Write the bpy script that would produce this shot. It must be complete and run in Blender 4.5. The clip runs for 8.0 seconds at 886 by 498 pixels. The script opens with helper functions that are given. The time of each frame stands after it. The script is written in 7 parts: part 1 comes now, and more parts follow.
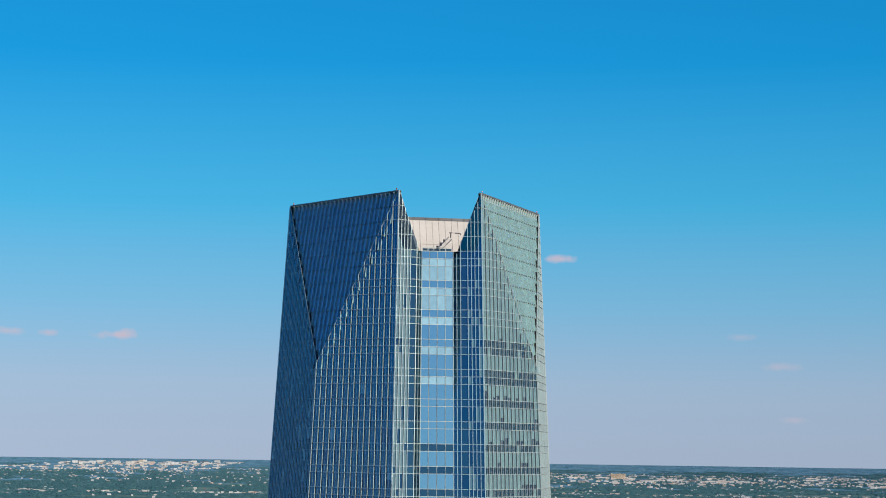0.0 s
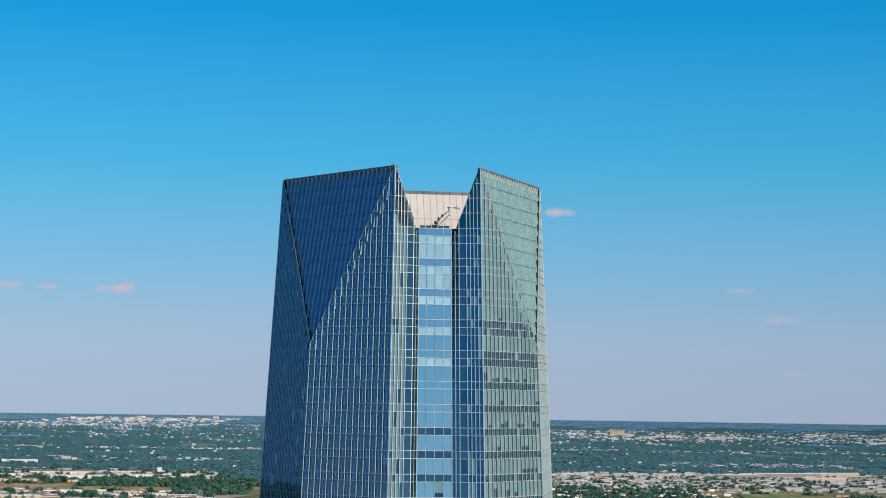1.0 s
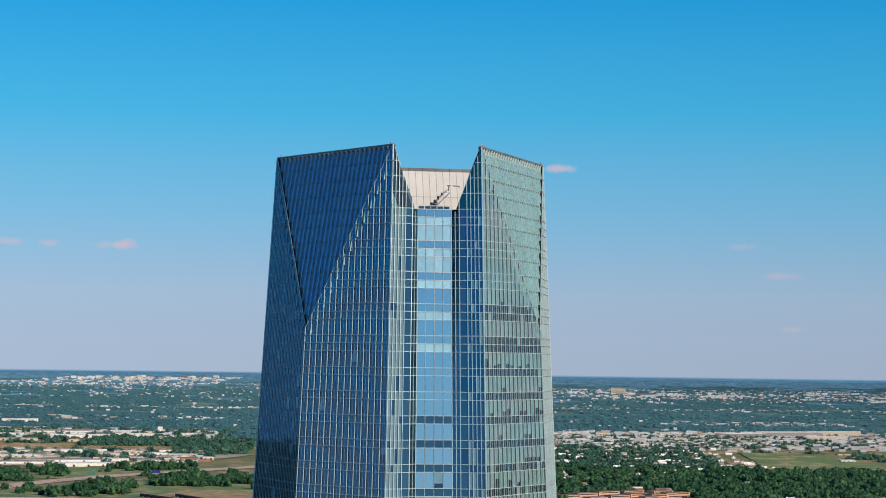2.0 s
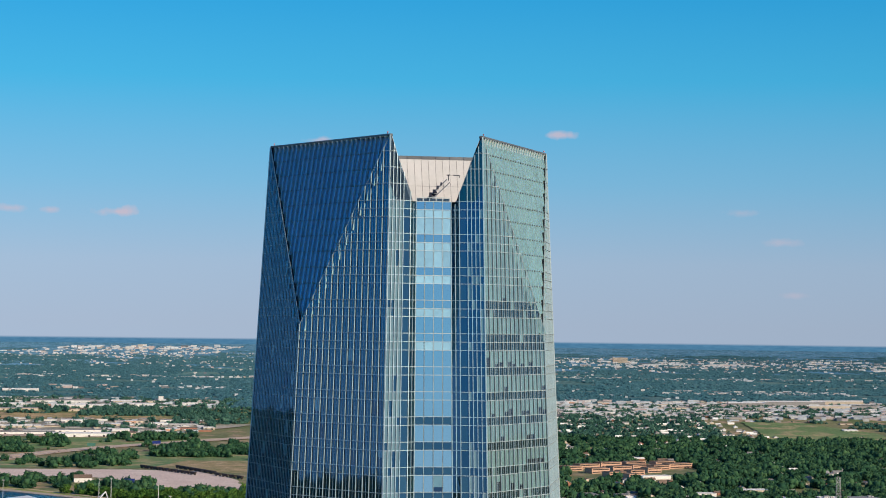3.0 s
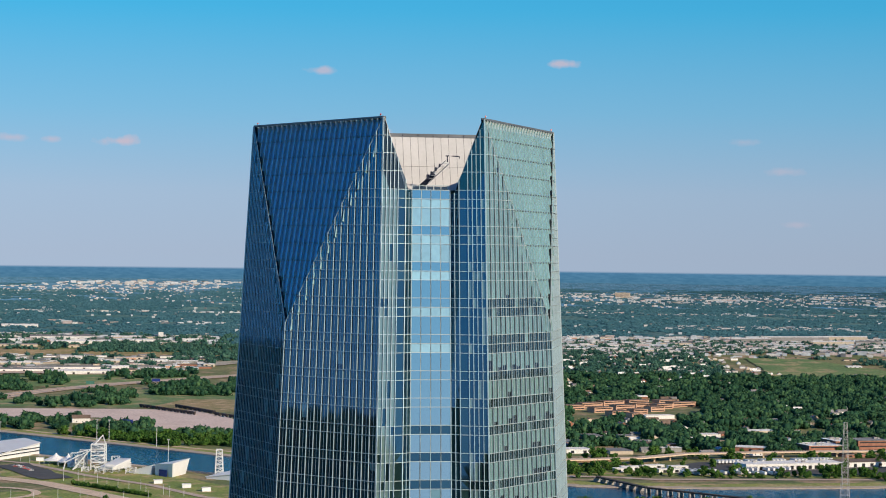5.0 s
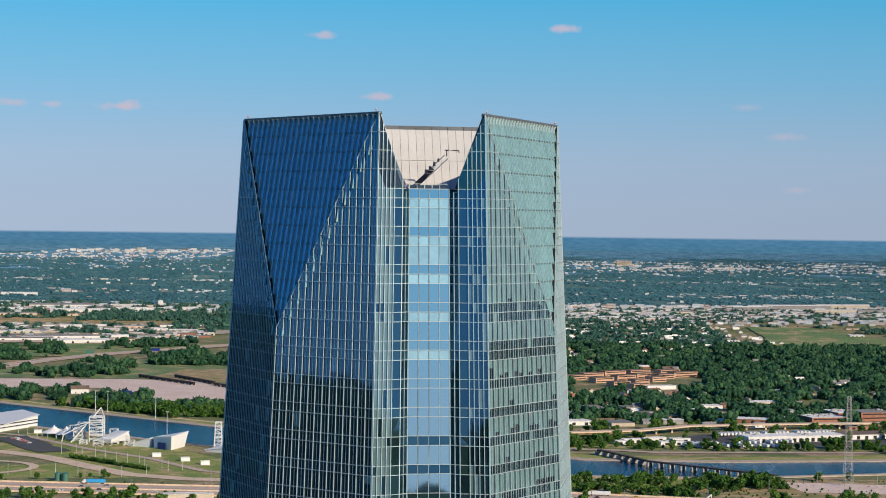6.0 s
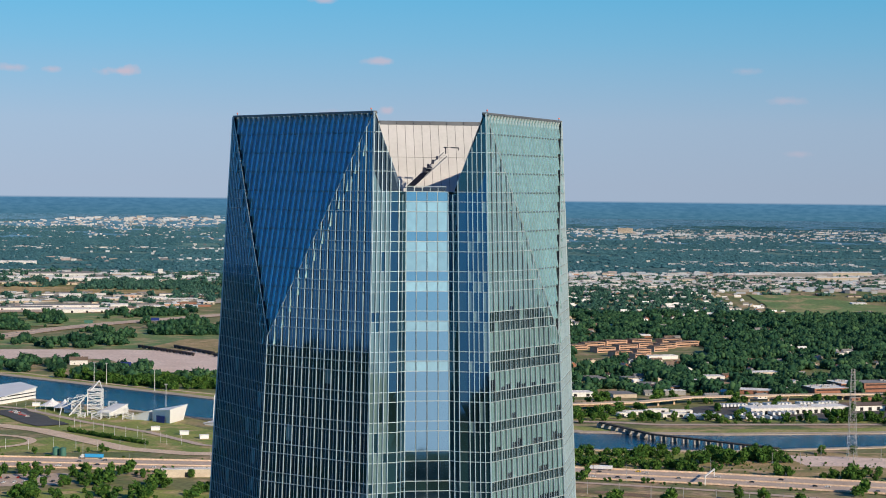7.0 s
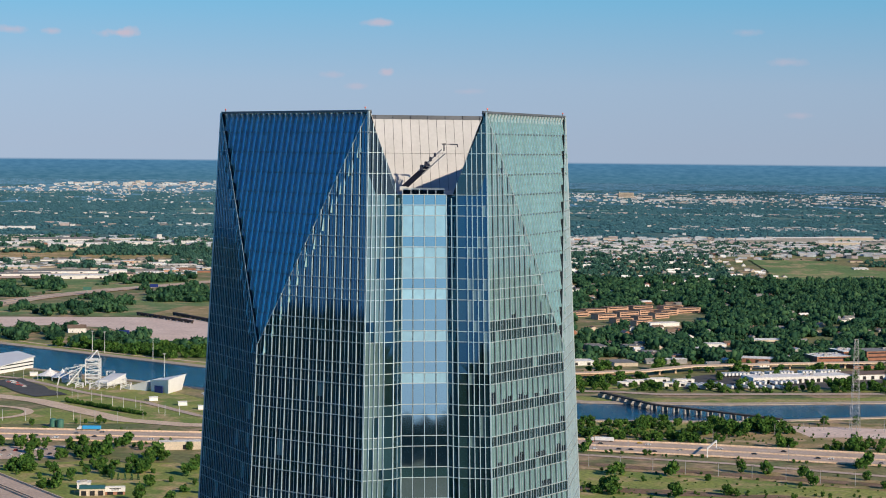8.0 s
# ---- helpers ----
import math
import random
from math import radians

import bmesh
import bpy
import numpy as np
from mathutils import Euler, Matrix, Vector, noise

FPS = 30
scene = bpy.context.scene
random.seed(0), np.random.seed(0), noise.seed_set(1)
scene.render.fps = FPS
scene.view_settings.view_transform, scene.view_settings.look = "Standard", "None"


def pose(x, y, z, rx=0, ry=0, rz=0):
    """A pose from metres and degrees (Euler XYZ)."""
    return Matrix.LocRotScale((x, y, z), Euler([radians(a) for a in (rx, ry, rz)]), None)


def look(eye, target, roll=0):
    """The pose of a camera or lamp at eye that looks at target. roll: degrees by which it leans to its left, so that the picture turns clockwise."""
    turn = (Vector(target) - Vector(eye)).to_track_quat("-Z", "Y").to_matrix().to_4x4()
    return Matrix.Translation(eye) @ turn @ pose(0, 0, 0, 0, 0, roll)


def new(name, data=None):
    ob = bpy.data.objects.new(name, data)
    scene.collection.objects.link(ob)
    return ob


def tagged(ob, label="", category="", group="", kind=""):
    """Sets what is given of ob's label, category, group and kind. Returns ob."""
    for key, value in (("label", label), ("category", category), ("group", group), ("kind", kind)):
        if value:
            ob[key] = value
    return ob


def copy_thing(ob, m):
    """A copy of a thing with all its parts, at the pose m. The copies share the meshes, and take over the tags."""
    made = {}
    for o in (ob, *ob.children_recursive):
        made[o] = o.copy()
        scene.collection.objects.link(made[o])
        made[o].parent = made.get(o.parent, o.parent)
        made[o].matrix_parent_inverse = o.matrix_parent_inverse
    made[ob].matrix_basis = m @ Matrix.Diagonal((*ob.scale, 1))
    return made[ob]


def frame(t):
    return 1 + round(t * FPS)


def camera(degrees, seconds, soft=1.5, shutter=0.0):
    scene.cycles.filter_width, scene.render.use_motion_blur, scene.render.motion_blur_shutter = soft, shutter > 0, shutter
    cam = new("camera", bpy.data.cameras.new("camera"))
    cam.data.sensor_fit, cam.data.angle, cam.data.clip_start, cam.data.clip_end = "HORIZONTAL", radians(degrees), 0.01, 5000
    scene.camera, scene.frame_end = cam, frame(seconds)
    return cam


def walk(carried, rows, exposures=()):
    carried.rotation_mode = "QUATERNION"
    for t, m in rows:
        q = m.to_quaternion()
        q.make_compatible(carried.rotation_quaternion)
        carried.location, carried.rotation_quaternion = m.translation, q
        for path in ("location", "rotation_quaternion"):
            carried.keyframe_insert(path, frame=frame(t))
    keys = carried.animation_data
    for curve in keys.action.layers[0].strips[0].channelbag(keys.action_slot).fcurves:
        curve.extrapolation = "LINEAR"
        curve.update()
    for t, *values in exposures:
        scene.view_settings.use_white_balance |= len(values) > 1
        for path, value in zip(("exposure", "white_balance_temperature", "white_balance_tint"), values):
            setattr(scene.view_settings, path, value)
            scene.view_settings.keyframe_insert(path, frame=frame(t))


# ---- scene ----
# ---------------------------------------------------------------- camera
CAM = camera(24.79, 8.0, soft=1.0)


def aim(x, y, z, heading, tilt, lean):
    """A pose from an eye and the angles of its axis: degrees right of +Y, above level, leaning left."""
    h, p = radians(heading), radians(tilt)
    way = Vector((math.sin(h) * math.cos(p), math.cos(h) * math.cos(p), math.sin(p)))
    eye = Vector((x, y, z))
    return look(eye, eye + way * 100.0, lean)


walk(CAM, [
    (0, aim(-4.91, -477.41, 199.65, 1.261, 5.675, 0.797)),
    (0.5, aim(-4.66, -470.33, 202.90, 1.283, 5.084, 0.860)),
    (1, aim(-4.46, -463.14, 206.14, 1.311, 4.362, 0.797)),
    (1.5, aim(-4.25, -455.63, 209.42, 1.322, 3.677, 0.757)),
    (3, aim(-3.23, -431.83, 219.08, 1.273, 2.163, 0.698)),
    (3.5, aim(-2.92, -423.59, 222.31, 1.270, 1.661, 0.754)),
    (4, aim(-2.62, -415.13, 225.59, 1.266, 1.151, 0.720)),
    (4.5, aim(-2.30, -406.52, 228.84, 1.254, 0.654, 0.676)),
    (6, aim(-1.25, -380.51, 238.56, 1.229, -0.836, 0.690)),
    (6.5, aim(-0.99, -371.87, 241.88, 1.228, -1.326, 0.629)),
    (7, aim(-0.64, -363.31, 245.18, 1.222, -1.841, 0.588)),
    (7.5, aim(-0.28, -354.96, 248.32, 1.206, -2.338, 0.529)),
    (8, aim(0.00, -346.70, 251.64, 1.223, -2.926, 0.545)),
])

# ---------------------------------------------------------------- world, sun
SUN_WAY = Vector((0.615, -0.676, 0.407)).normalized()
SUN_HEIGHT = math.asin(SUN_WAY.z)
SUN_TURN = math.atan2(SUN_WAY.x, SUN_WAY.y)


def build_world():
    world = bpy.data.worlds.new("sky")
    scene.world = world
    world.use_nodes = True
    nt = world.node_tree
    nt.nodes.clear()
    n, link = nt.nodes.new, nt.links.new
    out, bg = n("ShaderNodeOutputWorld"), n("ShaderNodeBackground")
    sky = n("ShaderNodeTexSky")
    sky.sky_type, sky.sun_disc = "NISHITA", False
    sky.sun_elevation, sky.sun_rotation = SUN_HEIGHT, SUN_TURN
    sky.air_density, sky.dust_density, sky.ozone_density = 1.0, 0.6, 2.0
    co, sep = n("ShaderNodeTexCoord"), n("ShaderNodeSeparateXYZ")
    link(co.outputs["Generated"], sep.inputs[0])
    scaled = n("ShaderNodeVectorMath")
    scaled.operation = "SCALE"
    scaled.inputs["Scale"].default_value = 0.085
    link(sky.outputs[0], scaled.inputs[0])
    # blue of the clear evening sky by height
    ramp = n("ShaderNodeValToRGB")
    ramp.color_ramp.interpolation = "LINEAR"
    stops = [(0.0, (0.37, 0.465, 0.61)), (0.03, (0.345, 0.48, 0.65)), (0.07, (0.19, 0.47, 0.71)),
             (0.12, (0.055, 0.43, 0.74)), (0.19, (0.004, 0.305, 0.695)), (0.40, (0.004, 0.11, 0.40)), (1.0, (0.01, 0.04, 0.15))]
    els = ramp.color_ramp.elements
    while len(els) < len(stops):
        els.new(0.5)
    for el, (at, c) in zip(els, stops):
        el.position, el.color = at, (*c, 1)
    link(sep.outputs["Z"], ramp.inputs[0])
    mix = n("ShaderNodeMix")
    mix.data_type = "RGBA"
    mix.inputs[0].default_value = 0.97
    link(scaled.outputs[0], mix.inputs[6])
    # the sky is paler and brighter on the sun's side
    toward = n("ShaderNodeVectorMath")
    toward.operation = "DOT_PRODUCT"
    toward.inputs[1].default_value = Vector((SUN_WAY.x, SUN_WAY.y, 0)).normalized()
    link(co.outputs["Generated"], toward.inputs[0])
    side = n("ShaderNodeMapRange")
    side.interpolation_type = "SMOOTHSTEP"
    side.inputs["From Min"].default_value, side.inputs["From Max"].default_value = 0.80, 1.0
    link(toward.outputs["Value"], side.inputs["Value"])
    pale = n("ShaderNodeMix")
    pale.data_type = "RGBA"
    pale.inputs[7].default_value = (0.42, 0.60, 0.82, 1)
    link(side.outputs[0], pale.inputs[0])
    # and a little brighter away from it along the skyline
    west = n("ShaderNodeMath")
    west.operation = "MULTIPLY_ADD"
    link(sep.outputs["X"], west.inputs[0])
    west.inputs[1].default_value, west.inputs[2].default_value = -0.30, 1.015
    drift = n("ShaderNodeVectorMath")
    drift.operation = "SCALE"
    link(ramp.outputs[0], drift.inputs[0])
    link(west.outputs[0], drift.inputs["Scale"])
    link(drift.outputs[0], pale.inputs[6])
    link(pale.outputs[2], mix.inputs[7])
    last = mix.outputs[2]

    # small evening clouds: heading and height in degrees, half width and half height in degrees, cover
    az, el_ = n("ShaderNodeMath"), n("ShaderNodeMath")
    az.operation, el_.operation = "ARCTAN2", "ARCSINE"
    link(sep.outputs["X"], az.inputs[0])
    link(sep.outputs["Y"], az.inputs[1])
    link(sep.outputs["Z"], el_.inputs[0])
    wob = n("ShaderNodeTexNoise")
    wob.inputs["Scale"].default_value, wob.inputs["Detail"].default_value = 130.0, 6.0
    link(co.outputs["Generated"], wob.inputs["Vector"])
    for head, high, wide, tall, cover in CLOUDS:
        dx, dy = n("ShaderNodeMath"), n("ShaderNodeMath")
        for d, src, at, size in ((dx, az, head, wide), (dy, el_, high, tall)):
            d.operation = "MULTIPLY_ADD"
            link(src.outputs[0], d.inputs[0])
            d.inputs[1].default_value = 1 / radians(size)
            d.inputs[2].default_value = -at / size
        both = n("ShaderNodeCombineXYZ")
        link(dx.outputs[0], both.inputs[0])
        link(dy.outputs[0], both.inputs[1])
        far = n("ShaderNodeVectorMath")
        far.operation = "LENGTH"
        link(both.outputs[0], far.inputs[0])
        add = n("ShaderNodeMath")
        add.operation = "MULTIPLY_ADD"
        link(wob.outputs["Fac"], add.inputs[0])
        add.inputs[1].default_value = -2.2
        link(far.outputs["Value"], add.inputs[2])
        soft = n("ShaderNodeMapRange")
        soft.inputs["From Min"].default_value, soft.inputs["From Max"].default_value = -0.05, -0.95
        soft.inputs["To Min"].default_value, soft.inputs["To Max"].default_value = 0.0, cover
        link(add.outputs[0], soft.inputs["Value"])
        m = n("ShaderNodeMix")
        m.data_type = "RGBA"
        link(soft.outputs[0], m.inputs[0])
        link(last, m.inputs[6])
        m.inputs[7].default_value = (0.60, 0.50, 0.58, 1)
        last = m.outputs[2]
    # far land under the skyline, painted into the world with haze as its blue
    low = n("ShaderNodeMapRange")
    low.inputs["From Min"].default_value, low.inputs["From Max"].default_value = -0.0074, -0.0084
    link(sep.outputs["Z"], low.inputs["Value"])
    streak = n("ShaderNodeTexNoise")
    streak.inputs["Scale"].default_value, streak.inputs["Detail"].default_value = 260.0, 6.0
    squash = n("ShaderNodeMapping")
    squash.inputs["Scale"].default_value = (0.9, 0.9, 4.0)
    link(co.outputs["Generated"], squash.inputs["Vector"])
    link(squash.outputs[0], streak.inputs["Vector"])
    # blue at the skyline, greener nearer: haze put into the colour
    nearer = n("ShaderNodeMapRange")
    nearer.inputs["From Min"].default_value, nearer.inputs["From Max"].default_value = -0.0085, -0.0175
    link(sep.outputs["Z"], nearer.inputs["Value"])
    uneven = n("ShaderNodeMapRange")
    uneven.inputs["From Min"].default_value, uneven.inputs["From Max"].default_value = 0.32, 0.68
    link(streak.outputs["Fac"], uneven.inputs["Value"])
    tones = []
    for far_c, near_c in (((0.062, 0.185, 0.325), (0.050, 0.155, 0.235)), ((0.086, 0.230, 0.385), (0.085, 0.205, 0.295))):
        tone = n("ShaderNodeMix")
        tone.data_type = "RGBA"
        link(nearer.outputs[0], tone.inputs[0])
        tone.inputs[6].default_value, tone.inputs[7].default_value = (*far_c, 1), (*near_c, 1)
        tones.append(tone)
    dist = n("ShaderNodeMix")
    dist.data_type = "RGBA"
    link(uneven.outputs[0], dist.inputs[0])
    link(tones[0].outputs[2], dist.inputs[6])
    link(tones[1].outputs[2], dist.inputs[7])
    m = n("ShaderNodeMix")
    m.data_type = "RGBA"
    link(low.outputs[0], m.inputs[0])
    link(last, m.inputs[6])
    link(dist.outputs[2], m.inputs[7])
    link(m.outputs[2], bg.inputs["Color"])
    bg.inputs["Strength"].default_value = 1.0
    link(bg.outputs[0], out.inputs["Surface"])


CLOUDS = [(-7.9, 3.08, 0.65, 0.15, 0.8), (-9.8, 3.1, 0.35, 0.11, 0.55), (-10.9, 3.12, 0.45, 0.13, 0.55),
          (4.58, 5.42, 0.55, 0.13, 0.75), (-0.6, 3.47, 0.5, 0.12, 0.65), (-2.24, 5.17, 0.42, 0.12, 0.65),
          (9.7, 3.25, 0.5, 0.12, 0.3), (10.8, 2.42, 0.5, 0.12, 0.35), (11.2, 0.94, 0.4, 0.1, 0.3),
          (-0.4, 2.07, 0.22, 0.12, 0.6), (-2.0, 1.99, 0.45, 0.1, 0.3), (-1.3, 1.68, 0.35, 0.1, 0.35), (1.9, 1.54, 0.5, 0.09, 0.25)]
build_world()

lamp = bpy.data.lights.new("sun", "SUN")
lamp.energy, lamp.angle, lamp.color = 5.0, radians(0.53), (1.0, 0.86, 0.67)
sun = new("sun", lamp)
sun.matrix_world = look(SUN_WAY * 900, (0, 0, 0))
scene.view_settings.exposure = 0.0


# ---------------------------------------------------------------- materials
def material(name):
    m = bpy.data.materials.new(name)
    m.use_nodes = True
    m.node_tree.nodes.clear()
    return m, m.node_tree.nodes.new, m.node_tree.links.new


def mixed(n, link, fac, a, b):
    """A colour mix; fac, a and b are sockets or values."""
    m = n("ShaderNodeMix")
    m.data_type = "RGBA"
    for slot, v in ((0, fac), (6, a), (7, b)):
        if hasattr(v, "node"):
            link(v, m.inputs[slot])
        else:
            m.inputs[slot].default_value = (*v, 1) if slot else v
    return m.outputs[2]


def surface(name, a, b, scale=1.0, rough=0.8, fine=8.0, bump=0.1, metal=0.0, spread=0.25, object_scale=False, bump_size=0.05, grit=0.2, flat=1.0):
    """A rough surface: two colours in patches, grain on top, one random shade a piece."""
    m, n, link = material(name)
    out, bsdf = n("ShaderNodeOutputMaterial"), n("ShaderNodeBsdfPrincipled")
    geo, info = n("ShaderNodeNewGeometry"), n("ShaderNodeObjectInfo")
    big, small = n("ShaderNodeTexNoise"), n("ShaderNodeTexNoise")
    big.inputs["Scale"].default_value, big.inputs["Detail"].default_value = 1.0 / scale, 5.0
    small.inputs["Scale"].default_value, small.inputs["Detail"].default_value = fine / scale, 4.0
    co = n("ShaderNodeTexCoord")
    for t in (big, small):
        squash = n("ShaderNodeMapping")
        squash.inputs["Scale"].default_value = (1, 1, flat)
        link(co.outputs["Object"] if object_scale else geo.outputs["Position"], squash.inputs["Vector"])
        link(squash.outputs[0], t.inputs["Vector"])
    wide = n("ShaderNodeMapRange")
    wide.inputs["From Min"].default_value, wide.inputs["From Max"].default_value = 0.35, 0.65
    link(big.outputs["Fac"], wide.inputs["Value"])
    col = mixed(n, link, wide.outputs[0], a, b)
    grain = n("ShaderNodeMapRange")
    grain.inputs["From Min"].default_value, grain.inputs["From Max"].default_value = 0.3, 0.7
    grain.inputs["To Min"].default_value, grain.inputs["To Max"].default_value = 1 - grit, 1 + grit
    link(small.outputs["Fac"], grain.inputs["Value"])
    both = n("ShaderNodeMath")
    both.operation = "ADD"
    link(info.outputs["Random"], both.inputs[0])
    link(geo.outputs["Random Per Island"], both.inputs[1])
    shade = n("ShaderNodeMapRange")
    shade.inputs["From Max"].default_value = 2.0
    shade.inputs["To Min"].default_value, shade.inputs["To Max"].default_value = 1 - spread, 1 + spread
    link(both.outputs[0], shade.inputs["Value"])
    times = n("ShaderNodeMath")
    times.operation = "MULTIPLY"
    link(grain.outputs[0], times.inputs[0])
    link(shade.outputs[0], times.inputs[1])
    final = n("ShaderNodeVectorMath")
    final.operation = "SCALE"
    link(col, final.inputs[0])
    link(times.outputs[0], final.inputs["Scale"])
    link(final.outputs[0], bsdf.inputs["Base Color"])
    bsdf.inputs["Roughness"].default_value, bsdf.inputs["Metallic"].default_value = rough, metal
    if bump:
        bp = n("ShaderNodeBump")
        bp.inputs["Strength"].default_value, bp.inputs["Distance"].default_value = bump, bump_size
        link(small.outputs["Fac"], bp.inputs["Height"])
        link(bp.outputs[0], bsdf.inputs["Normal"])
    link(bsdf.outputs[0], out.inputs["Surface"])
    return m


def meadow(name, a, b, c, scale):
    """Open ground: two greens in wide drifts, dry patches of a third colour, and tufts on top."""
    m, n, link = material(name)
    out, bsdf = n("ShaderNodeOutputMaterial"), n("ShaderNodeBsdfPrincipled")
    geo = n("ShaderNodeNewGeometry")
    fields = []
    for size, detail, lo, hi in ((scale, 6.0, 0.38, 0.62), (scale * 0.42, 7.0, 0.50, 0.64), (scale * 0.05, 4.0, 0.25, 0.75)):
        tex, wide = n("ShaderNodeTexNoise"), n("ShaderNodeMapRange")
        tex.inputs["Scale"].default_value, tex.inputs["Detail"].default_value = 1.0 / size, detail
        link(geo.outputs["Position"], tex.inputs["Vector"])
        wide.inputs["From Min"].default_value, wide.inputs["From Max"].default_value = lo, hi
        link(tex.outputs["Fac"], wide.inputs["Value"])
        fields.append(wide)
    col = mixed(n, link, fields[0].outputs[0], a, b)
    col = mixed(n, link, fields[1].outputs[0], col, c)
    tuft = n("ShaderNodeMapRange")
    tuft.inputs["To Min"].default_value, tuft.inputs["To Max"].default_value = 0.55, 1.4
    link(fields[2].outputs[0], tuft.inputs["Value"])
    final = n("ShaderNodeVectorMath")
    final.operation = "SCALE"
    link(col, final.inputs[0])
    link(tuft.outputs[0], final.inputs["Scale"])
    link(final.outputs[0], bsdf.inputs["Base Color"])
    bsdf.inputs["Roughness"].default_value = 0.95
    link(bsdf.outputs[0], out.inputs["Surface"])
    return m


def glass(name, body, tint, gloss, rough=0.03, spread=0.3, wave=0.004):
    """Coated facade glass: a dark or shaded body behind a mirror coat, each pane a little out of true."""
    m, n, link = material(name)
    out, mix = n("ShaderNodeOutputMaterial"), n("ShaderNodeMixShader")
    dif, glo = n("ShaderNodeBsdfDiffuse"), n("ShaderNodeBsdfGlossy")
    geo, info = n("ShaderNodeNewGeometry"), n("ShaderNodeObjectInfo")
    both, frac = n("ShaderNodeMath"), n("ShaderNodeMath")
    both.operation, frac.operation = "ADD", "FRACT"
    link(info.outputs["Random"], both.inputs[0])
    link(geo.outputs["Random Per Island"], both.inputs[1])
    link(both.outputs[0], frac.inputs[0])
    shade = n("ShaderNodeMapRange")
    shade.inputs["To Min"].default_value, shade.inputs["To Max"].default_value = 1 - spread, 1 + spread
    link(frac.outputs[0], shade.inputs["Value"])
    dust = n("ShaderNodeTexNoise")
    dust.inputs["Scale"].default_value, dust.inputs["Detail"].default_value = 0.8, 5.0
    link(geo.outputs["Position"], dust.inputs["Vector"])
    dirty = n("ShaderNodeMapRange")
    dirty.inputs["To Min"].default_value, dirty.inputs["To Max"].default_value = 0.75, 1.25
    link(dust.outputs["Fac"], dirty.inputs["Value"])
    times = n("ShaderNodeMath")
    times.operation = "MULTIPLY"
    link(shade.outputs[0], times.inputs[0])
    link(dirty.outputs[0], times.inputs[1])
    col = n("ShaderNodeVectorMath")
    col.operation = "SCALE"
    col.inputs[0].default_value = body
    link(times.outputs[0], col.inputs["Scale"])
    link(col.outputs[0], dif.inputs["Color"])
    glo.inputs["Color"].default_value, glo.inputs["Roughness"].default_value = (*tint, 1), rough
    # pane tilt and slight waves
    seed = n("ShaderNodeTexWhiteNoise")
    seed.noise_dimensions = "1D"
    link(both.outputs[0], seed.inputs["W"])
    waves = n("ShaderNodeTexNoise")
    waves.inputs["Scale"].default_value, waves.inputs["Detail"].default_value = 0.45, 1.0
    link(geo.outputs["Position"], waves.inputs["Vector"])
    total = n("ShaderNodeVectorMath")
    link(seed.outputs["Color"], total.inputs[0])
    link(waves.outputs["Color"], total.inputs[1])
    off = n("ShaderNodeVectorMath")
    off.operation = "MULTIPLY_ADD"
    link(total.outputs[0], off.inputs[0])
    off.inputs[1].default_value, off.inputs[2].default_value = (wave,) * 3, (-wave,) * 3
    bent, unit = n("ShaderNodeVectorMath"), n("ShaderNodeVectorMath")
    unit.operation = "NORMALIZE"
    link(geo.outputs["Normal"], bent.inputs[0])
    link(off.outputs[0], bent.inputs[1])
    link(bent.outputs[0], unit.inputs[0])
    link(unit.outputs[0], glo.inputs["Normal"])
    fres = n("ShaderNodeFresnel")
    fres.inputs["IOR"].default_value = 1.5
    add = n("ShaderNodeMath")
    add.operation, add.use_clamp = "ADD", True
    add.inputs[1].default_value = gloss
    less = n("ShaderNodeMath")
    less.operation = "MULTIPLY"
    less.inputs[1].default_value = 0.5
    link(fres.outputs[0], less.inputs[0])
    link(less.outputs[0], add.inputs[0])
    link(add.outputs[0], mix.inputs[0])
    link(dif.outputs[0], mix.inputs[1])
    link(glo.outputs[0], mix.inputs[2])
    link(mix.outputs[0], out.inputs["Surface"])
    return m


M = {}
M["crown_glass"] = glass("crown_glass", (0.245, 0.300, 0.258), (0.02, 0.52, 0.98), 0.20, rough=0.06, spread=0.10)
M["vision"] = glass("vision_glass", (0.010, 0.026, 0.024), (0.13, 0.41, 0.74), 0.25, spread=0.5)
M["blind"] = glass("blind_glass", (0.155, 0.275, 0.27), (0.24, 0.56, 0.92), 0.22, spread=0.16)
M["spandrel"] = glass("spandrel_glass", (0.016, 0.038, 0.036), (0.14, 0.43, 0.76), 0.24, spread=0.3)
M["frosted"] = glass("frosted_glass", (0.30, 0.50, 0.56), (0.8, 0.95, 1.0), 0.40, rough=0.12, spread=0.2)
M["bay"] = glass("bay_glass", (0.012, 0.03, 0.04), (0.70, 0.92, 1.0), 0.68, spread=0.4)
M["strip"] = glass("strip_glass", (0.115, 0.185, 0.185), (0.4, 0.66, 0.9), 0.20, spread=0.2)
M["deep"] = glass("deep_glass", (0.012, 0.018, 0.02), (0.20, 0.50, 0.92), 0.16, spread=0.6)
M["fin"] = surface("fin_aluminium", (0.37, 0.50, 0.56), (0.43, 0.56, 0.62), 3.0, 0.42, metal=0.15, bump=0.0, spread=0.1, grit=0.04)
M["transom"] = surface("transom_aluminium", (0.40, 0.48, 0.495), (0.46, 0.54, 0.555), 3.0, 0.4, metal=0.2, bump=0.0, spread=0.1, grit=0.04)
M["dark_metal"] = surface("dark_metal", (0.02, 0.024, 0.03), (0.035, 0.04, 0.048), 4.0, 0.45, metal=0.4, bump=0.0, grit=0.04)
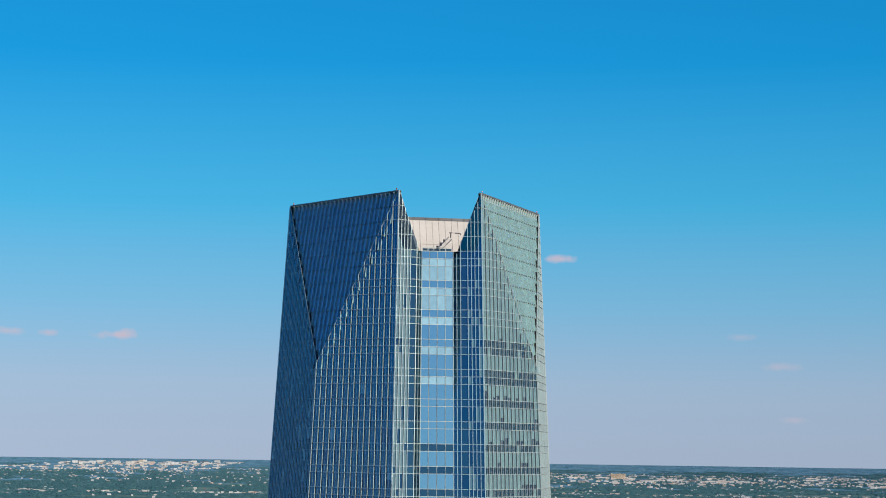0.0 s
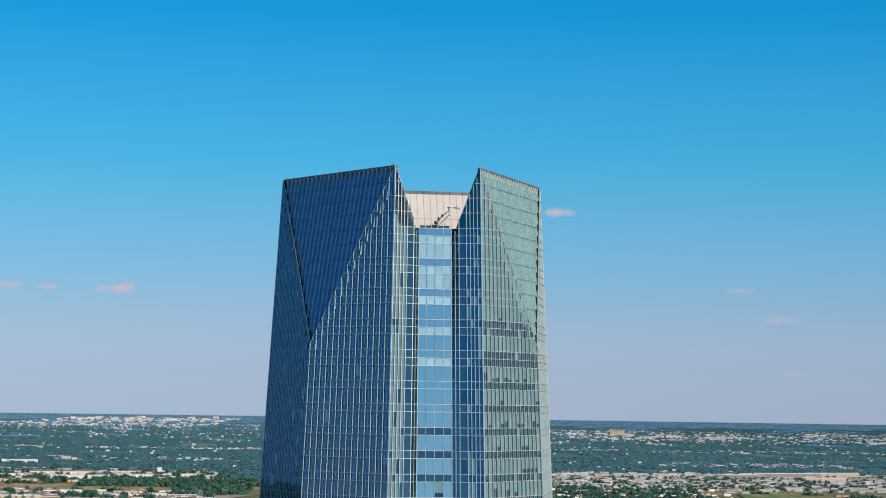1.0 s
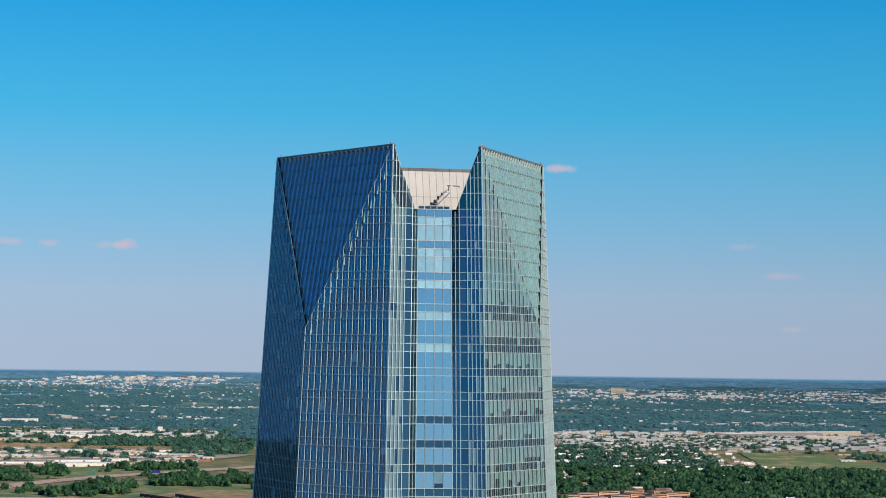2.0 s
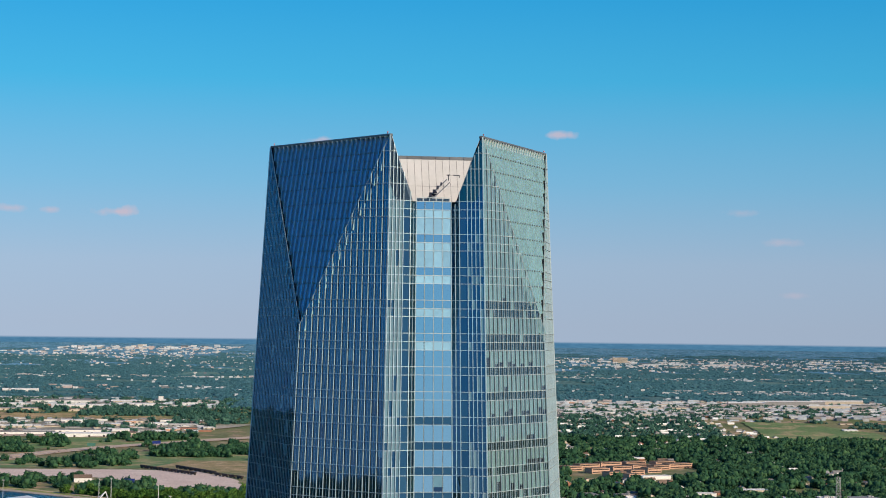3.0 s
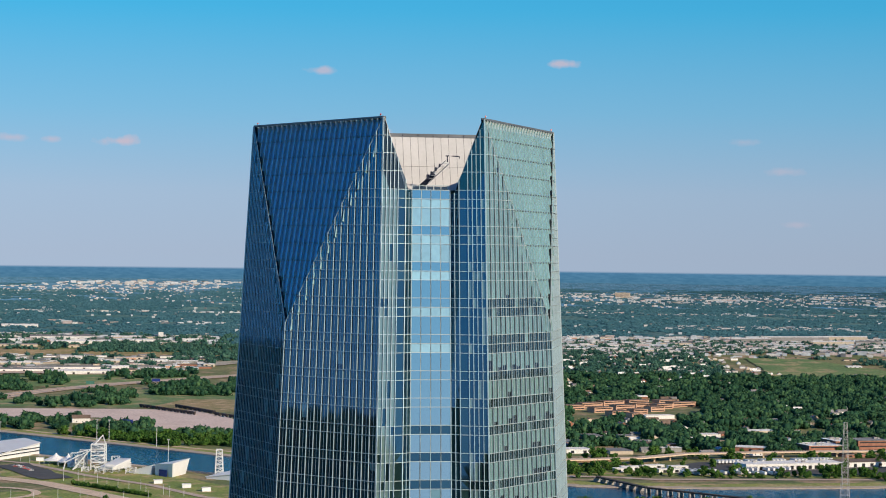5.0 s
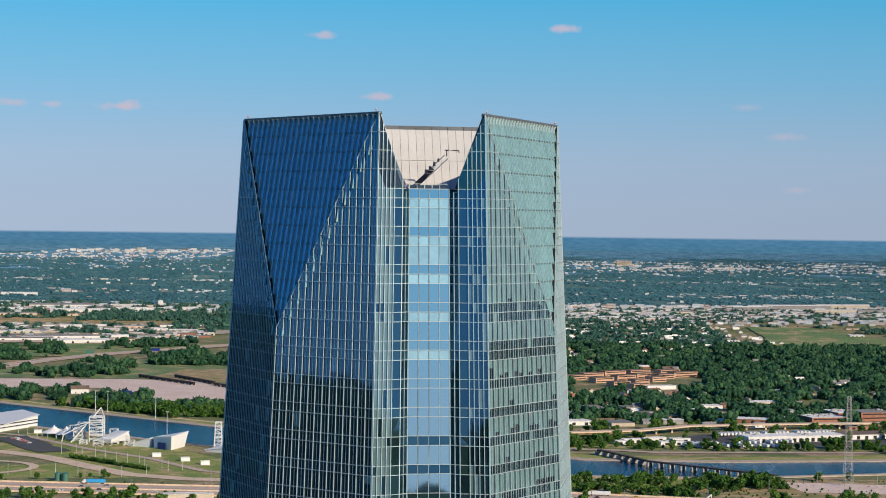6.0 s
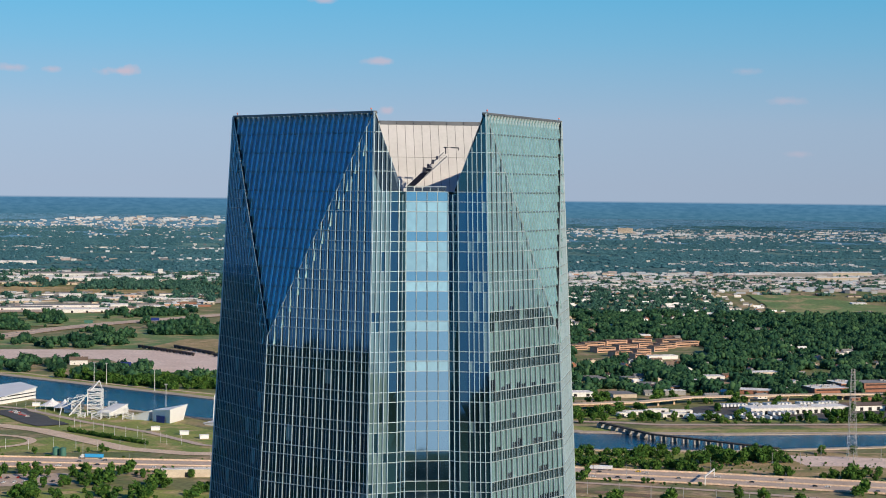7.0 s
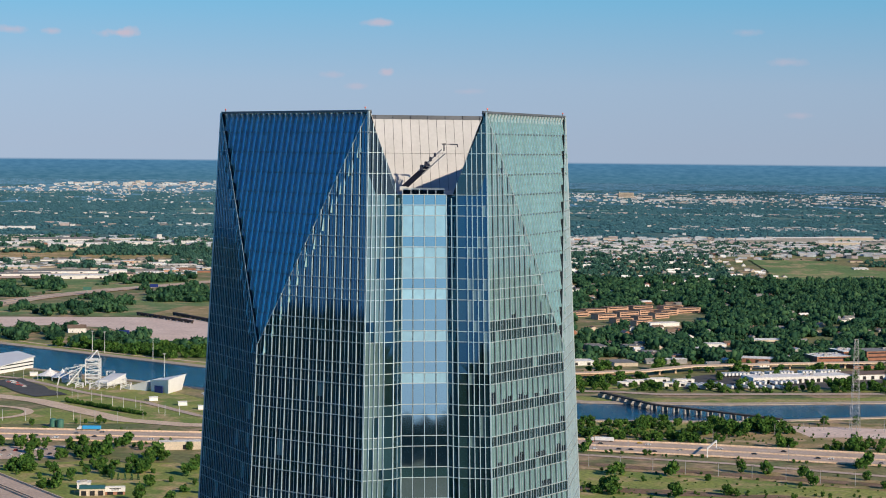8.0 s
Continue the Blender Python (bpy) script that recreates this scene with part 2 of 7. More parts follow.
M["coping"] = surface("coping_metal", (0.11, 0.12, 0.135), (0.15, 0.16, 0.175), 4.0, 0.5, metal=0.2, bump=0.0, grit=0.04)
M["roof_panel"] = surface("white_roof_panel", (0.475, 0.465, 0.455), (0.52, 0.505, 0.495), 4.0, 0.6, bump=0.0, spread=0.05, grit=0.04)
M["roof_deck"] = surface("roof_deck", (0.34, 0.33, 0.31), (0.42, 0.41, 0.39), 5.0, 0.9)
M["crane_paint"] = surface("crane_paint", (0.62, 0.62, 0.60), (0.7, 0.7, 0.68), 2.0, 0.5, bump=0.0)
M["crane_dark"] = surface("crane_dark", (0.018, 0.022, 0.045), (0.03, 0.035, 0.06), 2.0, 0.5, bump=0.0)
M["beacon"] = surface("beacon_red", (0.6, 0.05, 0.03), (0.7, 0.06, 0.04), 1.0, 0.3, bump=0.0)
# near-black: the shade inside the crown's wedges is put into the colour
M["inside"] = surface("shaded_crown_inside", (0.022, 0.025, 0.04), (0.035, 0.04, 0.055), 3.0, 0.8, bump=0.0)


def clear_glass(name):
    m, n, link = material(name)
    out, mix = n("ShaderNodeOutputMaterial"), n("ShaderNodeMixShader")
    see, glo = n("ShaderNodeBsdfTransparent"), n("ShaderNodeBsdfGlossy")
    # tint darkened so that the shade behind the crown's edge reads deeper
    see.inputs["Color"].default_value = (0.17, 0.22, 0.27, 1)
    glo.inputs["Color"].default_value, glo.inputs["Roughness"].default_value = (0.8, 0.9, 0.95, 1), 0.03
    mix.inputs[0].default_value = 0.14
    link(see.outputs[0], mix.inputs[1])
    link(glo.outputs[0], mix.inputs[2])
    link(mix.outputs[0], out.inputs["Surface"])
    return m


M["clear"] = clear_glass("clear_glass")


# ---------------------------------------------------------------- helpers for building
def part(name, bm, mat, parent=None, label="", smooth=False):
    """Links a bmesh as one mesh object, under a thing or a part if given."""
    me = bpy.data.meshes.new(name)
    bm.to_mesh(me)
    bm.free()
    if smooth:
        me.shade_smooth()
    for one in (mat if isinstance(mat, (list, tuple)) else [mat]):
        me.materials.append(one)
    ob = new(name, me)
    if parent:
        ob.parent = parent
    if label:
        tagged(ob, label)
    return ob


def raw(name, verts, faces, mat, parent=None, label=""):
    """A mesh object straight from computed vertices and faces."""
    me = bpy.data.meshes.new(name)
    me.from_pydata([tuple(v) for v in verts], [], faces)
    me.update()
    me.materials.append(mat)
    ob = new(name, me)
    if parent:
        ob.parent = parent
    if label:
        tagged(ob, label)
    return ob


def empty(name, label, category, group="", at=(0, 0, 0)):
    ob = new(name)
    ob.location = at
    return tagged(ob, label, category, group)


def box(bm, x0, x1, y0, y1, z0, z1, mat=0):
    v = [bm.verts.new((x, y, z)) for z in (z0, z1) for y in (y0, y1) for x in (x0, x1)]
    for q in ((0, 2, 3, 1), (4, 5, 7, 6), (0, 1, 5, 4), (2, 6, 7, 3), (0, 4, 6, 2), (1, 3, 7, 5)):
        bm.faces.new([v[i] for i in q]).material_index = mat


def bar(bm, a, b, wide, deep, side, mat=0):
    """A straight bar from a to b; its width lies along side, its depth across it."""
    a, b, side = Vector(a), Vector(b), Vector(side)
    way = (b - a).normalized()
    side = (side - way * side.dot(way)).normalized() * (wide / 2)
    up = way.cross(side).normalized() * (deep / 2)
    v = [bm.verts.new(p + side * i + up * j) for p in (a, b) for i, j in ((-1, -1), (1, -1), (1, 1), (-1, 1))]
    for q in ((3, 2, 1, 0), (4, 5, 6, 7), (0, 1, 5, 4), (1, 2, 6, 5), (2, 3, 7, 6), (3, 0, 4, 7)):
        bm.faces.new([v[i] for i in q]).material_index = mat


def clipped(poly, planes):
    """A convex polygon cut by planes (point, normal); what lies on the normal's side stays."""
    for at, way in planes:
        res = []
        for i, p in enumerate(poly):
            q = poly[(i + 1) % len(poly)]
            dp, dq = (p - at).dot(way), (q - at).dot(way)
            if dp >= 0:
                res.append(p)
            if dp * dq < 0:
                res.append(p + (q - p) * (dp / (dp - dq)))
        poly = res
        if len(poly) < 3:
            return []
    return poly


def cut_line(a, b, planes):
    """The piece of a segment on the near side of all planes, or None."""
    for at, way in planes:
        da, db = (a - at).dot(way), (b - at).dot(way)
        if da < 0 and db < 0:
            return None
        if da < 0:
            a = a + (b - a) * (da / (da - db))
        elif db < 0:
            b = a + (b - a) * (da / (da - db))
    return (a, b) if (a - b).length > 0.05 else None


# ---------------------------------------------------------------- the tower
TOP, TAPER = 257.0, 0.00175
BAY_TURN = radians(8.06)
RIDGE_OUT, RIDGE_HALF = 22.9, 20.94      # crown ridge: distance from the axis, half length
VERTEX_OUT, VERTEX_Z = 29.41, 219.0      # where the crown's sloped glass meets the sharp corner
ROOF_Z = 243.9
SLOPE_IN = 0.39                          # run of the inner roof walls per metre of fall
BAY = [(9.33, 29.6), (6.35, 28.5), (4.85, 27.95), (3.47, 26.35)]

# heights of the horizontal joints: tall double-height floors above, office floors below
ROWS = [257.0, 253.72, 250.5, 247.25, 243.9]
z_at = 243.9
while z_at > 215:
    ROWS += [z_at - 1.65, z_at - 3.3, z_at - 6.6]
    z_at -= 6.63
ROWS = ROWS[:-2] + [214.06]
z_at = 214.06
while z_at > 40:
    ROWS += [z_at - 3.32, z_at - 4.96]
    z_at -= 4.96
ROWS += [12.0, 0.0]


def spread(z):
    return 1 + TAPER * (TOP - z)


def turned(k):
    """Bay k's axes: along it and out of it."""
    t = BAY_TURN + k * math.tau / 3
    return Vector((math.cos(t), math.sin(t), 0)), Vector((math.sin(t), -math.cos(t), 0))


def corner_axes(k):
    """Sharp corner k, 60 degrees on from bay k: along its ridge and out of it."""
    t = BAY_TURN + math.pi / 3 + k * math.tau / 3
    return Vector((math.cos(t), math.sin(t), 0)), Vector((math.sin(t), -math.cos(t), 0))


def bay_point(k, u, w, z):
    e, b = turned(k)
    lean = 0.018 * max(0.0, min(1.0, (29.6 - w) / 3.25)) * (ROOF_Z - z)   # the recess grows shallower downwards
    return (e * u + b * w) * spread(z) + b * lean + Vector((0, 0, z))


def vertex_point(k, z):
    _, n = corner_axes(k)
    return n * (VERTEX_OUT * spread(z) / spread(VERTEX_Z)) + Vector((0, 0, z))


def crown_planes(k):
    """Corner k: the sloped glass outside and the white wall inside; normals point out of the wedge."""
    t, n = corner_axes(k)
    ridge = n * RIDGE_OUT + Vector((0, 0, TOP))
    foot = n * VERTEX_OUT + Vector((0, 0, VERTEX_Z))
    outer = t.cross((foot - ridge)).normalized()
    if outer.dot(n) < 0:
        outer = -outer
    inner = (-n + Vector((0, 0, SLOPE_IN))).normalized()
    return ridge, outer, inner


def curtain_wall(tower, name, a, b, columns, keep, look_of, fin, fin_deep, low, label, second=True, one_by_one=True, rows=None, solid=None, bar_tall=0.11, bar_deep=0.14):
    """Glass between two corner lines a(z) and b(z), in rows and columns, cut by planes.
    Above the height low each pane, fin and transom is a piece of its own; under it they are joined."""
    rows = rows or ROWS
    wall = None
    mid_n = ((b(200) - a(200)).cross(a(257) - a(200))).normalized()
    if mid_n.dot(a(200) + b(200) - Vector((0, 0, 400))) < 0:
        mid_n = -mid_n
    along = (b(200) - a(200)).normalized()
    back = bmesh.new()                     # the dark wall behind the joints
    for z1, z0 in zip(rows, rows[1:]):
        poly = clipped([a(z0), b(z0), b(z1), a(z1)], keep if not solid else solid if z0 > ROOF_Z - 0.1 else [])
        if poly:
            face = back.faces.new([back.verts.new(p - mid_n * 0.10) for p in poly])
            face.normal_update()
            if face.normal.dot(mid_n) < 0:
                face.normal_flip()
    wall = part(name, back, M["dark_metal"], tower, label)
    joined = {}
    count = 0
    chance = random.Random(columns + len(keep))
    for r, (z1, z0) in enumerate(zip(rows, rows[1:])):
        for c in range(columns):
            g, h = c / columns, (c + 1) / columns
            m0, m1 = g + 0.013, h - 0.013
            quad = [a(z0 + 0.05).lerp(b(z0 + 0.05), m0), a(z0 + 0.05).lerp(b(z0 + 0.05), m1),
                    a(z1 - 0.05).lerp(b(z1 - 0.05), m1), a(z1 - 0.05).lerp(b(z1 - 0.05), m0)]
            whole = clipped(quad, keep) if not solid or z0 > ROOF_Z - 0.1 else quad
            if not whole:
                continue
            shown_as = look_of(r, c, z0, z1)
            pieces = [(whole, shown_as)]
            if shown_as == "half_blind":         # a blind drawn part of the way down
                zb = z0 + (z1 - z0) * chance.choice([0.2, 0.3, 0.3, 0.45, 0.6])
                pieces = [(clipped(whole, [(Vector((0, 0, zb)), Vector((0, 0, 1)))]), "blind"), (clipped(whole, [(Vector((0, 0, zb)), Vector((0, 0, -1)))]), "deep")]
            if solid and z0 > ROOF_Z - 0.1:      # see-through glass along the slanting edge
                pieces = [(clipped(whole, solid), shown_as), (clipped(whole, [(solid[0][0], -solid[0][1])]), "clear")]
            for poly, mat in pieces:
                if not poly:
                    continue
                near = one_by_one and z0 > low and count < 300
                bm = bmesh.new() if near else joined.setdefault(mat, bmesh.new())
                front = [bm.verts.new(p) for p in poly]
                rear = [bm.verts.new(p - mid_n * 0.07) for p in poly]
                face = bm.faces.new(front)
                face.normal_update()
                flip = face.normal.dot(mid_n) < 0
                if flip:
                    face.normal_flip()
                for i in range(len(poly)):
                    j = (i + 1) % len(poly)
                    q = [front[i], rear[i], rear[j], front[j]]
                    bm.faces.new(q[::-1] if flip else q)
                if near:
                    count += 1
                    part("pane", bm, M[mat], wall)
    for mat, bm in joined.items():
        tagged(part("lower_panes", bm, M[mat], wall), kind="stuff")
    # fins and secondary mullions
    top, floor_z = rows[0], rows[-1]
    rest = bmesh.new()
    for c in range(columns + 1):
        g = c / columns
        p, q = a(floor_z).lerp(b(floor_z), g), a(top).lerp(b(top), g)
        piece = cut_line(p, q, keep)
        if piece and fin:
            bm = bmesh.new() if one_by_one else rest
            bar(bm, piece[0] + mid_n * fin_deep / 2, piece[1] + mid_n * fin_deep / 2, fin, fin_deep, along)
            if one_by_one:
                part("fin", bm, M["fin"], wall)
        if second and c < columns:
            g = (c + 0.5) / columns
            piece = cut_line(a(floor_z).lerp(b(floor_z), g), a(top).lerp(b(top), g), keep)
            if piece:
                bar(rest, piece[0] + mid_n * 0.03, piece[1] + mid_n * 0.03, 0.06, 0.08, along)
    for z in rows:
        piece = cut_line(a(z), b(z), keep)
        if piece:
            single = one_by_one and z > 185
            bm = bmesh.new() if single else rest
            bar(bm, piece[0] + mid_n * 0.05, piece[1] + mid_n * 0.05, bar_tall, bar_deep, Vector((0, 0, 1)))
            if single:
                part("transom", bm, M["transom"], wall)
    part("mullion_grid", rest, M["transom"], wall)
    return wall


def build_tower():
    rng = random.Random(5)
    tower = empty("glass_tower", "tall three-sided skyscraper of blue-green glass with sloped crown", "skyscraper")

    def sunlit_look(r, c, z0, z1):
        """Sun's side: drawn blinds, whose pale panes also stand in for sunlit glass."""
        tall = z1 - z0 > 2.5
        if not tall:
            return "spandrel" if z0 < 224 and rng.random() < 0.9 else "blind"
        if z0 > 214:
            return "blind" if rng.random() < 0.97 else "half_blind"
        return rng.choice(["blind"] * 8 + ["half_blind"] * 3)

    def shaded_look(r, c, z0, z1):
        """Away from the sun: bare windows, the shade put into darker panes."""
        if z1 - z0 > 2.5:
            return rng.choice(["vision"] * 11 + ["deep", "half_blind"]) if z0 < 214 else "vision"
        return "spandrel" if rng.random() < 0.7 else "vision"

    def bay_look(r, c, z0, z1):
        tall = z1 - z0 > 2.5
        if z0 < 209:
            return "spandrel" if not tall and z0 < 203 else "half_blind" if tall and z0 < 200 and rng.random() < 0.12 else "bay"
        if z0 > 207 and not tall and (ROWS[ROWS.index(z1) - 1] - z1) < 2.0:
            return "frosted"
        if z0 > 230 and tall:
            return "frosted"
        return "bay"

    for k in range(3):
        shown = k == 0
        ridge, outer, inner = crown_planes(k)              # corner on bay k's far side
        ridge_b, outer_b, inner_b = crown_planes((k - 1) % 3)  # corner on its near side
        for side in (-1, 1):
            rk = ridge if side > 0 else ridge_b
            ok = outer if side > 0 else outer_b
            ik = inner if side > 0 else inner_b
            vk = k if side > 0 else (k - 1) % 3
            near_front = k == 0 or (k == 1 and side < 0) or (k == 2 and side > 0)
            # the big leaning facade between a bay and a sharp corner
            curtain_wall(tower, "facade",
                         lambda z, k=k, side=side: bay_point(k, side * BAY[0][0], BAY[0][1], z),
                         lambda z, vk=vk: vertex_point(vk, z), 14, [(rk, -ok)], sunlit_look if vk == 0 else shaded_look, 0.09, 0.19 if k == 0 else 0.06, 214.0,
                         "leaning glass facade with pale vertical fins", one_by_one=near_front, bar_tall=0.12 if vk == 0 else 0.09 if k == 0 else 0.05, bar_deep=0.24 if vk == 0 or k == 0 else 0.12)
            # the strip and the two slanted sides of the bay, cut by the white inner wall
            inside = [(rk, -ik)]
            solid = [(rk - ik * 3.8, -ik)]
            # pale panes on the sunlit side, dark on the shaded: light put into colour
            side_look = lambda r, c, z0, z1, side=side: "strip" if rng.random() < (0.85 if side < 0 else 0.2) else "vision"
            groove_look = lambda r, c, z0, z1: "spandrel" if z1 - z0 < 2 or rng.random() < 0.4 else "vision"
            for i, cols, finned in ((0, 4, 0.10), (1, 1, 0.12), (2, 2, 0.07)):
                curtain_wall(tower, "bay_side",
                             lambda z, k=k, side=side, i=i: bay_point(k, side * BAY[i][0], BAY[i][1], z),
                             lambda z, k=k, side=side, i=i: bay_point(k, side * BAY[i + 1][0], BAY[i + 1][1], z),
                             cols, inside, side_look if i == 0 else groove_look, finned, 0.28 if i == 0 else 0.16, 195.0, "narrow glass side of the recessed bay",
                             second=False, one_by_one=shown, solid=solid)
        curtain_wall(tower, "bay_front",
                     lambda z, k=k: bay_point(k, -BAY[3][0], BAY[3][1], z),
                     lambda z, k=k: bay_point(k, BAY[3][0], BAY[3][1], z), 4, [], bay_look, 0.07, 0.12, 190.0,
                     "flat recessed bay of large blue panes", second=False, one_by_one=shown,
                     rows=[z for z in ROWS if z <= ROOF_Z])
        build_crown(tower, k)
    # the flat roof between the three wedges
    bm = bmesh.new()
    ring = []
    for k in range(3):
        for side, i in ((-1, 1), (-1, 2), (-1, 3), (1, 3), (1, 2), (1, 1)):
            ring.append(bay_point(k, side * (BAY[i][0]), BAY[i][1] - 0.2, ROOF_Z - 0.35))
    bm.faces.new([bm.verts.new(p) for p in ring])
    part("roof_deck", bm, M["roof_deck"], tower, "flat pale roof deck")
    return tower


def build_crown(tower, k):
    """One wedge of the crown: sloped glass outside, white panel wall inside, coping and ridge."""
    t, n = corner_axes(k)
    ridge, outer, inner = crown_planes(k)
    up = Vector((0, 0, 1))
    sink = 0.55                              # the sloped glass lies back from the facades' cut edges
    lean = (n * (VERTEX_OUT - RIDGE_OUT) + up * (VERTEX_Z - TOP)).normalized()

    def edge_planes():
        res = []
        for side in (-1, 1):
            kk = k if side < 0 else (k + 1) % 3
            p = bay_point(kk, -side * BAY[0][0], BAY[0][1], TOP)
            v0, v1 = vertex_point(k, VERTEX_Z), vertex_point(k, 100)
            nn = (v0 - p).cross(v1 - p).normalized()
            if nn.dot(n) < 0:
                nn = -nn
            res.append((p, -nn))
        return res

    keep = edge_planes()
    crown = part("sloped_glass", bmesh.new(), M["crown_glass"], tower, "sloped triangular crown glazing")
    cols = 26
    step = 2 * RIDGE_HALF / cols
    marks = [257.0 - 3.28 * i for i in range(13)]
    origin = ridge - outer * sink

    def on(u, z):
        return origin + t * u + lean * ((TOP - z) / -lean.z)

    for c in range(cols):
        u0 = -RIDGE_HALF + c * step
        for z1, z0 in zip(marks, marks[1:]):
            quad = [on(u0 + 0.04, z0 + 0.05), on(u0 + step - 0.04, z0 + 0.05), on(u0 + step - 0.04, z1 - 0.05), on(u0 + 0.04, z1 - 0.05)]
            poly = clipped(quad, keep)
            if not poly:
                continue
            bm = bmesh.new()
            front = [bm.verts.new(p) for p in poly]
            rear = [bm.verts.new(p - outer * 0.07) for p in poly]
            f = bm.faces.new(front)
            f.normal_update()
            flip = f.normal.dot(outer) < 0
            if flip:
                f.normal_flip()
            for i in range(len(poly)):
                j = (i + 1) % len(poly)
                q = [front[i], rear[i], rear[j], front[j]]
                bm.faces.new(q[::-1] if flip else q)
            part("pane", bm, M["crown_glass"], crown)
        piece = cut_line(on(u0, 216), on(u0, TOP), keep)
        if piece and c:
            bm = bmesh.new()
            bar(bm, piece[0] + outer * 0.18, piece[1] + outer * 0.18, 0.12, 0.36, t)
            part("fin", bm, M["crown_fin"], crown)
            # pale hooked head of the fin under the coping, lightened against the shade
            bm = bmesh.new()
            a = piece[1] + outer * 0.22
            bar(bm, a + lean * 1.4, a + lean * 0.75, 0.17, 0.26, t)
            bar(bm, a + lean * 0.85, a + lean * 0.25 + outer * 0.42, 0.24, 0.24, t)
            part("fin_head", bm, M["fin_head"], crown)
    for i, z in enumerate(marks[1:]):
        piece = cut_line(on(-RIDGE_HALF - 1, z), on(RIDGE_HALF + 1, z), keep)
        if piece:
            bm = bmesh.new()
            bar(bm, piece[0] + outer * 0.06, piece[1] + outer * 0.08, 0.19, 0.24, lean)
            part("transom", bm, M["crown_transom"], crown)
    for z in [m - 1.64 for m in marks[:-1]]:
        piece = cut_line(on(-RIDGE_HALF - 1, z), on(RIDGE_HALF + 1, z), keep)
        if piece:
            bm = bmesh.new()
            bar(bm, piece[0] + outer * 0.01, piece[1] + outer * 0.01, 0.05, 0.06, lean)
            part("thin_joint", bm, M["crown_transom"], crown)
    # dark reveals along the cut edges of the facades, and a thin pale trim
    for side in (-1, 1):
        kk = k if side < 0 else (k + 1) % 3
        p = bay_point(kk, -side * BAY[0][0], BAY[0][1], TOP)
        v = vertex_point(k, VERTEX_Z)
        bm = bmesh.new()
        inn = -outer * (sink + 0.15)
        vs = [bm.verts.new(q) for q in (p, v, v + inn, p + inn)]
        bm.faces.new(vs)
        part("reveal", bm, M["dark_metal"], crown, "dark recessed edge of the facade screen")
        bm = bmesh.new()
        bar(bm, p + outer * 0.02, v + outer * 0.02, 0.12, 0.12, t)
        part("edge_trim", bm, M["transom"], crown)
    # backing, so that the wedge is closed
    bm = bmesh.new()
    p0, p1, v = (bay_point(k, BAY[0][0], BAY[0][1], TOP), bay_point((k + 1) % 3, -BAY[0][0], BAY[0][1], TOP), vertex_point(k, VERTEX_Z))
    bm.faces.new([bm.verts.new(q - outer * (sink + 0.12)) for q in (p0, v, p1)])
    part("backing", bm, M["inside"], crown)
    # coping along the ridge
    bm = bmesh.new()
    c0, c1 = ridge - t * (RIDGE_HALF + 0.1), ridge + t * (RIDGE_HALF + 0.1)
    bar(bm, c0 + up * 0.02 - n * 0.22, c1 + up * 0.02 - n * 0.22, 0.55, 0.34, n)
    part("coping", bm, M["coping"], crown, "grey metal coping along the ridge")
    # white inner wall: standing panels with fine joints
    drop = TOP - 0.3 - ROOF_Z + 0.4
    fall = (-n * SLOPE_IN - up).normalized()
    run = drop / -fall.z
    wall = part("inner_wall", bmesh.new(), M["roof_panel"], tower, "white metal panel wall leaning into the roof")
    base = ridge - n * 0.45 - up * 0.3
    cnt = 26
    wid = 2 * RIDGE_HALF / cnt
    for c in range(cnt):
        u0, u1 = -RIDGE_HALF + c * wid + 0.035, -RIDGE_HALF + (c + 1) * wid - 0.035
        for s0, s1 in ((0.0, 0.49), (0.494, 1.0)):
            bm = bmesh.new()
            q = [base + t * u + fall * run * s for u, s in ((u0, s0), (u1, s0), (u1, s1), (u0, s1))]
            f = [bm.verts.new(p + inner * 0.10) for p in q]
            g = [bm.verts.new(p) for p in q]
            faces = [f, g[::-1]] + [[f[i], g[i], g[(i + 1) % 4], f[(i + 1) % 4]] for i in range(4)]
            for vs in faces:
                bm.faces.new(vs)
            bmesh.ops.recalc_face_normals(bm, faces=bm.faces)
            part("panel", bm, M["roof_panel"], wall)
    bm = bmesh.new()
    q = [base + t * u + fall * run * s for u, s in ((-RIDGE_HALF, 0), (RIDGE_HALF, 0), (RIDGE_HALF, 1), (-RIDGE_HALF, 1))]
    bm.faces.new([bm.verts.new(p - inner * 0.02) for p in q])
    part("wall_back", bm, M["inside"], wall)
    # dark parapet panels under the coping on the inner side
    bm = bmesh.new()
    for c in range(13):
        u0, u1 = -RIDGE_HALF + c * 2 * wid + 0.08, -RIDGE_HALF + (c + 1) * 2 * wid - 0.08
        a = base + inner * 0.2 + up * 0.05
        bar(bm, a + t * u0, a + t * u1, 0.75, 0.12, up)
    part("vent_strip", bm, M["coping"], wall)


M["crown_fin"] = glass("crown_fin_glass", (0.40, 0.58, 0.54), (0.10, 0.60, 1.0), 0.25, rough=0.1, spread=0.08)
# paler than the fins, so that the heads read as lit in shade
M["fin_head"] = surface("lit_fin_head_metal", (0.54, 0.62, 0.62), (0.60, 0.68, 0.68), 3.0, 0.4, bump=0.0, spread=0.06, grit=0.04)
M["crown_transom"] = surface("crown_transom_metal", (0.115, 0.135, 0.145), (0.15, 0.17, 0.18), 3.0, 0.4, metal=0.3, bump=0.0, spread=0.1)
build_tower()


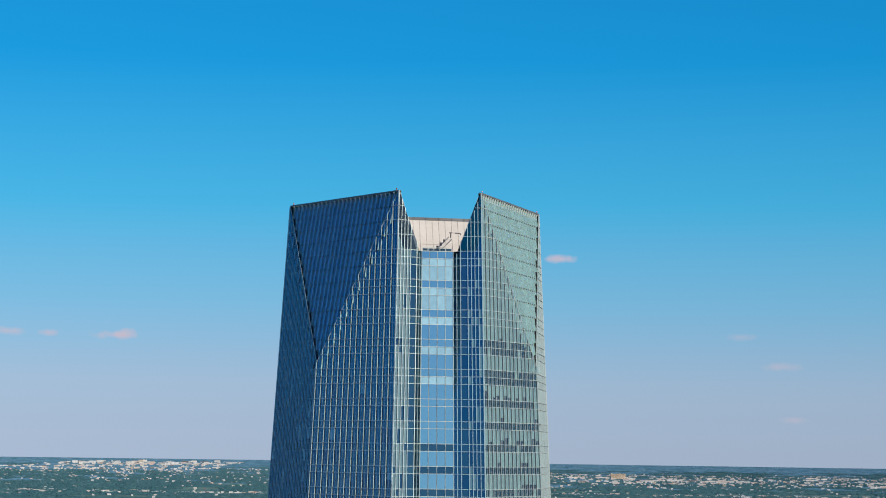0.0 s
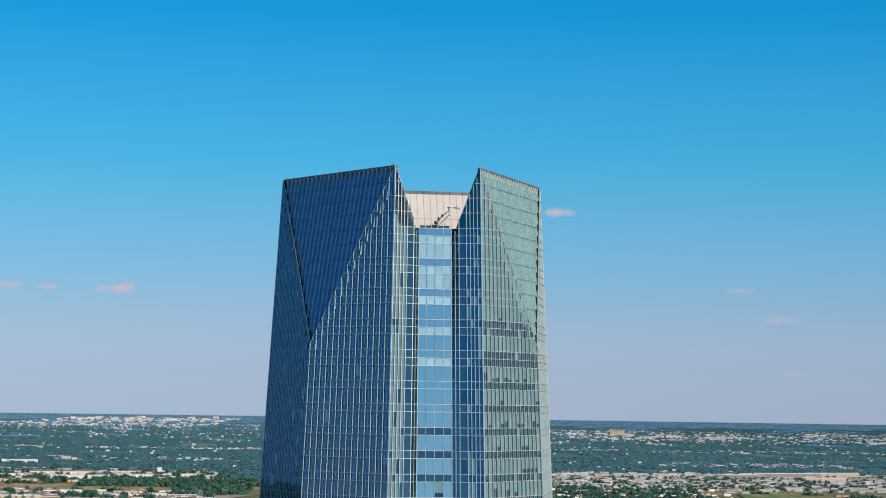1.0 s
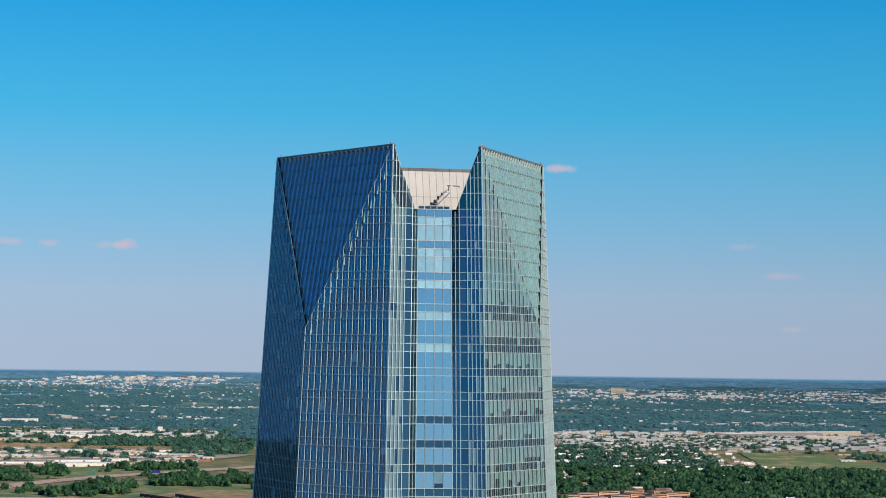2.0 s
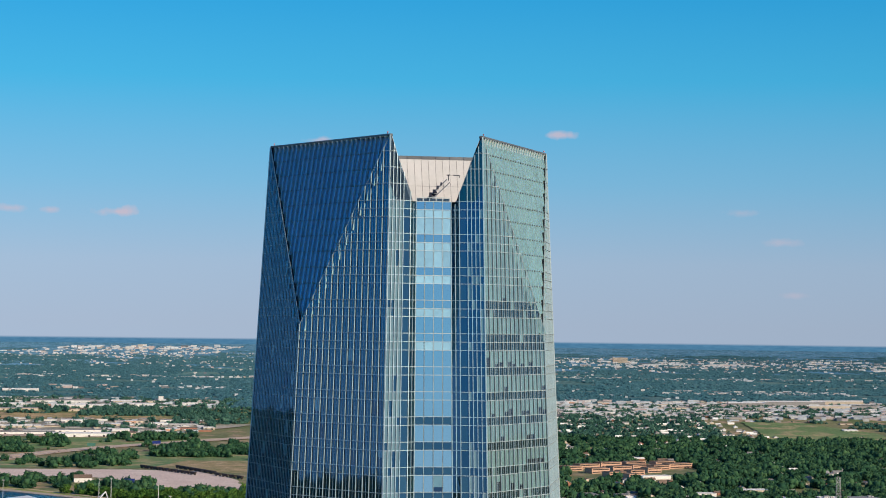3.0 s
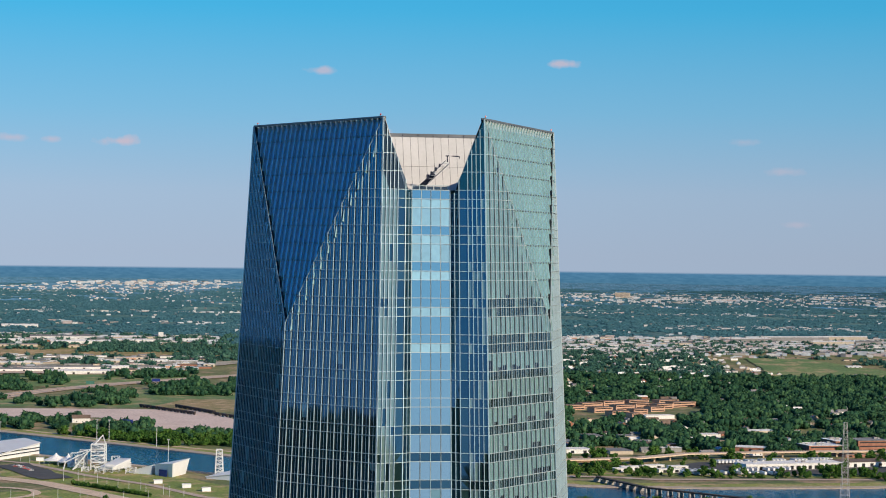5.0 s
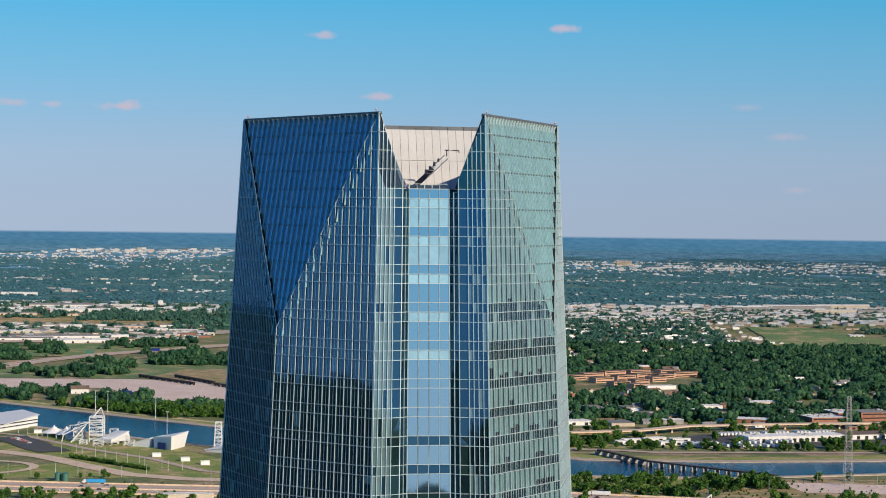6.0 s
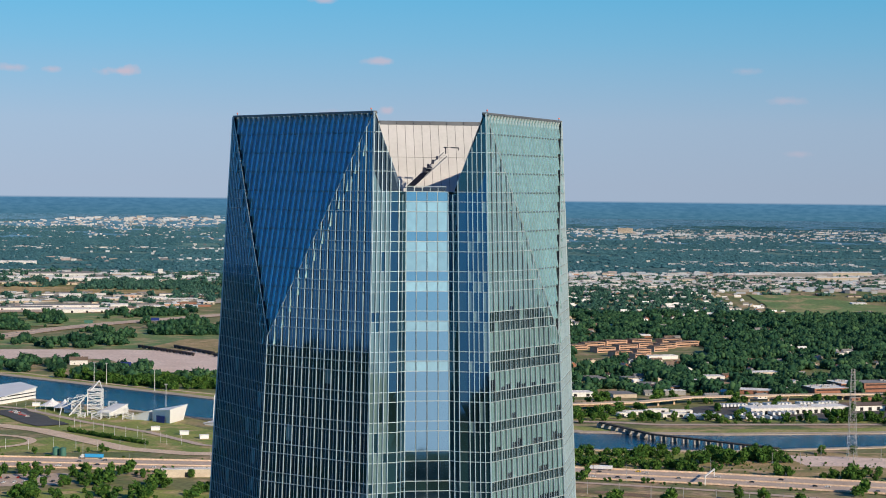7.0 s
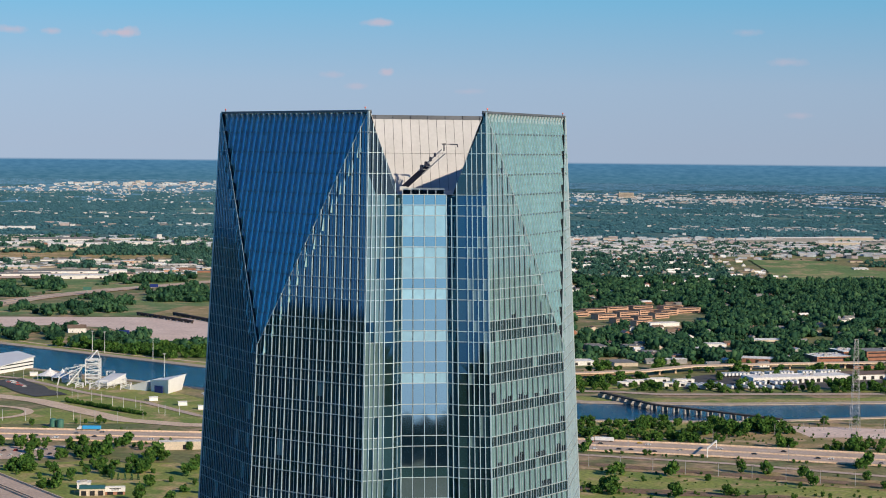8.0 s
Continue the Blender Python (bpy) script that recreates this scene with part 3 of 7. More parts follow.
def build_roof_crane(x, y, z):
    """The window-cleaning machine: a leaning lattice boom on a base, with hanging sheaves and a spreader arm."""
    crane = empty("roof_crane", "white window-cleaning crane with leaning boom on the roof", "crane", at=(x, y, z))
    foot, tip = Vector((0.0, 0, 0.6)), Vector((7.0, -6.0, 7.2))
    bm = bmesh.new()
    box(bm, -0.8, 0.8, -0.8, 0.8, 0.0, 0.8)
    bmesh.ops.bevel(bm, geom=bm.edges[:], offset=0.12, segments=1, affect="EDGES")
    part("base", bm, M["crane_paint"], crane)
    bm = bmesh.new()
    side = Vector((0, 1, 0))
    across = (tip - foot).normalized().cross(side)
    chords = [foot + side * i * 0.55 + across * j * 0.55 for i in (-1, 1) for j in (-1, 1)]
    for c in chords:
        bar(bm, c + (tip - foot) * 0.42, c + (tip - foot), 0.2, 0.2, side)
    part("boom", bm, M["crane_paint"], crane)
    bm = bmesh.new()
    bar(bm, foot, foot.lerp(tip, 0.62), 1.0, 0.8, across)
    part("telescope", bm, M["crane_dark"], crane, "dark blue box girder of the boom")
    bm = bmesh.new()
    for i in range(5, 11):
        a, b = foot.lerp(tip, i / 11), foot.lerp(tip, (i + 1) / 11)
        for j in (-1, 1):
            bar(bm, a + side * 0.55 + across * 0.55 * j, b - side * 0.55 + across * 0.55 * j, 0.08, 0.08, across)
            bar(bm, a + side * 0.55 * j + across * 0.55, b + side * 0.55 * j - across * 0.55, 0.08, 0.08, side)
    part("lacing", bm, M["crane_paint"], crane)
    for s, size in ((0.52, 0.75), (0.62, 0.55), (0.74, 0.6), (0.85, 0.5)):
        bm = bmesh.new()
        at = foot.lerp(tip, s) + across * 0.9 - Vector((0, 0.5, 0))
        box(bm, at.x - size * 0.4, at.x + size * 0.4, at.y - 0.4, at.y + 0.4, at.z - size * 1.2, at.z + size * 0.2)
        bmesh.ops.bevel(bm, geom=bm.edges[:], offset=0.1, segments=1, affect="EDGES")
        part("hoist", bm, M["crane_dark"], crane, "dark hoist drum under the boom")
    bm = bmesh.new()
    bar(bm, tip, tip + Vector((0, 0, 1.2)), 0.22, 0.22, (1, 0, 0))
    bar(bm, tip + Vector((-0.4, 0, 1.2)), tip + Vector((0.3, 0, 1.25)), 0.22, 0.22, (0, 1, 0))
    bar(bm, tip + Vector((1.0, 0, 1.2)), tip + Vector((2.4, 0.2, 1.15)), 0.22, 0.22, (0, 1, 0))
    bar(bm, tip + Vector((2.35, 0.2, 1.2)), tip + Vector((2.4, 0.2, 0.7)), 0.18, 0.18, (1, 0, 0))
    bar(bm, tip + Vector((0.1, 0, 1.22)), tip + Vector((1.1, 0, 1.2)), 0.06, 0.06, (0, 1, 0))
    part("spreader", bm, M["crane_dark"], crane, "dark spreader arm at the boom's tip")
    return crane


def build_beacons():
    """Red obstruction lights on the ends of the ridges."""
    first = None
    for k in range(3):
        t, n = corner_axes(k)
        for side in (-1, 1):
            at = n * (RIDGE_OUT - 0.15) + t * side * (RIDGE_HALF - 1.0) + Vector((0, 0, TOP + 0.185))
            if first:
                copy_thing(first, Matrix.Translation(at))
                continue
            first = empty("obstruction_light", "small red warning light on the tower's ridge", "light", "warning lights", at)
            bm = bmesh.new()
            bmesh.ops.create_cone(bm, cap_ends=True, segments=10, radius1=0.09, radius2=0.07, depth=0.24, matrix=Matrix.Translation((0, 0, 0.12)))
            part("post", bm, M["coping"], first)
            bm = bmesh.new()
            bmesh.ops.create_uvsphere(bm, u_segments=10, v_segments=8, radius=0.15, matrix=Matrix.Translation((0, 0, 0.36)))
            part("lens", bm, M["beacon"], first, "red glass lens")


def build_roof_railing():
    """A low steel railing with glass infill along the roof's edge over the front bay."""
    ends = [bay_point(0, side * (BAY[3][0] - 0.2), BAY[3][1] - 0.9, ROOF_Z - 0.35) for side in (-1, 1)]
    mid = (ends[0] + ends[1]) / 2
    railing = empty("roof_railing", "low steel and glass railing on the roof's edge", "railing", at=mid)
    a, b = ends[0] - mid, ends[1] - mid
    up, along = Vector((0, 0, 1)), (b - a).normalized()
    for i in range(6):
        p = a.lerp(b, i / 5)
        bm = bmesh.new()
        bar(bm, p, p + up * 1.2, 0.09, 0.09, along)
        part("post", bm, M["transom"], railing)
        if i < 5:
            q = a.lerp(b, (i + 1) / 5)
            bm = bmesh.new()
            bar(bm, p.lerp(q, 0.06) + up * 0.6, p.lerp(q, 0.94) + up * 0.6, 0.9, 0.02, up)
            part("infill_pane", bm, M["clear"], railing)
    bm = bmesh.new()
    bar(bm, a + up * 1.24, b + up * 1.24, 0.11, 0.1, up)
    part("handrail", bm, M["transom"], railing)


build_roof_crane(0.6, 15.2, ROOF_Z - 0.35)
build_roof_railing()
build_beacons()


# ---------------------------------------------------------------- the land
VIEW = (0.0, -410.0)            # where the land's plan is centred
NEAR, RIM = 3300.0, 4760.0      # beyond NEAR the land is drawn together and rises, so that it ends at the skyline


def settled(x, y):
    """Where a far place of the plan stands: its point on the land and its scale."""
    dx, dy = x - VIEW[0], y - VIEW[1]
    d = math.hypot(dx, dy)
    if d <= NEAR:
        return Vector((x, y, 0.0)), 1.0
    near = NEAR + (RIM - NEAR) * (1 - math.exp(-(d - NEAR) / (RIM - NEAR)))
    high = 226.0 * (1 - near / d) - near * (d - NEAR) / 1.48e7
    s = near / d
    return Vector((VIEW[0] + dx * s, VIEW[1] + dy * s, high)), s


def squeeze(x, y):
    """How much depth is left at a far place of the plan."""
    d = math.hypot(x - VIEW[0], y - VIEW[1])
    return 1.0 if d <= NEAR else math.exp(-(d - NEAR) / (RIM - NEAR))


def build_land():
    radii = [0, 200, 500, 900, 1400, 2000, 2600, 3000, 3300]
    while radii[-1] < 20500:
        radii.append(radii[-1] * 1.02)
    turns = 720
    verts, faces = [(VIEW[0], VIEW[1], 0.0)], []
    for r in radii[1:]:
        for i in range(turns):
            a = math.tau * i / turns
            verts.append(settled(VIEW[0] + r * math.sin(a), VIEW[1] + r * math.cos(a))[0])
    for i in range(turns):
        faces.append((0, 1 + (i + 1) % turns, 1 + i))
    cover = [0] * turns
    for k in range(len(radii) - 2):
        for i in range(turns):
            j = (i + 1) % turns
            o, p = 1 + k * turns, 1 + (k + 1) * turns
            faces.append((o + i, o + j, p + j, p + i))
            aside = 40 < i < turns - 41       # more than twenty degrees off the view: darkened land, to dim the glass
            # land colour by distance, with more haze in it farther out
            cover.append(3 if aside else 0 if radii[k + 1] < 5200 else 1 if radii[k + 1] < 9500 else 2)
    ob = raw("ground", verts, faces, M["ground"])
    ob.data.materials.append(M["hazed_land"])
    ob.data.materials.append(M["hazed_distant_land"])
    ob.data.materials.append(M["dark_side_land"])
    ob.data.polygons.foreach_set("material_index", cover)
    tagged(ob, "flat green land with woods, lots and fields to the skyline", "ground", kind="structure")


M["ground"] = meadow("ground_land", (0.115, 0.155, 0.046), (0.215, 0.200, 0.082), (0.42, 0.29, 0.175), 110.0)
# distance haze is put into these two colours, bluer farther out
M["hazed_land"] = surface("hazed_land", (0.036, 0.112, 0.122), (0.085, 0.165, 0.172), 90.0, 0.95, fine=10.0, bump=0.0, spread=0.0, grit=0.35, flat=4.0)
M["hazed_distant_land"] = surface("hazed_distant_land", (0.036, 0.130, 0.220), (0.082, 0.190, 0.305), 24.0, 0.95, fine=5.0, bump=0.0, spread=0.0, grit=0.4, flat=7.0)
M["town_ground"] = surface("town_ground", (0.030, 0.042, 0.026), (0.085, 0.080, 0.070), 55.0, 0.95, fine=9.0, bump=0.0, spread=0.0, grit=0.35)
# unseen land beside the view, made dark to dim the tower's reflections
M["dark_side_land"] = meadow("dark_side_land", (0.018, 0.040, 0.022), (0.032, 0.058, 0.032), (0.10, 0.10, 0.08), 140.0)
M["grass"] = meadow("mown_grass", (0.172, 0.240, 0.040), (0.285, 0.305, 0.068), (0.46, 0.345, 0.16), 60.0)
# bluer than the mown grass: a little haze put into the colour
M["far_grass"] = meadow("far_grass", (0.115, 0.205, 0.062), (0.185, 0.250, 0.082), (0.36, 0.30, 0.145), 110.0)
M["dry_grass"] = meadow("dry_grass", (0.215, 0.200, 0.065), (0.40, 0.28, 0.130), (0.51, 0.355, 0.21), 45.0)
M["dirt"] = surface("bare_dirt", (0.66, 0.50, 0.42), (0.74, 0.585, 0.50), 40.0, 0.95, fine=10.0, bump=0.0, spread=0.06)
M["yard"] = surface("worn_yard", (0.20, 0.21, 0.13), (0.50, 0.43, 0.36), 45.0, 0.95, fine=9.0, bump=0.0, spread=0.0, grit=0.35)
M["red_dirt"] = meadow("red_dirt", (0.20, 0.125, 0.070), (0.26, 0.165, 0.10), (0.13, 0.125, 0.045), 30.0)
M["asphalt"] = surface("asphalt", (0.48, 0.365, 0.285), (0.56, 0.435, 0.345), 25.0, 0.9, fine=10.0, bump=0.0, spread=0.05)
M["lot"] = surface("car_park_asphalt", (0.06, 0.06, 0.06), (0.09, 0.085, 0.08), 25.0, 0.9, fine=10.0, bump=0.0, spread=0.05)
M["concrete"] = surface("road_concrete", (0.64, 0.475, 0.335), (0.72, 0.55, 0.40), 20.0, 0.9, fine=10.0, bump=0.0, spread=0.05)
M["riprap"] = surface("riverbank_stone", (0.42, 0.33, 0.25), (0.52, 0.43, 0.34), 8.0, 0.95, fine=12.0, bump=0.3, bump_size=0.5, spread=0.1, grit=0.4)


def river_water():
    m, n, link = material("river_water")
    out, bsdf = n("ShaderNodeOutputMaterial"), n("ShaderNodeBsdfPrincipled")
    geo, tex, bp = n("ShaderNodeNewGeometry"), n("ShaderNodeTexNoise"), n("ShaderNodeBump")
    bsdf.inputs["Base Color"].default_value, bsdf.inputs["Roughness"].default_value = (0.008, 0.022, 0.042, 1), 0.15
    tex.inputs["Scale"].default_value, tex.inputs["Detail"].default_value = 0.35, 5.0
    bp.inputs["Strength"].default_value, bp.inputs["Distance"].default_value = 1.0, 0.9
    bsdf.inputs["Specular IOR Level"].default_value = 0.32
    link(geo.outputs["Position"], tex.inputs["Vector"])
    link(tex.outputs["Fac"], bp.inputs["Height"])
    link(bp.outputs[0], bsdf.inputs["Normal"])
    link(bsdf.outputs[0], out.inputs["Surface"])
    return m


M["water"] = river_water()
build_land()


def dense(line, step=60.0):
    """A polyline with extra points on long legs."""
    res = [Vector(line[0])]
    for a, b in zip(line, line[1:]):
        a, b = Vector(a), Vector(b)
        k = max(1, int((b - a).length / step))
        res += [a.lerp(b, i / k) for i in range(1, k + 1)]
    return res


def offset(line, by):
    res = []
    for i, p in enumerate(line):
        way = (line[min(i + 1, len(line) - 1)] - line[max(i - 1, 0)]).normalized()
        res.append(p + Vector((way.y, -way.x)) * by)
    return res


def lift(p, z):
    q, s = settled(p.x, p.y)
    return q + Vector((0, 0, z if s == 1.0 else z + 0.8))


def band(name, left, right, z, mat, label, category, thick=0.0):
    """A strip of land between two lines with as many points, level, with an edge if thick."""
    verts = [lift(p, z) for p in left] + [lift(p, z) for p in right]
    k = len(left)
    faces = [(i, k + i, k + i + 1, i + 1) for i in range(k - 1)]
    if thick:
        verts += [v - Vector((0, 0, thick)) for v in verts]
        for i in range(k - 1):
            faces += [(i, i + 1, 2 * k + i + 1, 2 * k + i), (k + i + 1, k + i, 3 * k + i, 3 * k + i + 1)]
    ob = raw(name, verts, faces, mat)
    if ob.data.polygons[0].normal.z < 0:
        ob.data.flip_normals()
    return tagged(ob, label, category, kind="structure")


def ribbon(name, line, wide, z, mat, label, category, thick=0.0, shift=0.0, step=40.0):
    pts = dense(line, step)
    return band(name, offset(pts, shift - wide / 2), offset(pts, shift + wide / 2), z, mat, label, category, thick)


PATCHES = []


def patch(name, ring, z, mat, label, category="ground"):
    """A level field or lot with a slightly uneven outline."""
    rng = random.Random(len(ring) + int(abs(ring[0][0])))
    PATCHES.append(name)
    z = 0.02 + 0.01 * len(PATCHES) if z < 0.25 else z + 0.02 * len(PATCHES)
    pts = dense(list(ring) + [ring[0]], 25.0)[:-1]
    bm = bmesh.new()
    vs = []
    for p in pts:
        j = Vector((rng.uniform(-3, 3), rng.uniform(-3, 3)))
        vs.append(bm.verts.new((p.x + j.x, p.y + j.y, 0)))
    f = bm.faces.new(vs)
    f.normal_update()
    if f.normal.z < 0:
        f.normal_flip()
    bmesh.ops.triangulate(bm, faces=[f])
    if max(p[1] for p in ring) > NEAR - 450:      # far fields follow the rise of the land
        for _ in range(3):
            bmesh.ops.subdivide_edges(bm, edges=[e for e in bm.edges if e.calc_length() > 45], cuts=1)
            bmesh.ops.triangulate(bm, faces=[f for f in bm.faces if len(f.verts) > 3])
    for v in bm.verts:
        v.co = lift(v.co, z)
    ob = part(name, bm, mat)
    return tagged(ob, label, category, kind="structure")


# out of view, laid dark to deepen reflections and cut bounced light
patch("town_ground", [(-2600, -3100), (2600, -3100), (2600, 980), (-2600, 980)], 0.08, M["town_ground"], "unseen dark town ground, added to darken the tower's reflections", "ground")

HIGHWAY = [(-1600, 1505), (-700, 1425), (-340, 1388), (-167, 1370), (-20, 1362), (140, 1348), (256, 1317), (395, 1270), (700, 1150), (1600, 780)]
FREEWAY = [(-720, 2480), (-624, 2800), (-566, 2960), (-493, 3105), (-410, 3225), (-330, 3350), (-150, 3600)]
RIVER_NEAR = [(-1500, 2700), (-800, 2200), (-400, 1888), (-199, 1722), (-20, 1600), (169, 1500), (310, 1497), (460, 1535), (800, 1640), (1600, 1800)]
RIVER_FAR = [(-1500, 3000), (-800, 2430), (-498, 2163), (-217, 1909), (-20, 1760), (179, 1622), (320, 1612), (483, 1633), (800, 1745), (1600, 1920)]
FRONTAGE = [(-40, 1330), (150, 1290), (268, 1247), (375, 1190), (700, 1050)]
RAIL = [(-20, 1290), (146, 1243), (239, 1203), (365, 1146), (700, 1000)]
RAMP = [(-700, 1800), (-396, 1648), (-351, 1612), (-295, 1538), (-250, 1480), (-190, 1450), (-120, 1446), (20, 1440)]
RIVER_ROAD = [(-520, 1880), (-402, 1797), (-317, 1680), (-244, 1603), (-184, 1511), (-120, 1470)]
OVERPASS = [(60, 1800), (194, 1832), (269, 1858), (330, 1912), (448, 1945), (800, 2010)]
BANK_ROAD = [(150, 1722), (220, 1716), (267, 1696), (330, 1700), (500, 1712)]
SERVICE_ROAD = [(-700, 2160), (-480, 2200), (-340, 2060), (-215, 1960), (-60, 1850)]

ribbon("road", HIGHWAY, 66, 0.42, M["concrete"], "wide pale concrete highway with shoulders", "road")
for way in (-1, 1):
    ribbon("road", HIGHWAY, 20, 0.54, M["asphalt"], "grey lanes of the wide highway", "road", shift=way * 15.5)
ribbon("barrier", HIGHWAY, 0.7, 1.3, M["concrete"], "pale concrete median wall along the highway", "wall", thick=1.3)
for way in (-1, 1):
    ribbon("barrier", HIGHWAY, 0.6, 1.6, M["concrete"], "pale concrete side wall along the highway", "wall", thick=1.6, shift=way * 31)
ribbon("road", FREEWAY, 46, 0.44, M["concrete"], "pale freeway crossing green fields", "road")
for way in (-1, 1):
    ribbon("road", FREEWAY, 14, 0.56, M["asphalt"], "grey lanes of the freeway", "road", shift=way * 11)
near_line, far_line = dense(RIVER_NEAR, 5000), dense(RIVER_FAR, 5000)
band("water", near_line, far_line, 0.36, M["water"], "dark blue river with small ripples", "river")
band("riverbank", far_line, offset(far_line, -16), 1.0, M["riprap"], "pale stone bank along the river", "bank", thick=1.0)
band("riverbank", offset(near_line, 9), near_line, 0.8, M["riprap"], "pale stone bank along the river", "bank", thick=0.8)
band("grass_strip", offset(far_line, -16), offset(far_line, -48), 0.45, M["grass"], "mown green grass above the river", "grass")
ribbon("road", FRONTAGE, 9, 0.40, M["asphalt"], "narrow grey road beside the highway", "road")
ribbon("rail_bed", RAIL, 16, 0.43, M["red_dirt"], "brown gravel bed of a railway", "railway")
ribbon("road", RAMP, 21, 0.46, M["concrete"], "pale curving road by the river park", "road")
ribbon("road", RIVER_ROAD, 9, 0.49, M["asphalt"], "grey road beside the boathouses", "road")
LOOP = [(-400 + 56 * math.cos(radians(a)), 1524 + 50 * math.sin(radians(a))) for a in range(110, -111, -11)]
ribbon("road", [(-520, 1560), *LOOP, (-520, 1470)], 9, 0.52, M["concrete"], "narrow loop of pale road", "road")
ribbon("road", BANK_ROAD, 14, 0.55, M["asphalt"], "grey road on the far bank", "road")
ribbon("road", SERVICE_ROAD, 6, 0.6, M["concrete"], "narrow path along the grass bank", "path")
ribbon("overpass", OVERPASS, 15, 7.0, M["concrete"], "long pale concrete overpass", "bridge", thick=1.2)
ribbon("overpass_girder", [(60, 1800), (194, 1832), (269, 1858)], 13, 5.8, M["red_dirt"], "rust-red girders under the overpass", "bridge", thick=2.2)
patch("field", [(-500, 1440), (-180, 1462), (-130, 1475), (-200, 1560), (-330, 1560), (-500, 1480)], 0.08, M["grass"], "mown green field beside the highway", "grass")
patch("field", [(-420, 1700), (-330, 1570), (-190, 1470), (-140, 1560), (-230, 1690), (-400, 1860)], 0.08, M["grass"], "green park between road and river", "grass")
patch("field", [(100, 1060), (500, 980), (480, 1130), (110, 1225)], 0.08, M["grass"], "wide green field with tracks", "grass")
patch("field", [(120, 1400), (330, 1345), (520, 1300), (560, 1500), (330, 1486), (150, 1485)], 0.08, M["dry_grass"], "dry brown grass between highway and river", "grass")
patch("gravel_yard", [(360, 1400), (470, 1390), (480, 1450), (350, 1470)], 0.16, M["dirt"], "bare gravel yard round a mast", "yard")
patch("field", [(150, 1730), (560, 1730), (560, 1780), (340, 1770), (160, 1790)], 0.08, M["grass"], "green strip beside the far bank", "grass")
patch("lot", [(300, 1745), (545, 1770), (545, 1880), (340, 1885), (300, 1830)], 0.16, M["lot"], "dark asphalt truck yard", "yard")
patch("dirt_lot", [(-640, 2400), (-560, 2390), (-470, 2440), (-395, 2400), (-300, 2190), (-235, 2120), (-190, 2180), (-230, 2420), (-300, 2560), (-400, 2570), (-600, 2560)], 0.14, M["dirt"], "bare pale dirt lot by the rail yard", "yard")
patch("field", [(-700, 2600), (-420, 2590), (-270, 2620), (-150, 2560), (-130, 2950), (-330, 3060), (-480, 2900), (-560, 2800)], 0.1, M["far_grass"], "green open field near the freeway", "grass")
patch("field", [(-380, 2590), (-140, 2480), (-120, 2760), (-330, 2780)], 0.16, M["dry_grass"], "dry field behind the rail yard", "grass")
patch("field", [(-700, 3020), (-560, 3020), (-470, 3150), (-300, 3380), (-420, 3420), (-700, 3330)], 0.1, M["far_grass"], "green verge beyond the freeway", "grass")
patch("lot", [(-860, 3380), (-480, 3400), (-420, 3560), (-860, 3640)], 0.3, M["asphalt"], "grey truck yard among low sheds", "yard")
patch("dirt_lot", [(-860, 3660), (-420, 3560), (-300, 3900), (-860, 4050)], 0.3, M["yard"], "pale bare ground among low sheds", "yard")
patch("field", [(-900, 4060), (-420, 4000), (-380, 4150), (-900, 4400)], 0.3, M["dry_grass"], "dry field behind the sheds", "grass")
patch("field", [(700, 3420), (980, 3440), (1010, 3800), (930, 4240), (800, 4260), (760, 3800)], 0.5, M["far_grass"], "flat green field among trees", "grass")
patch("dirt_lot", [(360, 4420), (1400, 4700), (1500, 5400), (900, 5250), (380, 4950)], 0.5, M["yard"], "worn yards among warehouses", "yard")
patch("lot", [(-345, 1240), (-265, 1262), (-275, 1325), (-345, 1312)], 0.16, M["asphalt"], "grey car park among trees", "yard")
patch("field", [(-420, 1060), (-60, 1060), (-60, 1230), (-250, 1240), (-420, 1200)], 0.08, M["grass"], "worn park ground under trees", "grass")
VIADUCT = [(-345, 1248), (-301, 1176), (-242, 1080), (-205, 1020)]
ribbon("road", VIADUCT, 44, 0.4, M["asphalt"], "wide grey motorway between concrete parapets", "road", shift=23)
for out_by in (1.2, 18.5, 21.5):
    ribbon("barrier", VIADUCT, 0.9, 1.7, M["concrete"], "pale concrete parapet along the motorway", "wall", thick=1.7, shift=out_by)
# shadow between the decks, painted as a dark strip
ribbon("road", VIADUCT, 2.2, 0.44, M["lot"], "dark strip painting the shadow between the motorway's two decks", "road", shift=20)
patch("lot", [(-430, 1770), (-400, 1795), (-330, 1660), (-360, 1640)], 0.3, M["lot"], "dark asphalt car park by the river", "yard")
patch("field", [(110, 1232), (250, 1180), (420, 1095), (430, 1140), (260, 1222), (110, 1262)], 0.08, M["dry_grass"], "dry worn strip beside the railway", "grass")
patch("field", [(130, 1120), (300, 1075), (460, 1010), (470, 1030), (300, 1095), (130, 1140)], 0.08, M["red_dirt"], "bare earth track through the field", "yard")
patch("field", [(135, 1440), (260, 1432), (330, 1440), (330, 1482), (150, 1483)], 0.08, M["grass"], "green park strip on the river bank", "grass")


# ---------------------------------------------------------------- buildings
M["white_wall"] = surface("white_wall", (0.66, 0.64, 0.61), (0.74, 0.72, 0.69), 6.0, 0.85, bump=0.0, spread=0.12)
M["boat_white"] = surface("white_boathouse_cladding", (0.76, 0.76, 0.75), (0.80, 0.80, 0.79), 9.0, 0.6, bump=0.0, spread=0.05, grit=0.03)
M["cream_wall"] = surface("cream_wall", (0.52, 0.43, 0.33), (0.60, 0.51, 0.40), 6.0, 0.85, bump=0.0, spread=0.18)
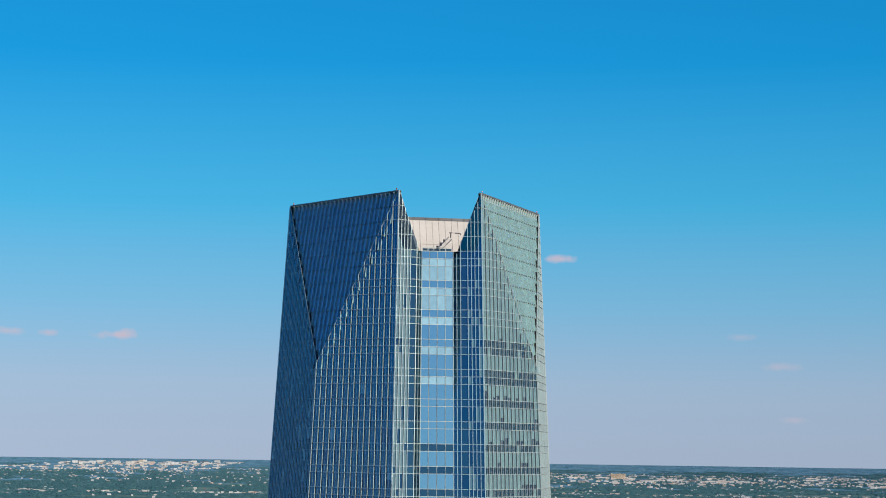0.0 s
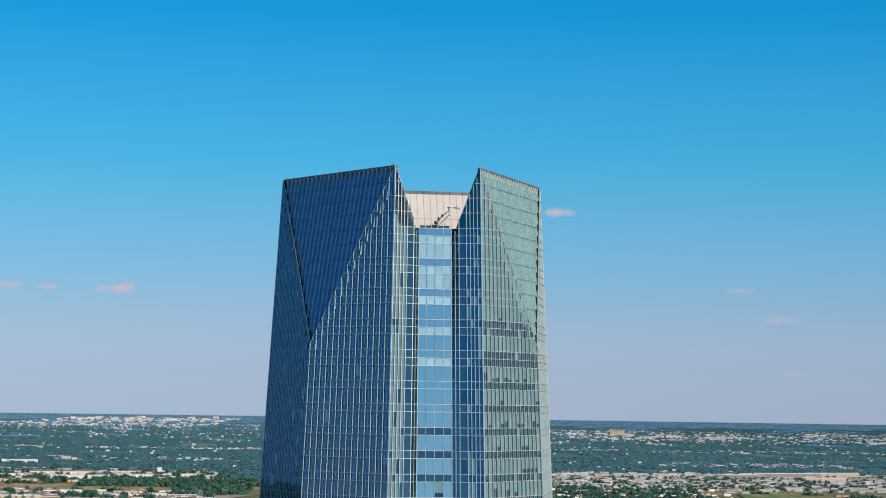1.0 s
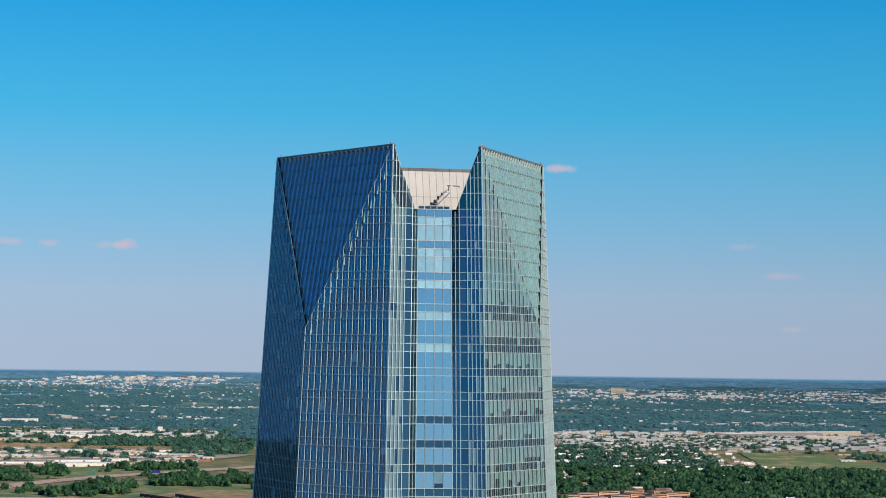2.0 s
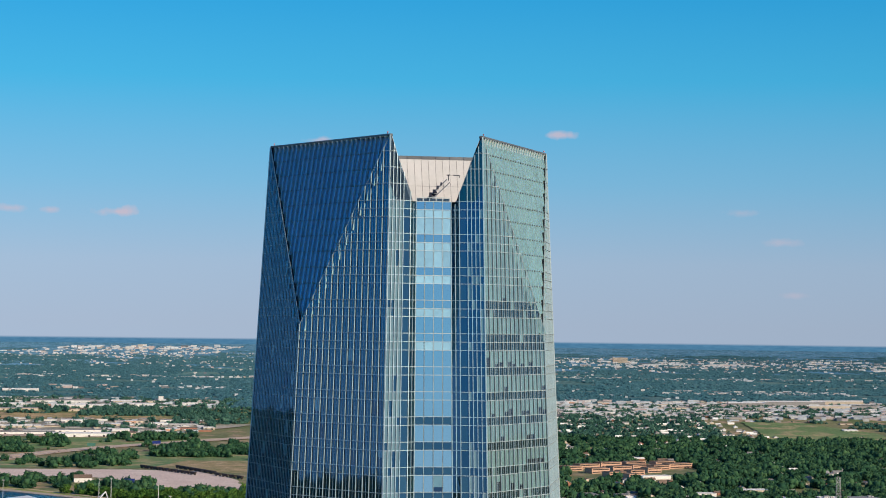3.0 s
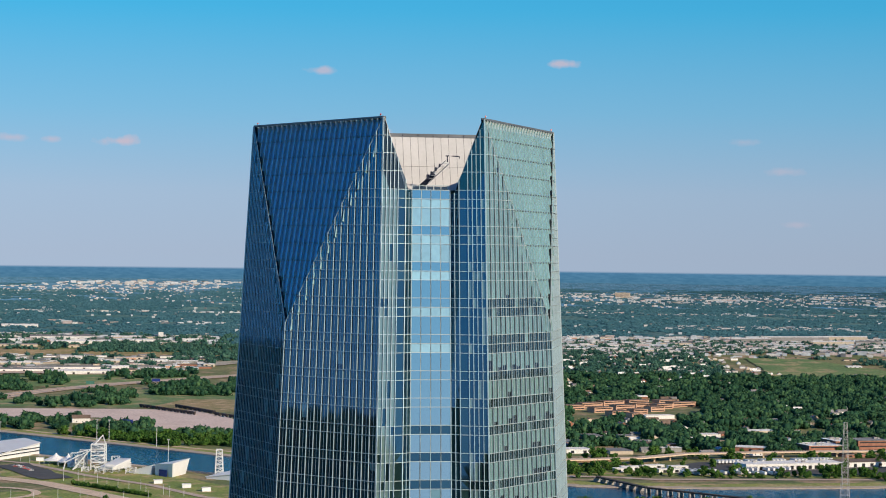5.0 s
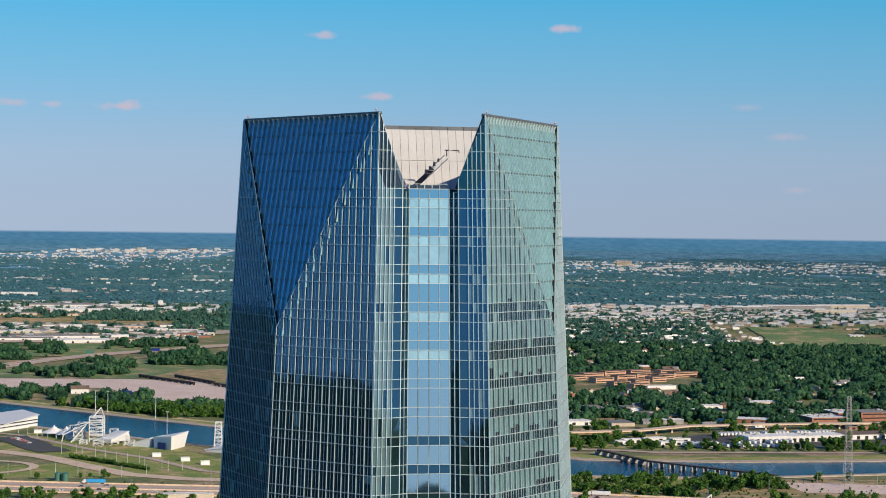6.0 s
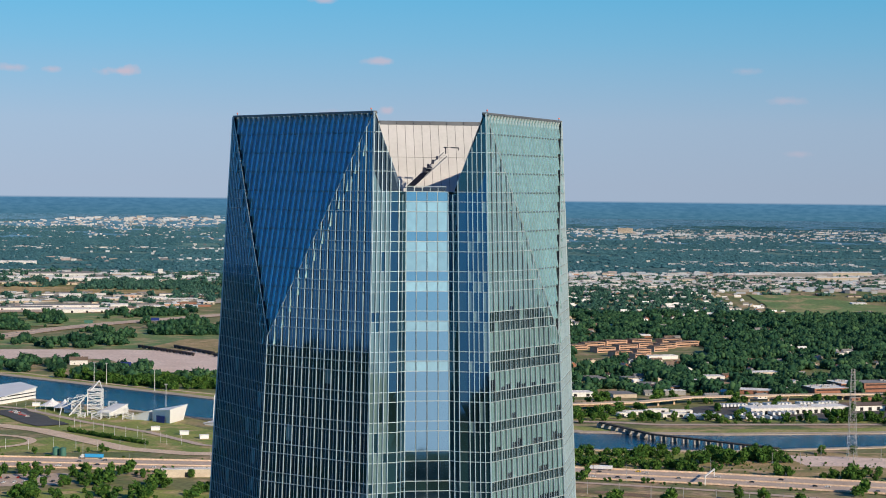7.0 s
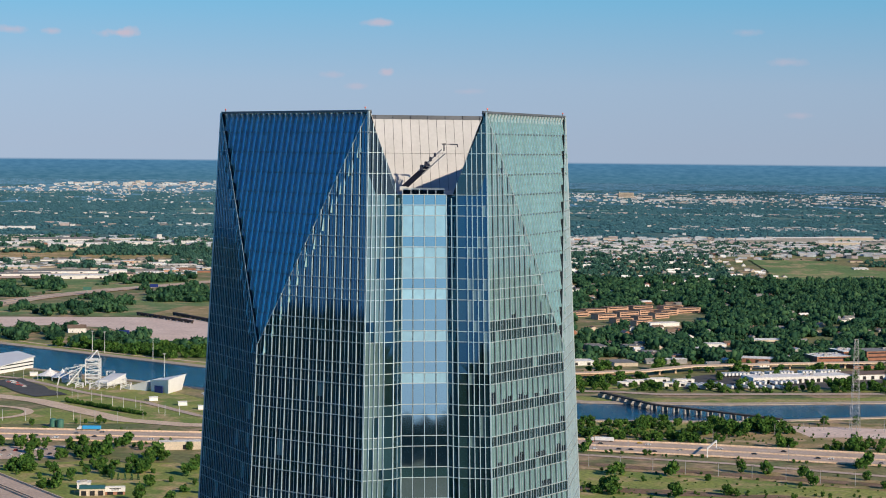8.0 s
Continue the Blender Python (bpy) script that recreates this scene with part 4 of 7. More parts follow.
M["brick"] = surface("brick_wall", (0.28, 0.12, 0.075), (0.36, 0.17, 0.11), 5.0, 0.9, bump=0.0, spread=0.2)
M["orange_wall"] = surface("salmon_wall", (0.50, 0.29, 0.20), (0.56, 0.35, 0.25), 5.0, 0.9, bump=0.0, spread=0.15)
M["grey_wall"] = surface("grey_wall", (0.28, 0.27, 0.26), (0.34, 0.33, 0.32), 6.0, 0.85, bump=0.0, spread=0.2)
M["white_roof"] = surface("white_flat_roof", (0.74, 0.72, 0.69), (0.82, 0.80, 0.77), 12.0, 0.8, bump=0.0, spread=0.12)
M["grey_roof"] = surface("grey_roof", (0.20, 0.20, 0.20), (0.28, 0.27, 0.26), 10.0, 0.85, bump=0.0, spread=0.3)
M["brown_roof"] = surface("brown_shingle_roof", (0.15, 0.10, 0.075), (0.22, 0.16, 0.12), 5.0, 0.9, bump=0.0, spread=0.35)
M["dark_opening"] = surface("dark_window", (0.02, 0.022, 0.027), (0.035, 0.035, 0.04), 3.0, 0.25, bump=0.0)
M["blue_paint"] = surface("blue_paint", (0.01, 0.025, 0.16), (0.014, 0.035, 0.20), 3.0, 0.5, bump=0.0)
M["steel_white"] = surface("white_steel", (0.66, 0.66, 0.65), (0.74, 0.74, 0.73), 3.0, 0.5, bump=0.0, spread=0.08)
M["steel_grey"] = surface("grey_steel", (0.30, 0.30, 0.30), (0.38, 0.38, 0.38), 3.0, 0.5, bump=0.0, spread=0.1)
M["rust"] = surface("dark_rail_car", (0.035, 0.03, 0.03), (0.06, 0.045, 0.04), 3.0, 0.8, bump=0.0, spread=0.3)
M["tank_green"] = surface("green_paint", (0.05, 0.16, 0.12), (0.07, 0.20, 0.15), 3.0, 0.5, bump=0.0)
M["timber"] = surface("dark_timber", (0.05, 0.04, 0.035), (0.08, 0.065, 0.055), 3.0, 0.9, bump=0.0)

TAKEN = []                     # (x, y, radius) that trees keep clear of


def slope_at(x, y):
    """Out-going direction at a far place of the plan, and the run and rise of the land per metre of plan."""
    way = (Vector((x, y)) - Vector(VIEW)).normalized()
    step = settled(x + way.x * 5, y + way.y * 5)[0] - settled(x - way.x * 5, y - way.y * 5)[0]
    return way, step.xy.length / 10, step.z / 10


def place(ob, x, y, turn, sink=0.0):
    p, s = settled(x, y)
    if s == 1.0:
        ob.location, ob.rotation_euler = p - Vector((0, 0, sink)), (0, 0, radians(turn))
        return
    way, run, rise = slope_at(x, y)
    lie = rise / run < 0.4                  # beyond that the land is steep: things stand upright there
    deep = math.hypot(run, rise) if lie else max(run, s * 0.06)
    tilt = Matrix.Rotation(math.atan2(rise, run) if lie else 0.0, 3, Vector((way.y, -way.x, 0)))
    face = math.degrees(math.atan2(-way.x, way.y))
    off = turn - face
    quarter = 90.0 if off > 45 else 0.0
    off = math.degrees(math.atan(math.tan(radians(off - quarter)) * deep / s))
    ob.location = p - Vector((0, 0, sink + 0.5))
    ob.rotation_euler = (tilt @ Matrix.Rotation(radians(face + off + quarter), 3, "Z")).to_euler()
    ob.scale = (deep, s, s) if quarter else (s, deep, s)


def building(name, label, category, x, y, wide, deep, high, turn, wall, roof, group="", doors=0, windows=0, vents=0, door_mat="dark_opening", rng=random.Random(2)):
    """A flat-roofed building: walls, a roof slab with a raised edge, doors or window bands, roof units."""
    top = empty(name, label, category, group)
    bm = bmesh.new()
    box(bm, -wide / 2, wide / 2, -deep / 2, deep / 2, -4.0, high)
    part("wall_shell", bm, M[wall], top)
    bm = bmesh.new()
    box(bm, -wide / 2 - 0.3, wide / 2 + 0.3, -deep / 2 - 0.3, deep / 2 + 0.3, high, high + 0.5)
    for f in [f for f in bm.faces if f.normal.z > 0.5 or f.calc_center_median().z > high + 0.45]:
        res = bmesh.ops.inset_region(bm, faces=[f], thickness=0.6)
        bmesh.ops.translate(bm, verts=f.verts, vec=(0, 0, -0.3))
    part("roof", bm, M[roof], top)
    for i in range(doors):
        bm = bmesh.new()
        cx = -wide / 2 + wide * (i + 0.5) / doors
        w = min(4.0, wide / doors * 0.6)
        box(bm, cx - w / 2, cx + w / 2, -deep / 2 - 0.12, -deep / 2 - 0.02, 0.3, min(4.2, high * 0.75))
        part("door", bm, M[door_mat], top)
    for i in range(windows):
        bm = bmesh.new()
        zc = high * (i + 0.55) / windows
        box(bm, -wide * 0.45, wide * 0.45, -deep / 2 - 0.12, -deep / 2 - 0.02, zc - 0.7, zc + 0.7)
        part("window", bm, M["dark_opening"], top)
    for i in range(vents):
        bm = bmesh.new()
        cx, cy, s = rng.uniform(-0.4, 0.4) * wide, rng.uniform(-0.3, 0.3) * deep, rng.uniform(1.2, 2.4)
        box(bm, cx - s, cx + s, cy - s * 0.7, cy + s * 0.7, high + 0.2, high + 0.5 + s * 0.8)
        part("roof_unit", bm, M["grey_wall"], top)
    place(top, x, y, turn)
    TAKEN.append((x, y, max(wide, deep) * 0.55))
    return top


def gabled(name, label, category, x, y, wide, deep, eave, ridge, turn, wall, roof, group="", windows=2):
    """A small house: walls with gables, a pitched roof with eaves, a door, windows and a chimney."""
    top = empty(name, label, category, group)
    bm = bmesh.new()
    w, d = wide / 2, deep / 2
    v = [bm.verts.new(p) for p in ((-w, -d, -2), (w, -d, -2), (w, d, -2), (-w, d, -2), (-w, -d, eave), (w, -d, eave), (w, d, eave), (-w, d, eave), (-w, 0, ridge), (w, 0, ridge))]
    for q in ((0, 1, 5, 4), (2, 3, 7, 6), (1, 2, 6, 9, 5), (3, 0, 4, 8, 7)):
        bm.faces.new([v[i] for i in q])
    part("wall_shell", bm, M[wall], top)
    bm = bmesh.new()
    o = 0.5
    slope = (ridge - eave) / d
    for s in (-1, 1):
        a = [(-w - o, s * (d + o), eave - slope * o + 0.12), (w + o, s * (d + o), eave - slope * o + 0.12), (w + o, 0, ridge + 0.12), (-w - o, 0, ridge + 0.12)]
        lo = [bm.verts.new(p) for p in a]
        hi = [bm.verts.new((p[0], p[1], p[2] + 0.2)) for p in a]
        for q in ([lo[i] for i in (3, 2, 1, 0)], hi, *[[lo[i], lo[(i + 1) % 4], hi[(i + 1) % 4], hi[i]] for i in range(4)]):
            bm.faces.new(q)
    bmesh.ops.recalc_face_normals(bm, faces=bm.faces)
    part("roof", bm, M[roof], top)
    for i in range(windows):
        bm = bmesh.new()
        cx = -w + wide * (i + 0.5) / windows
        box(bm, cx - 0.7, cx + 0.7, -d - 0.1, -d - 0.02, 0.9, 2.2)
        part("window", bm, M["dark_opening"], top)
    bm = bmesh.new()
    box(bm, w * 0.4, w * 0.4 + 0.8, 0.6, 1.4, ridge - 1.2, ridge + 0.9)
    part("chimney", bm, M["brick"], top)
    place(top, x, y, turn)
    TAKEN.append((x, y, max(wide, deep) * 0.62))
    return top


def build_named_buildings():
    # truck depot beyond the river, with trailers
    building("depot", "long white truck depot with dark loading doors", "warehouse", 432, 1825, 118, 30, 6.5, 16, "white_wall", "white_roof", doors=16, vents=4)
    building("depot", "brown-roofed low wing of the truck depot", "warehouse", 520, 1862, 62, 34, 5.5, 16, "white_wall", "brown_roof", doors=6)
    building("school", "red brick school with a flat white roof", "school", 506, 2020, 44, 40, 9, 14, "brick", "white_roof", windows=2, vents=7)
    building("school", "red brick hall with tall windows beside the school", "school", 568, 2035, 42, 36, 14, 14, "brick", "grey_roof", windows=3, vents=3)
    building("school", "brown brick link with a chimney", "school", 538, 2060, 26, 40, 11, 14, "brick", "white_roof", windows=2, vents=5)
    building("shop", "low brown shop with a pale flat roof", "shop", 420, 2022, 44, 24, 5, -18, "brick", "white_roof", doors=4)
    building("shop", "low cream shop at the road", "shop", 300, 2060, 34, 18, 5, 12, "cream_wall", "brown_roof", doors=3)
    building("shop", "cream hall with a flat roof", "hall", 470, 2230, 40, 22, 7, 16, "cream_wall", "white_roof", windows=1)
    building("shop", "pale shed with a flat roof", "shed", 395, 2190, 34, 20, 5, 12, "white_wall", "white_roof", doors=2)
    for x, y, w in ((252, 1790, 22), (278, 1808, 26), (305, 1800, 22), (292, 1770, 28), (318, 1752, 24), (240, 1772, 16)):
        building("shed", "small white riverside shed", "shed", x, y, w, 9, 4, 16, "white_wall", "white_roof", "riverside sheds", doors=2)
    # salmon apartment blocks in rows
    for x, y, w in ((262, 2640, 46), (292, 2690, 50), (330, 2735, 52), (372, 2760, 50), (420, 2770, 50), (300, 2600, 44), (338, 2650, 46),
                    (372, 2690, 44), (318, 2530, 40), (352, 2570, 34), (384, 2625, 34), (402, 2680, 40), (438, 2725, 60), (338, 2490, 26)):
        building("apartment_block", "salmon apartment block with a brown roof", "apartment house", x, y, w * 0.8, 17, 7.5, 34, "orange_wall", "brown_roof", "salmon apartments", windows=2)
    building("hall", "white flat-roofed hall among trees", "hall", 372, 2490, 46, 16, 5, 20, "white_wall", "white_roof")
    # warehouses of the far right
    for x, y, w, d, h in ((985, 5230, 110, 60, 11), (1130, 5290, 170, 70, 14), (1270, 5380, 150, 70, 13), (1180, 5060, 110, 50, 11), (1290, 5120, 70, 40, 10),
                          (640, 4880, 44, 40, 6), (735, 4950, 84, 44, 7), (560, 4800, 52, 36, 6), (430, 4560, 50, 40, 6), (520, 4640, 56, 36, 5),
                          (830, 4870, 60, 46, 6), (930, 4760, 66, 44, 6), (1040, 4880, 50, 40, 6), (700, 4640, 54, 40, 5), (610, 4560, 36, 30, 5), (800, 4600, 42, 34, 5)):
        building("warehouse", "pale flat-roofed warehouse among yards", "warehouse", x, y, w, d, h * 1.0, 14, random.Random(int(x)).choice(["white_wall", "cream_wall", "grey_wall", "cream_wall"]), "white_roof" if int(x) % 3 else "grey_roof", "far warehouses", doors=2)
    # sheds on the left, beyond the freeway
    for x, y, w, d, h, wall, roof in ((-735, 3470, 150, 26, 6, "white_wall", "grey_roof"), (-600, 3420, 110, 30, 7, "white_wall", "white_roof"), (-790, 3690, 130, 22, 6, "cream_wall", "white_roof"),
                                      (-640, 3560, 190, 24, 6, "white_wall", "grey_roof"), (-545, 3560, 34, 22, 8, "white_wall", "white_roof"), (-480, 3560, 30, 16, 5, "white_wall", "white_roof"),
                                      (-700, 3930, 46, 26, 7, "white_wall", "white_roof"), (-620, 3800, 80, 26, 6, "cream_wall", "white_roof"), (-580, 3940, 60, 18, 6, "cream_wall", "grey_roof"),
                                      (-505, 3850, 40, 22, 6, "white_wall", "white_roof"), (-425, 3660, 38, 16, 7, "brick", "brown_roof"), (-450, 3830, 60, 16, 5, "grey_wall", "white_roof"),
                                      (-1000, 4700, 110, 40, 9, "white_wall", "white_roof"), (-890, 4960, 170, 60, 9, "white_wall", "grey_roof"), (-800, 4690, 150, 36, 8, "white_wall", "white_roof"),
                                      (-720, 4980, 90, 40, 8, "cream_wall", "white_roof"), (-660, 4790, 120, 40, 8, "white_wall", "white_roof"), (-930, 4500, 110, 30, 6, "cream_wall", "grey_roof"),
                                      (-1160, 5800, 110, 60, 8, "white_wall", "white_roof"), (-770, 4480, 70, 24, 6, "cream_wall", "brown_roof"), (-540, 4880, 50, 30, 7, "white_wall", "white_roof")):
        building("warehouse", "low shed with a flat roof beyond the freeway", "warehouse", x, y, w, d * 1.7, h * 0.95, 12, wall, roof, "sheds beyond the freeway", doors=4 if y < 4000 else 2, vents=1)
    building("silo_block", "white concrete silos beside the sheds", "silo", -640, 5040, 13, 10, 17, 12, "white_wall", "white_roof")
    building("red_shop", "red-walled shop by the freeway", "shop", -572, 3900, 26, 14, 7, 12, "orange_wall", "white_roof", doors=2)
    building("shop", "low shop with a green metal roof", "shop", -219, 1092, 18, 15, 5, 8, "cream_wall", "tank_green", doors=3)
    front = building("shop", "low brick shop with a wide white sign board", "shop", -203, 1094, 14, 11, 4.4, 8, "brick", "white_roof", doors=2)
    bm = bmesh.new()
    box(bm, -7.2, 7.2, -5.95, -5.6, 2.6, 6.2)
    part("sign_board", bm, M["white_wall"], front, "white sign board with dark bars")
    for width, high in ((8.0, 4.9), (5.5, 3.9)):
        bm = bmesh.new()
        box(bm, -width / 2, width / 2, -6.05, -5.96, high - 0.28, high + 0.28)
        part("sign_bar", bm, M["dark_opening"], front)
    building("shop", "white flat shop beside the park", "shop", -229, 1118, 10, 9, 4.5, 8, "white_wall", "white_roof", doors=1, vents=2)
    building("shed", "grey-green shed beside the car park", "shed", -352, 1262, 26, 12, 4, 14, "grey_wall", "tank_green", doors=2)
    building("shed", "grey shed beside the car park", "shed", -338, 1230, 24, 12, 4, 14, "white_wall", "grey_roof", doors=2)
    building("abutment", "pale concrete abutment beside the highway", "wall", -176, 1310, 42, 9, 6.5, 8, "cream_wall", "white_wall", doors=1)
    gabled("old_house", "old white house with a red-brown roof", "house", -428, 2330, 24, 14, 6, 10, 12, "white_wall", "brown_roof")


def scattered_shops():
    """Small trade buildings of the two industrial belts."""
    rng = random.Random(21)
    kinds = [("white_wall", "white_roof"), ("cream_wall", "white_roof"), ("cream_wall", "grey_roof"), ("grey_wall", "white_roof"), ("cream_wall", "brown_roof"), ("white_wall", "grey_roof"), ("grey_wall", "grey_roof"), ("cream_wall", "grey_roof"), ("orange_wall", "white_roof"), ("brick", "grey_roof")]
    for x0, x1, y0, y1, count, lean in ((380, 1420, 4330, 5350, 190, 0.28), (-950, -380, 3480, 4080, 66, 0.0), (-1080, -480, 4620, 5160, 40, 0.0), (150, 620, 1960, 2180, 12, 0.0), (880, 1100, 3350, 4300, 10, 0.0)):
        made = 0
        for _ in range(count * 6):
            if made >= count:
                break
            x, y = rng.uniform(x0, x1), rng.uniform(y0, y1)
            y += (x - x0) * lean
            w, d, h = rng.uniform(12, 36), rng.uniform(18, 50), rng.uniform(3.2, 5.6)
            if any((x - a) ** 2 + (y - b) ** 2 < (r + w * 0.5) ** 2 for a, b, r in TAKEN):
                continue
            wall, roof = rng.choice(kinds)
            building("trade_building", "low trade building with a flat roof", "building", x, y, w, d, h, rng.choice([12, 102, 14]), wall, roof, "trade buildings", doors=rng.randint(1, 3) if y < 4200 else 1, vents=rng.randint(0, 1))
            made += 1


def scattered_houses():
    """Family houses among the trees."""
    rng = random.Random(8)
    for x0, x1, y0, y1, count in ((110, 900, 1950, 2450, 58), (120, 800, 2800, 3500, 72), (110, 760, 3500, 4380, 190), (560, 1000, 2300, 3300, 34)):
        made = 0
        for _ in range(count * 8):
            if made >= count:
                break
            x, y = rng.uniform(x0, x1), rng.uniform(y0, y1)
            if abs(x - 0.0213 * (y + 350)) > 0.24 * (y + 350) + 30 or clear_of_roads(x, y, 14) is False:
                continue
            if any((x - a) ** 2 + (y - b) ** 2 < (r + 11) ** 2 for a, b, r in TAKEN):
                continue
            gabled("house", "small family house with a pitched roof among trees", "house", x, y, rng.uniform(11, 17), rng.uniform(8, 10), rng.uniform(2.8, 3.6), rng.uniform(4.8, 6.4),
                   rng.choice([14, 104]), rng.choice(["white_wall", "white_wall", "cream_wall", "brick", "grey_wall"]), rng.choice(["grey_roof", "brown_roof", "white_roof", "grey_roof"] if y < 3400 else ["white_roof", "grey_roof", "white_roof"]), "houses among trees", windows=2 if y < 2600 else 0)
            made += 1


def near_line_of(line, x, y):
    """Distance from a point to a polyline."""
    best = 1e9
    for (ax, ay), (bx, by) in zip(line, line[1:]):
        dx, dy = bx - ax, by - ay
        s = max(0.0, min(1.0, ((x - ax) * dx + (y - ay) * dy) / (dx * dx + dy * dy)))
        best = min(best, math.hypot(x - ax - s * dx, y - ay - s * dy))
    return best


def height_on(line, x):
    for (ax, ay), (bx, by) in zip(line, line[1:]):
        if ax <= x <= bx:
            return ay + (by - ay) * (x - ax) / (bx - ax)
    return None


WAYS = [([(-365, 1236), (-321, 1164), (-262, 1068), (-225, 1008)], 26), (HIGHWAY, 36), (FREEWAY, 30), (RAMP, 11), (RIVER_ROAD, 8), (OVERPASS, 12), (BANK_ROAD, 11), (FRONTAGE, 8), (RAIL, 9)]


def clear_of_roads(x, y, extra=0.0):
    for line, half in WAYS:
        if near_line_of(line, x, y) < half + extra:
            return False
    a, b = height_on(RIVER_NEAR, x), height_on(RIVER_FAR, x)
    return not (a and a - 12 < y < b + 44)


# ---------------------------------------------------------------- the boathouses and the adventure tower
def prism(name, label, category, ring, low, heights, wall, roof, reach=()):
    """A building on a ring of plan points with a sloped roof: one height a corner, one overhang a corner."""
    top = empty(name, label, category)
    c = Vector((sum(p[0] for p in ring) / len(ring), sum(p[1] for p in ring) / len(ring), 0))
    top.location = c
    k = len(ring)
    lo = [Vector((p[0], p[1], 0)) - c for p in ring]
    bm = bmesh.new()
    a = [bm.verts.new(p + Vector((0, 0, low))) for p in lo]
    reach = reach or [1.05] * k
    b = [bm.verts.new(p * (r - 0.04) + Vector((0, 0, h - 0.5))) for p, h, r in zip(lo, heights, reach)]
    for i in range(k):
        bm.faces.new((a[i], a[(i + 1) % k], b[(i + 1) % k], b[i]))
    bmesh.ops.recalc_face_normals(bm, faces=bm.faces)
    part("wall_shell", bm, M[wall], top)
    bm = bmesh.new()
    a = [bm.verts.new(p * r + Vector((0, 0, h - 0.5))) for p, h, r in zip(lo, heights, reach)]
    b = [bm.verts.new(p * r + Vector((0, 0, h + 0.2))) for p, h, r in zip(lo, heights, reach)]
    bm.faces.new(a[::-1])
    bm.faces.new(b)
    for i in range(k):
        bm.faces.new((a[i], a[(i + 1) % k], b[(i + 1) % k], b[i]))
    bmesh.ops.recalc_face_normals(bm, faces=bm.faces)
    part("roof", bm, M[roof], top)
    TAKEN.append((c.x, c.y, 30))
    return top


def slab_on(top, a, b, z0, z1, mat, name, thick=0.25):
    """A thin panel standing on the line a-b of a thing, in the thing's own space."""
    a, b = Vector(a) - top.location.xy, Vector(b) - top.location.xy
    bm = bmesh.new()
    mid = (z0 + z1) / 2
    bar(bm, (a.x, a.y, mid), (b.x, b.y, mid), z1 - z0, thick, (0, 0, 1))
    return part(name, bm, M[mat], top)


def lattice_tower(name, label, category, x, y, wide, high, levels, mat, taper=1.0, thick=0.5):
    top = empty(name, label, category, at=(x, y, 0))
    def corner(i, s):
        w = wide / 2 * (1 + (taper - 1) * s)
        return Vector(((-1, 1, 1, -1)[i] * w, (-1, -1, 1, 1)[i] * w, high * s))
    for i in range(4):
        bm = bmesh.new()
        bar(bm, corner(i, 0), corner(i, 1), thick, thick, (1, 0, 0))
        part("leg", bm, M[mat], top)
    for k in range(levels):
        bm = bmesh.new()
        s0, s1 = k / levels, (k + 1) / levels
        for i in range(4):
            j = (i + 1) % 4
            bar(bm, corner(i, s1), corner(j, s1), thick * 0.7, thick * 0.7, (0, 0, 1))
            if levels == 2:
                part("rail", bm, M[mat], top)
                bm = bmesh.new()
            a, b = (i, j) if k % 2 else (j, i)
            bar(bm, corner(a, s0), corner(b, s1), thick * 0.55, thick * 0.55, (0, 0, 1))
            if levels == 2:
                part("brace", bm, M[mat], top)
                bm = bmesh.new()
        if levels != 2:
            part("bracing", bm, M[mat], top)
    TAKEN.append((x, y, wide))
    return top


FRAMES = [(-311, 1710, 9, 6), (-302, 1716, 8, 8), (-297, 1724, 9, 5), (-288, 1742, 9, 8), (-279, 1712, 10, 6), (-346, 1768, 8, 15), (-338, 1774, 7, 18), (-304, 1776, 8, 11), (-328, 1722, 7, 5)]


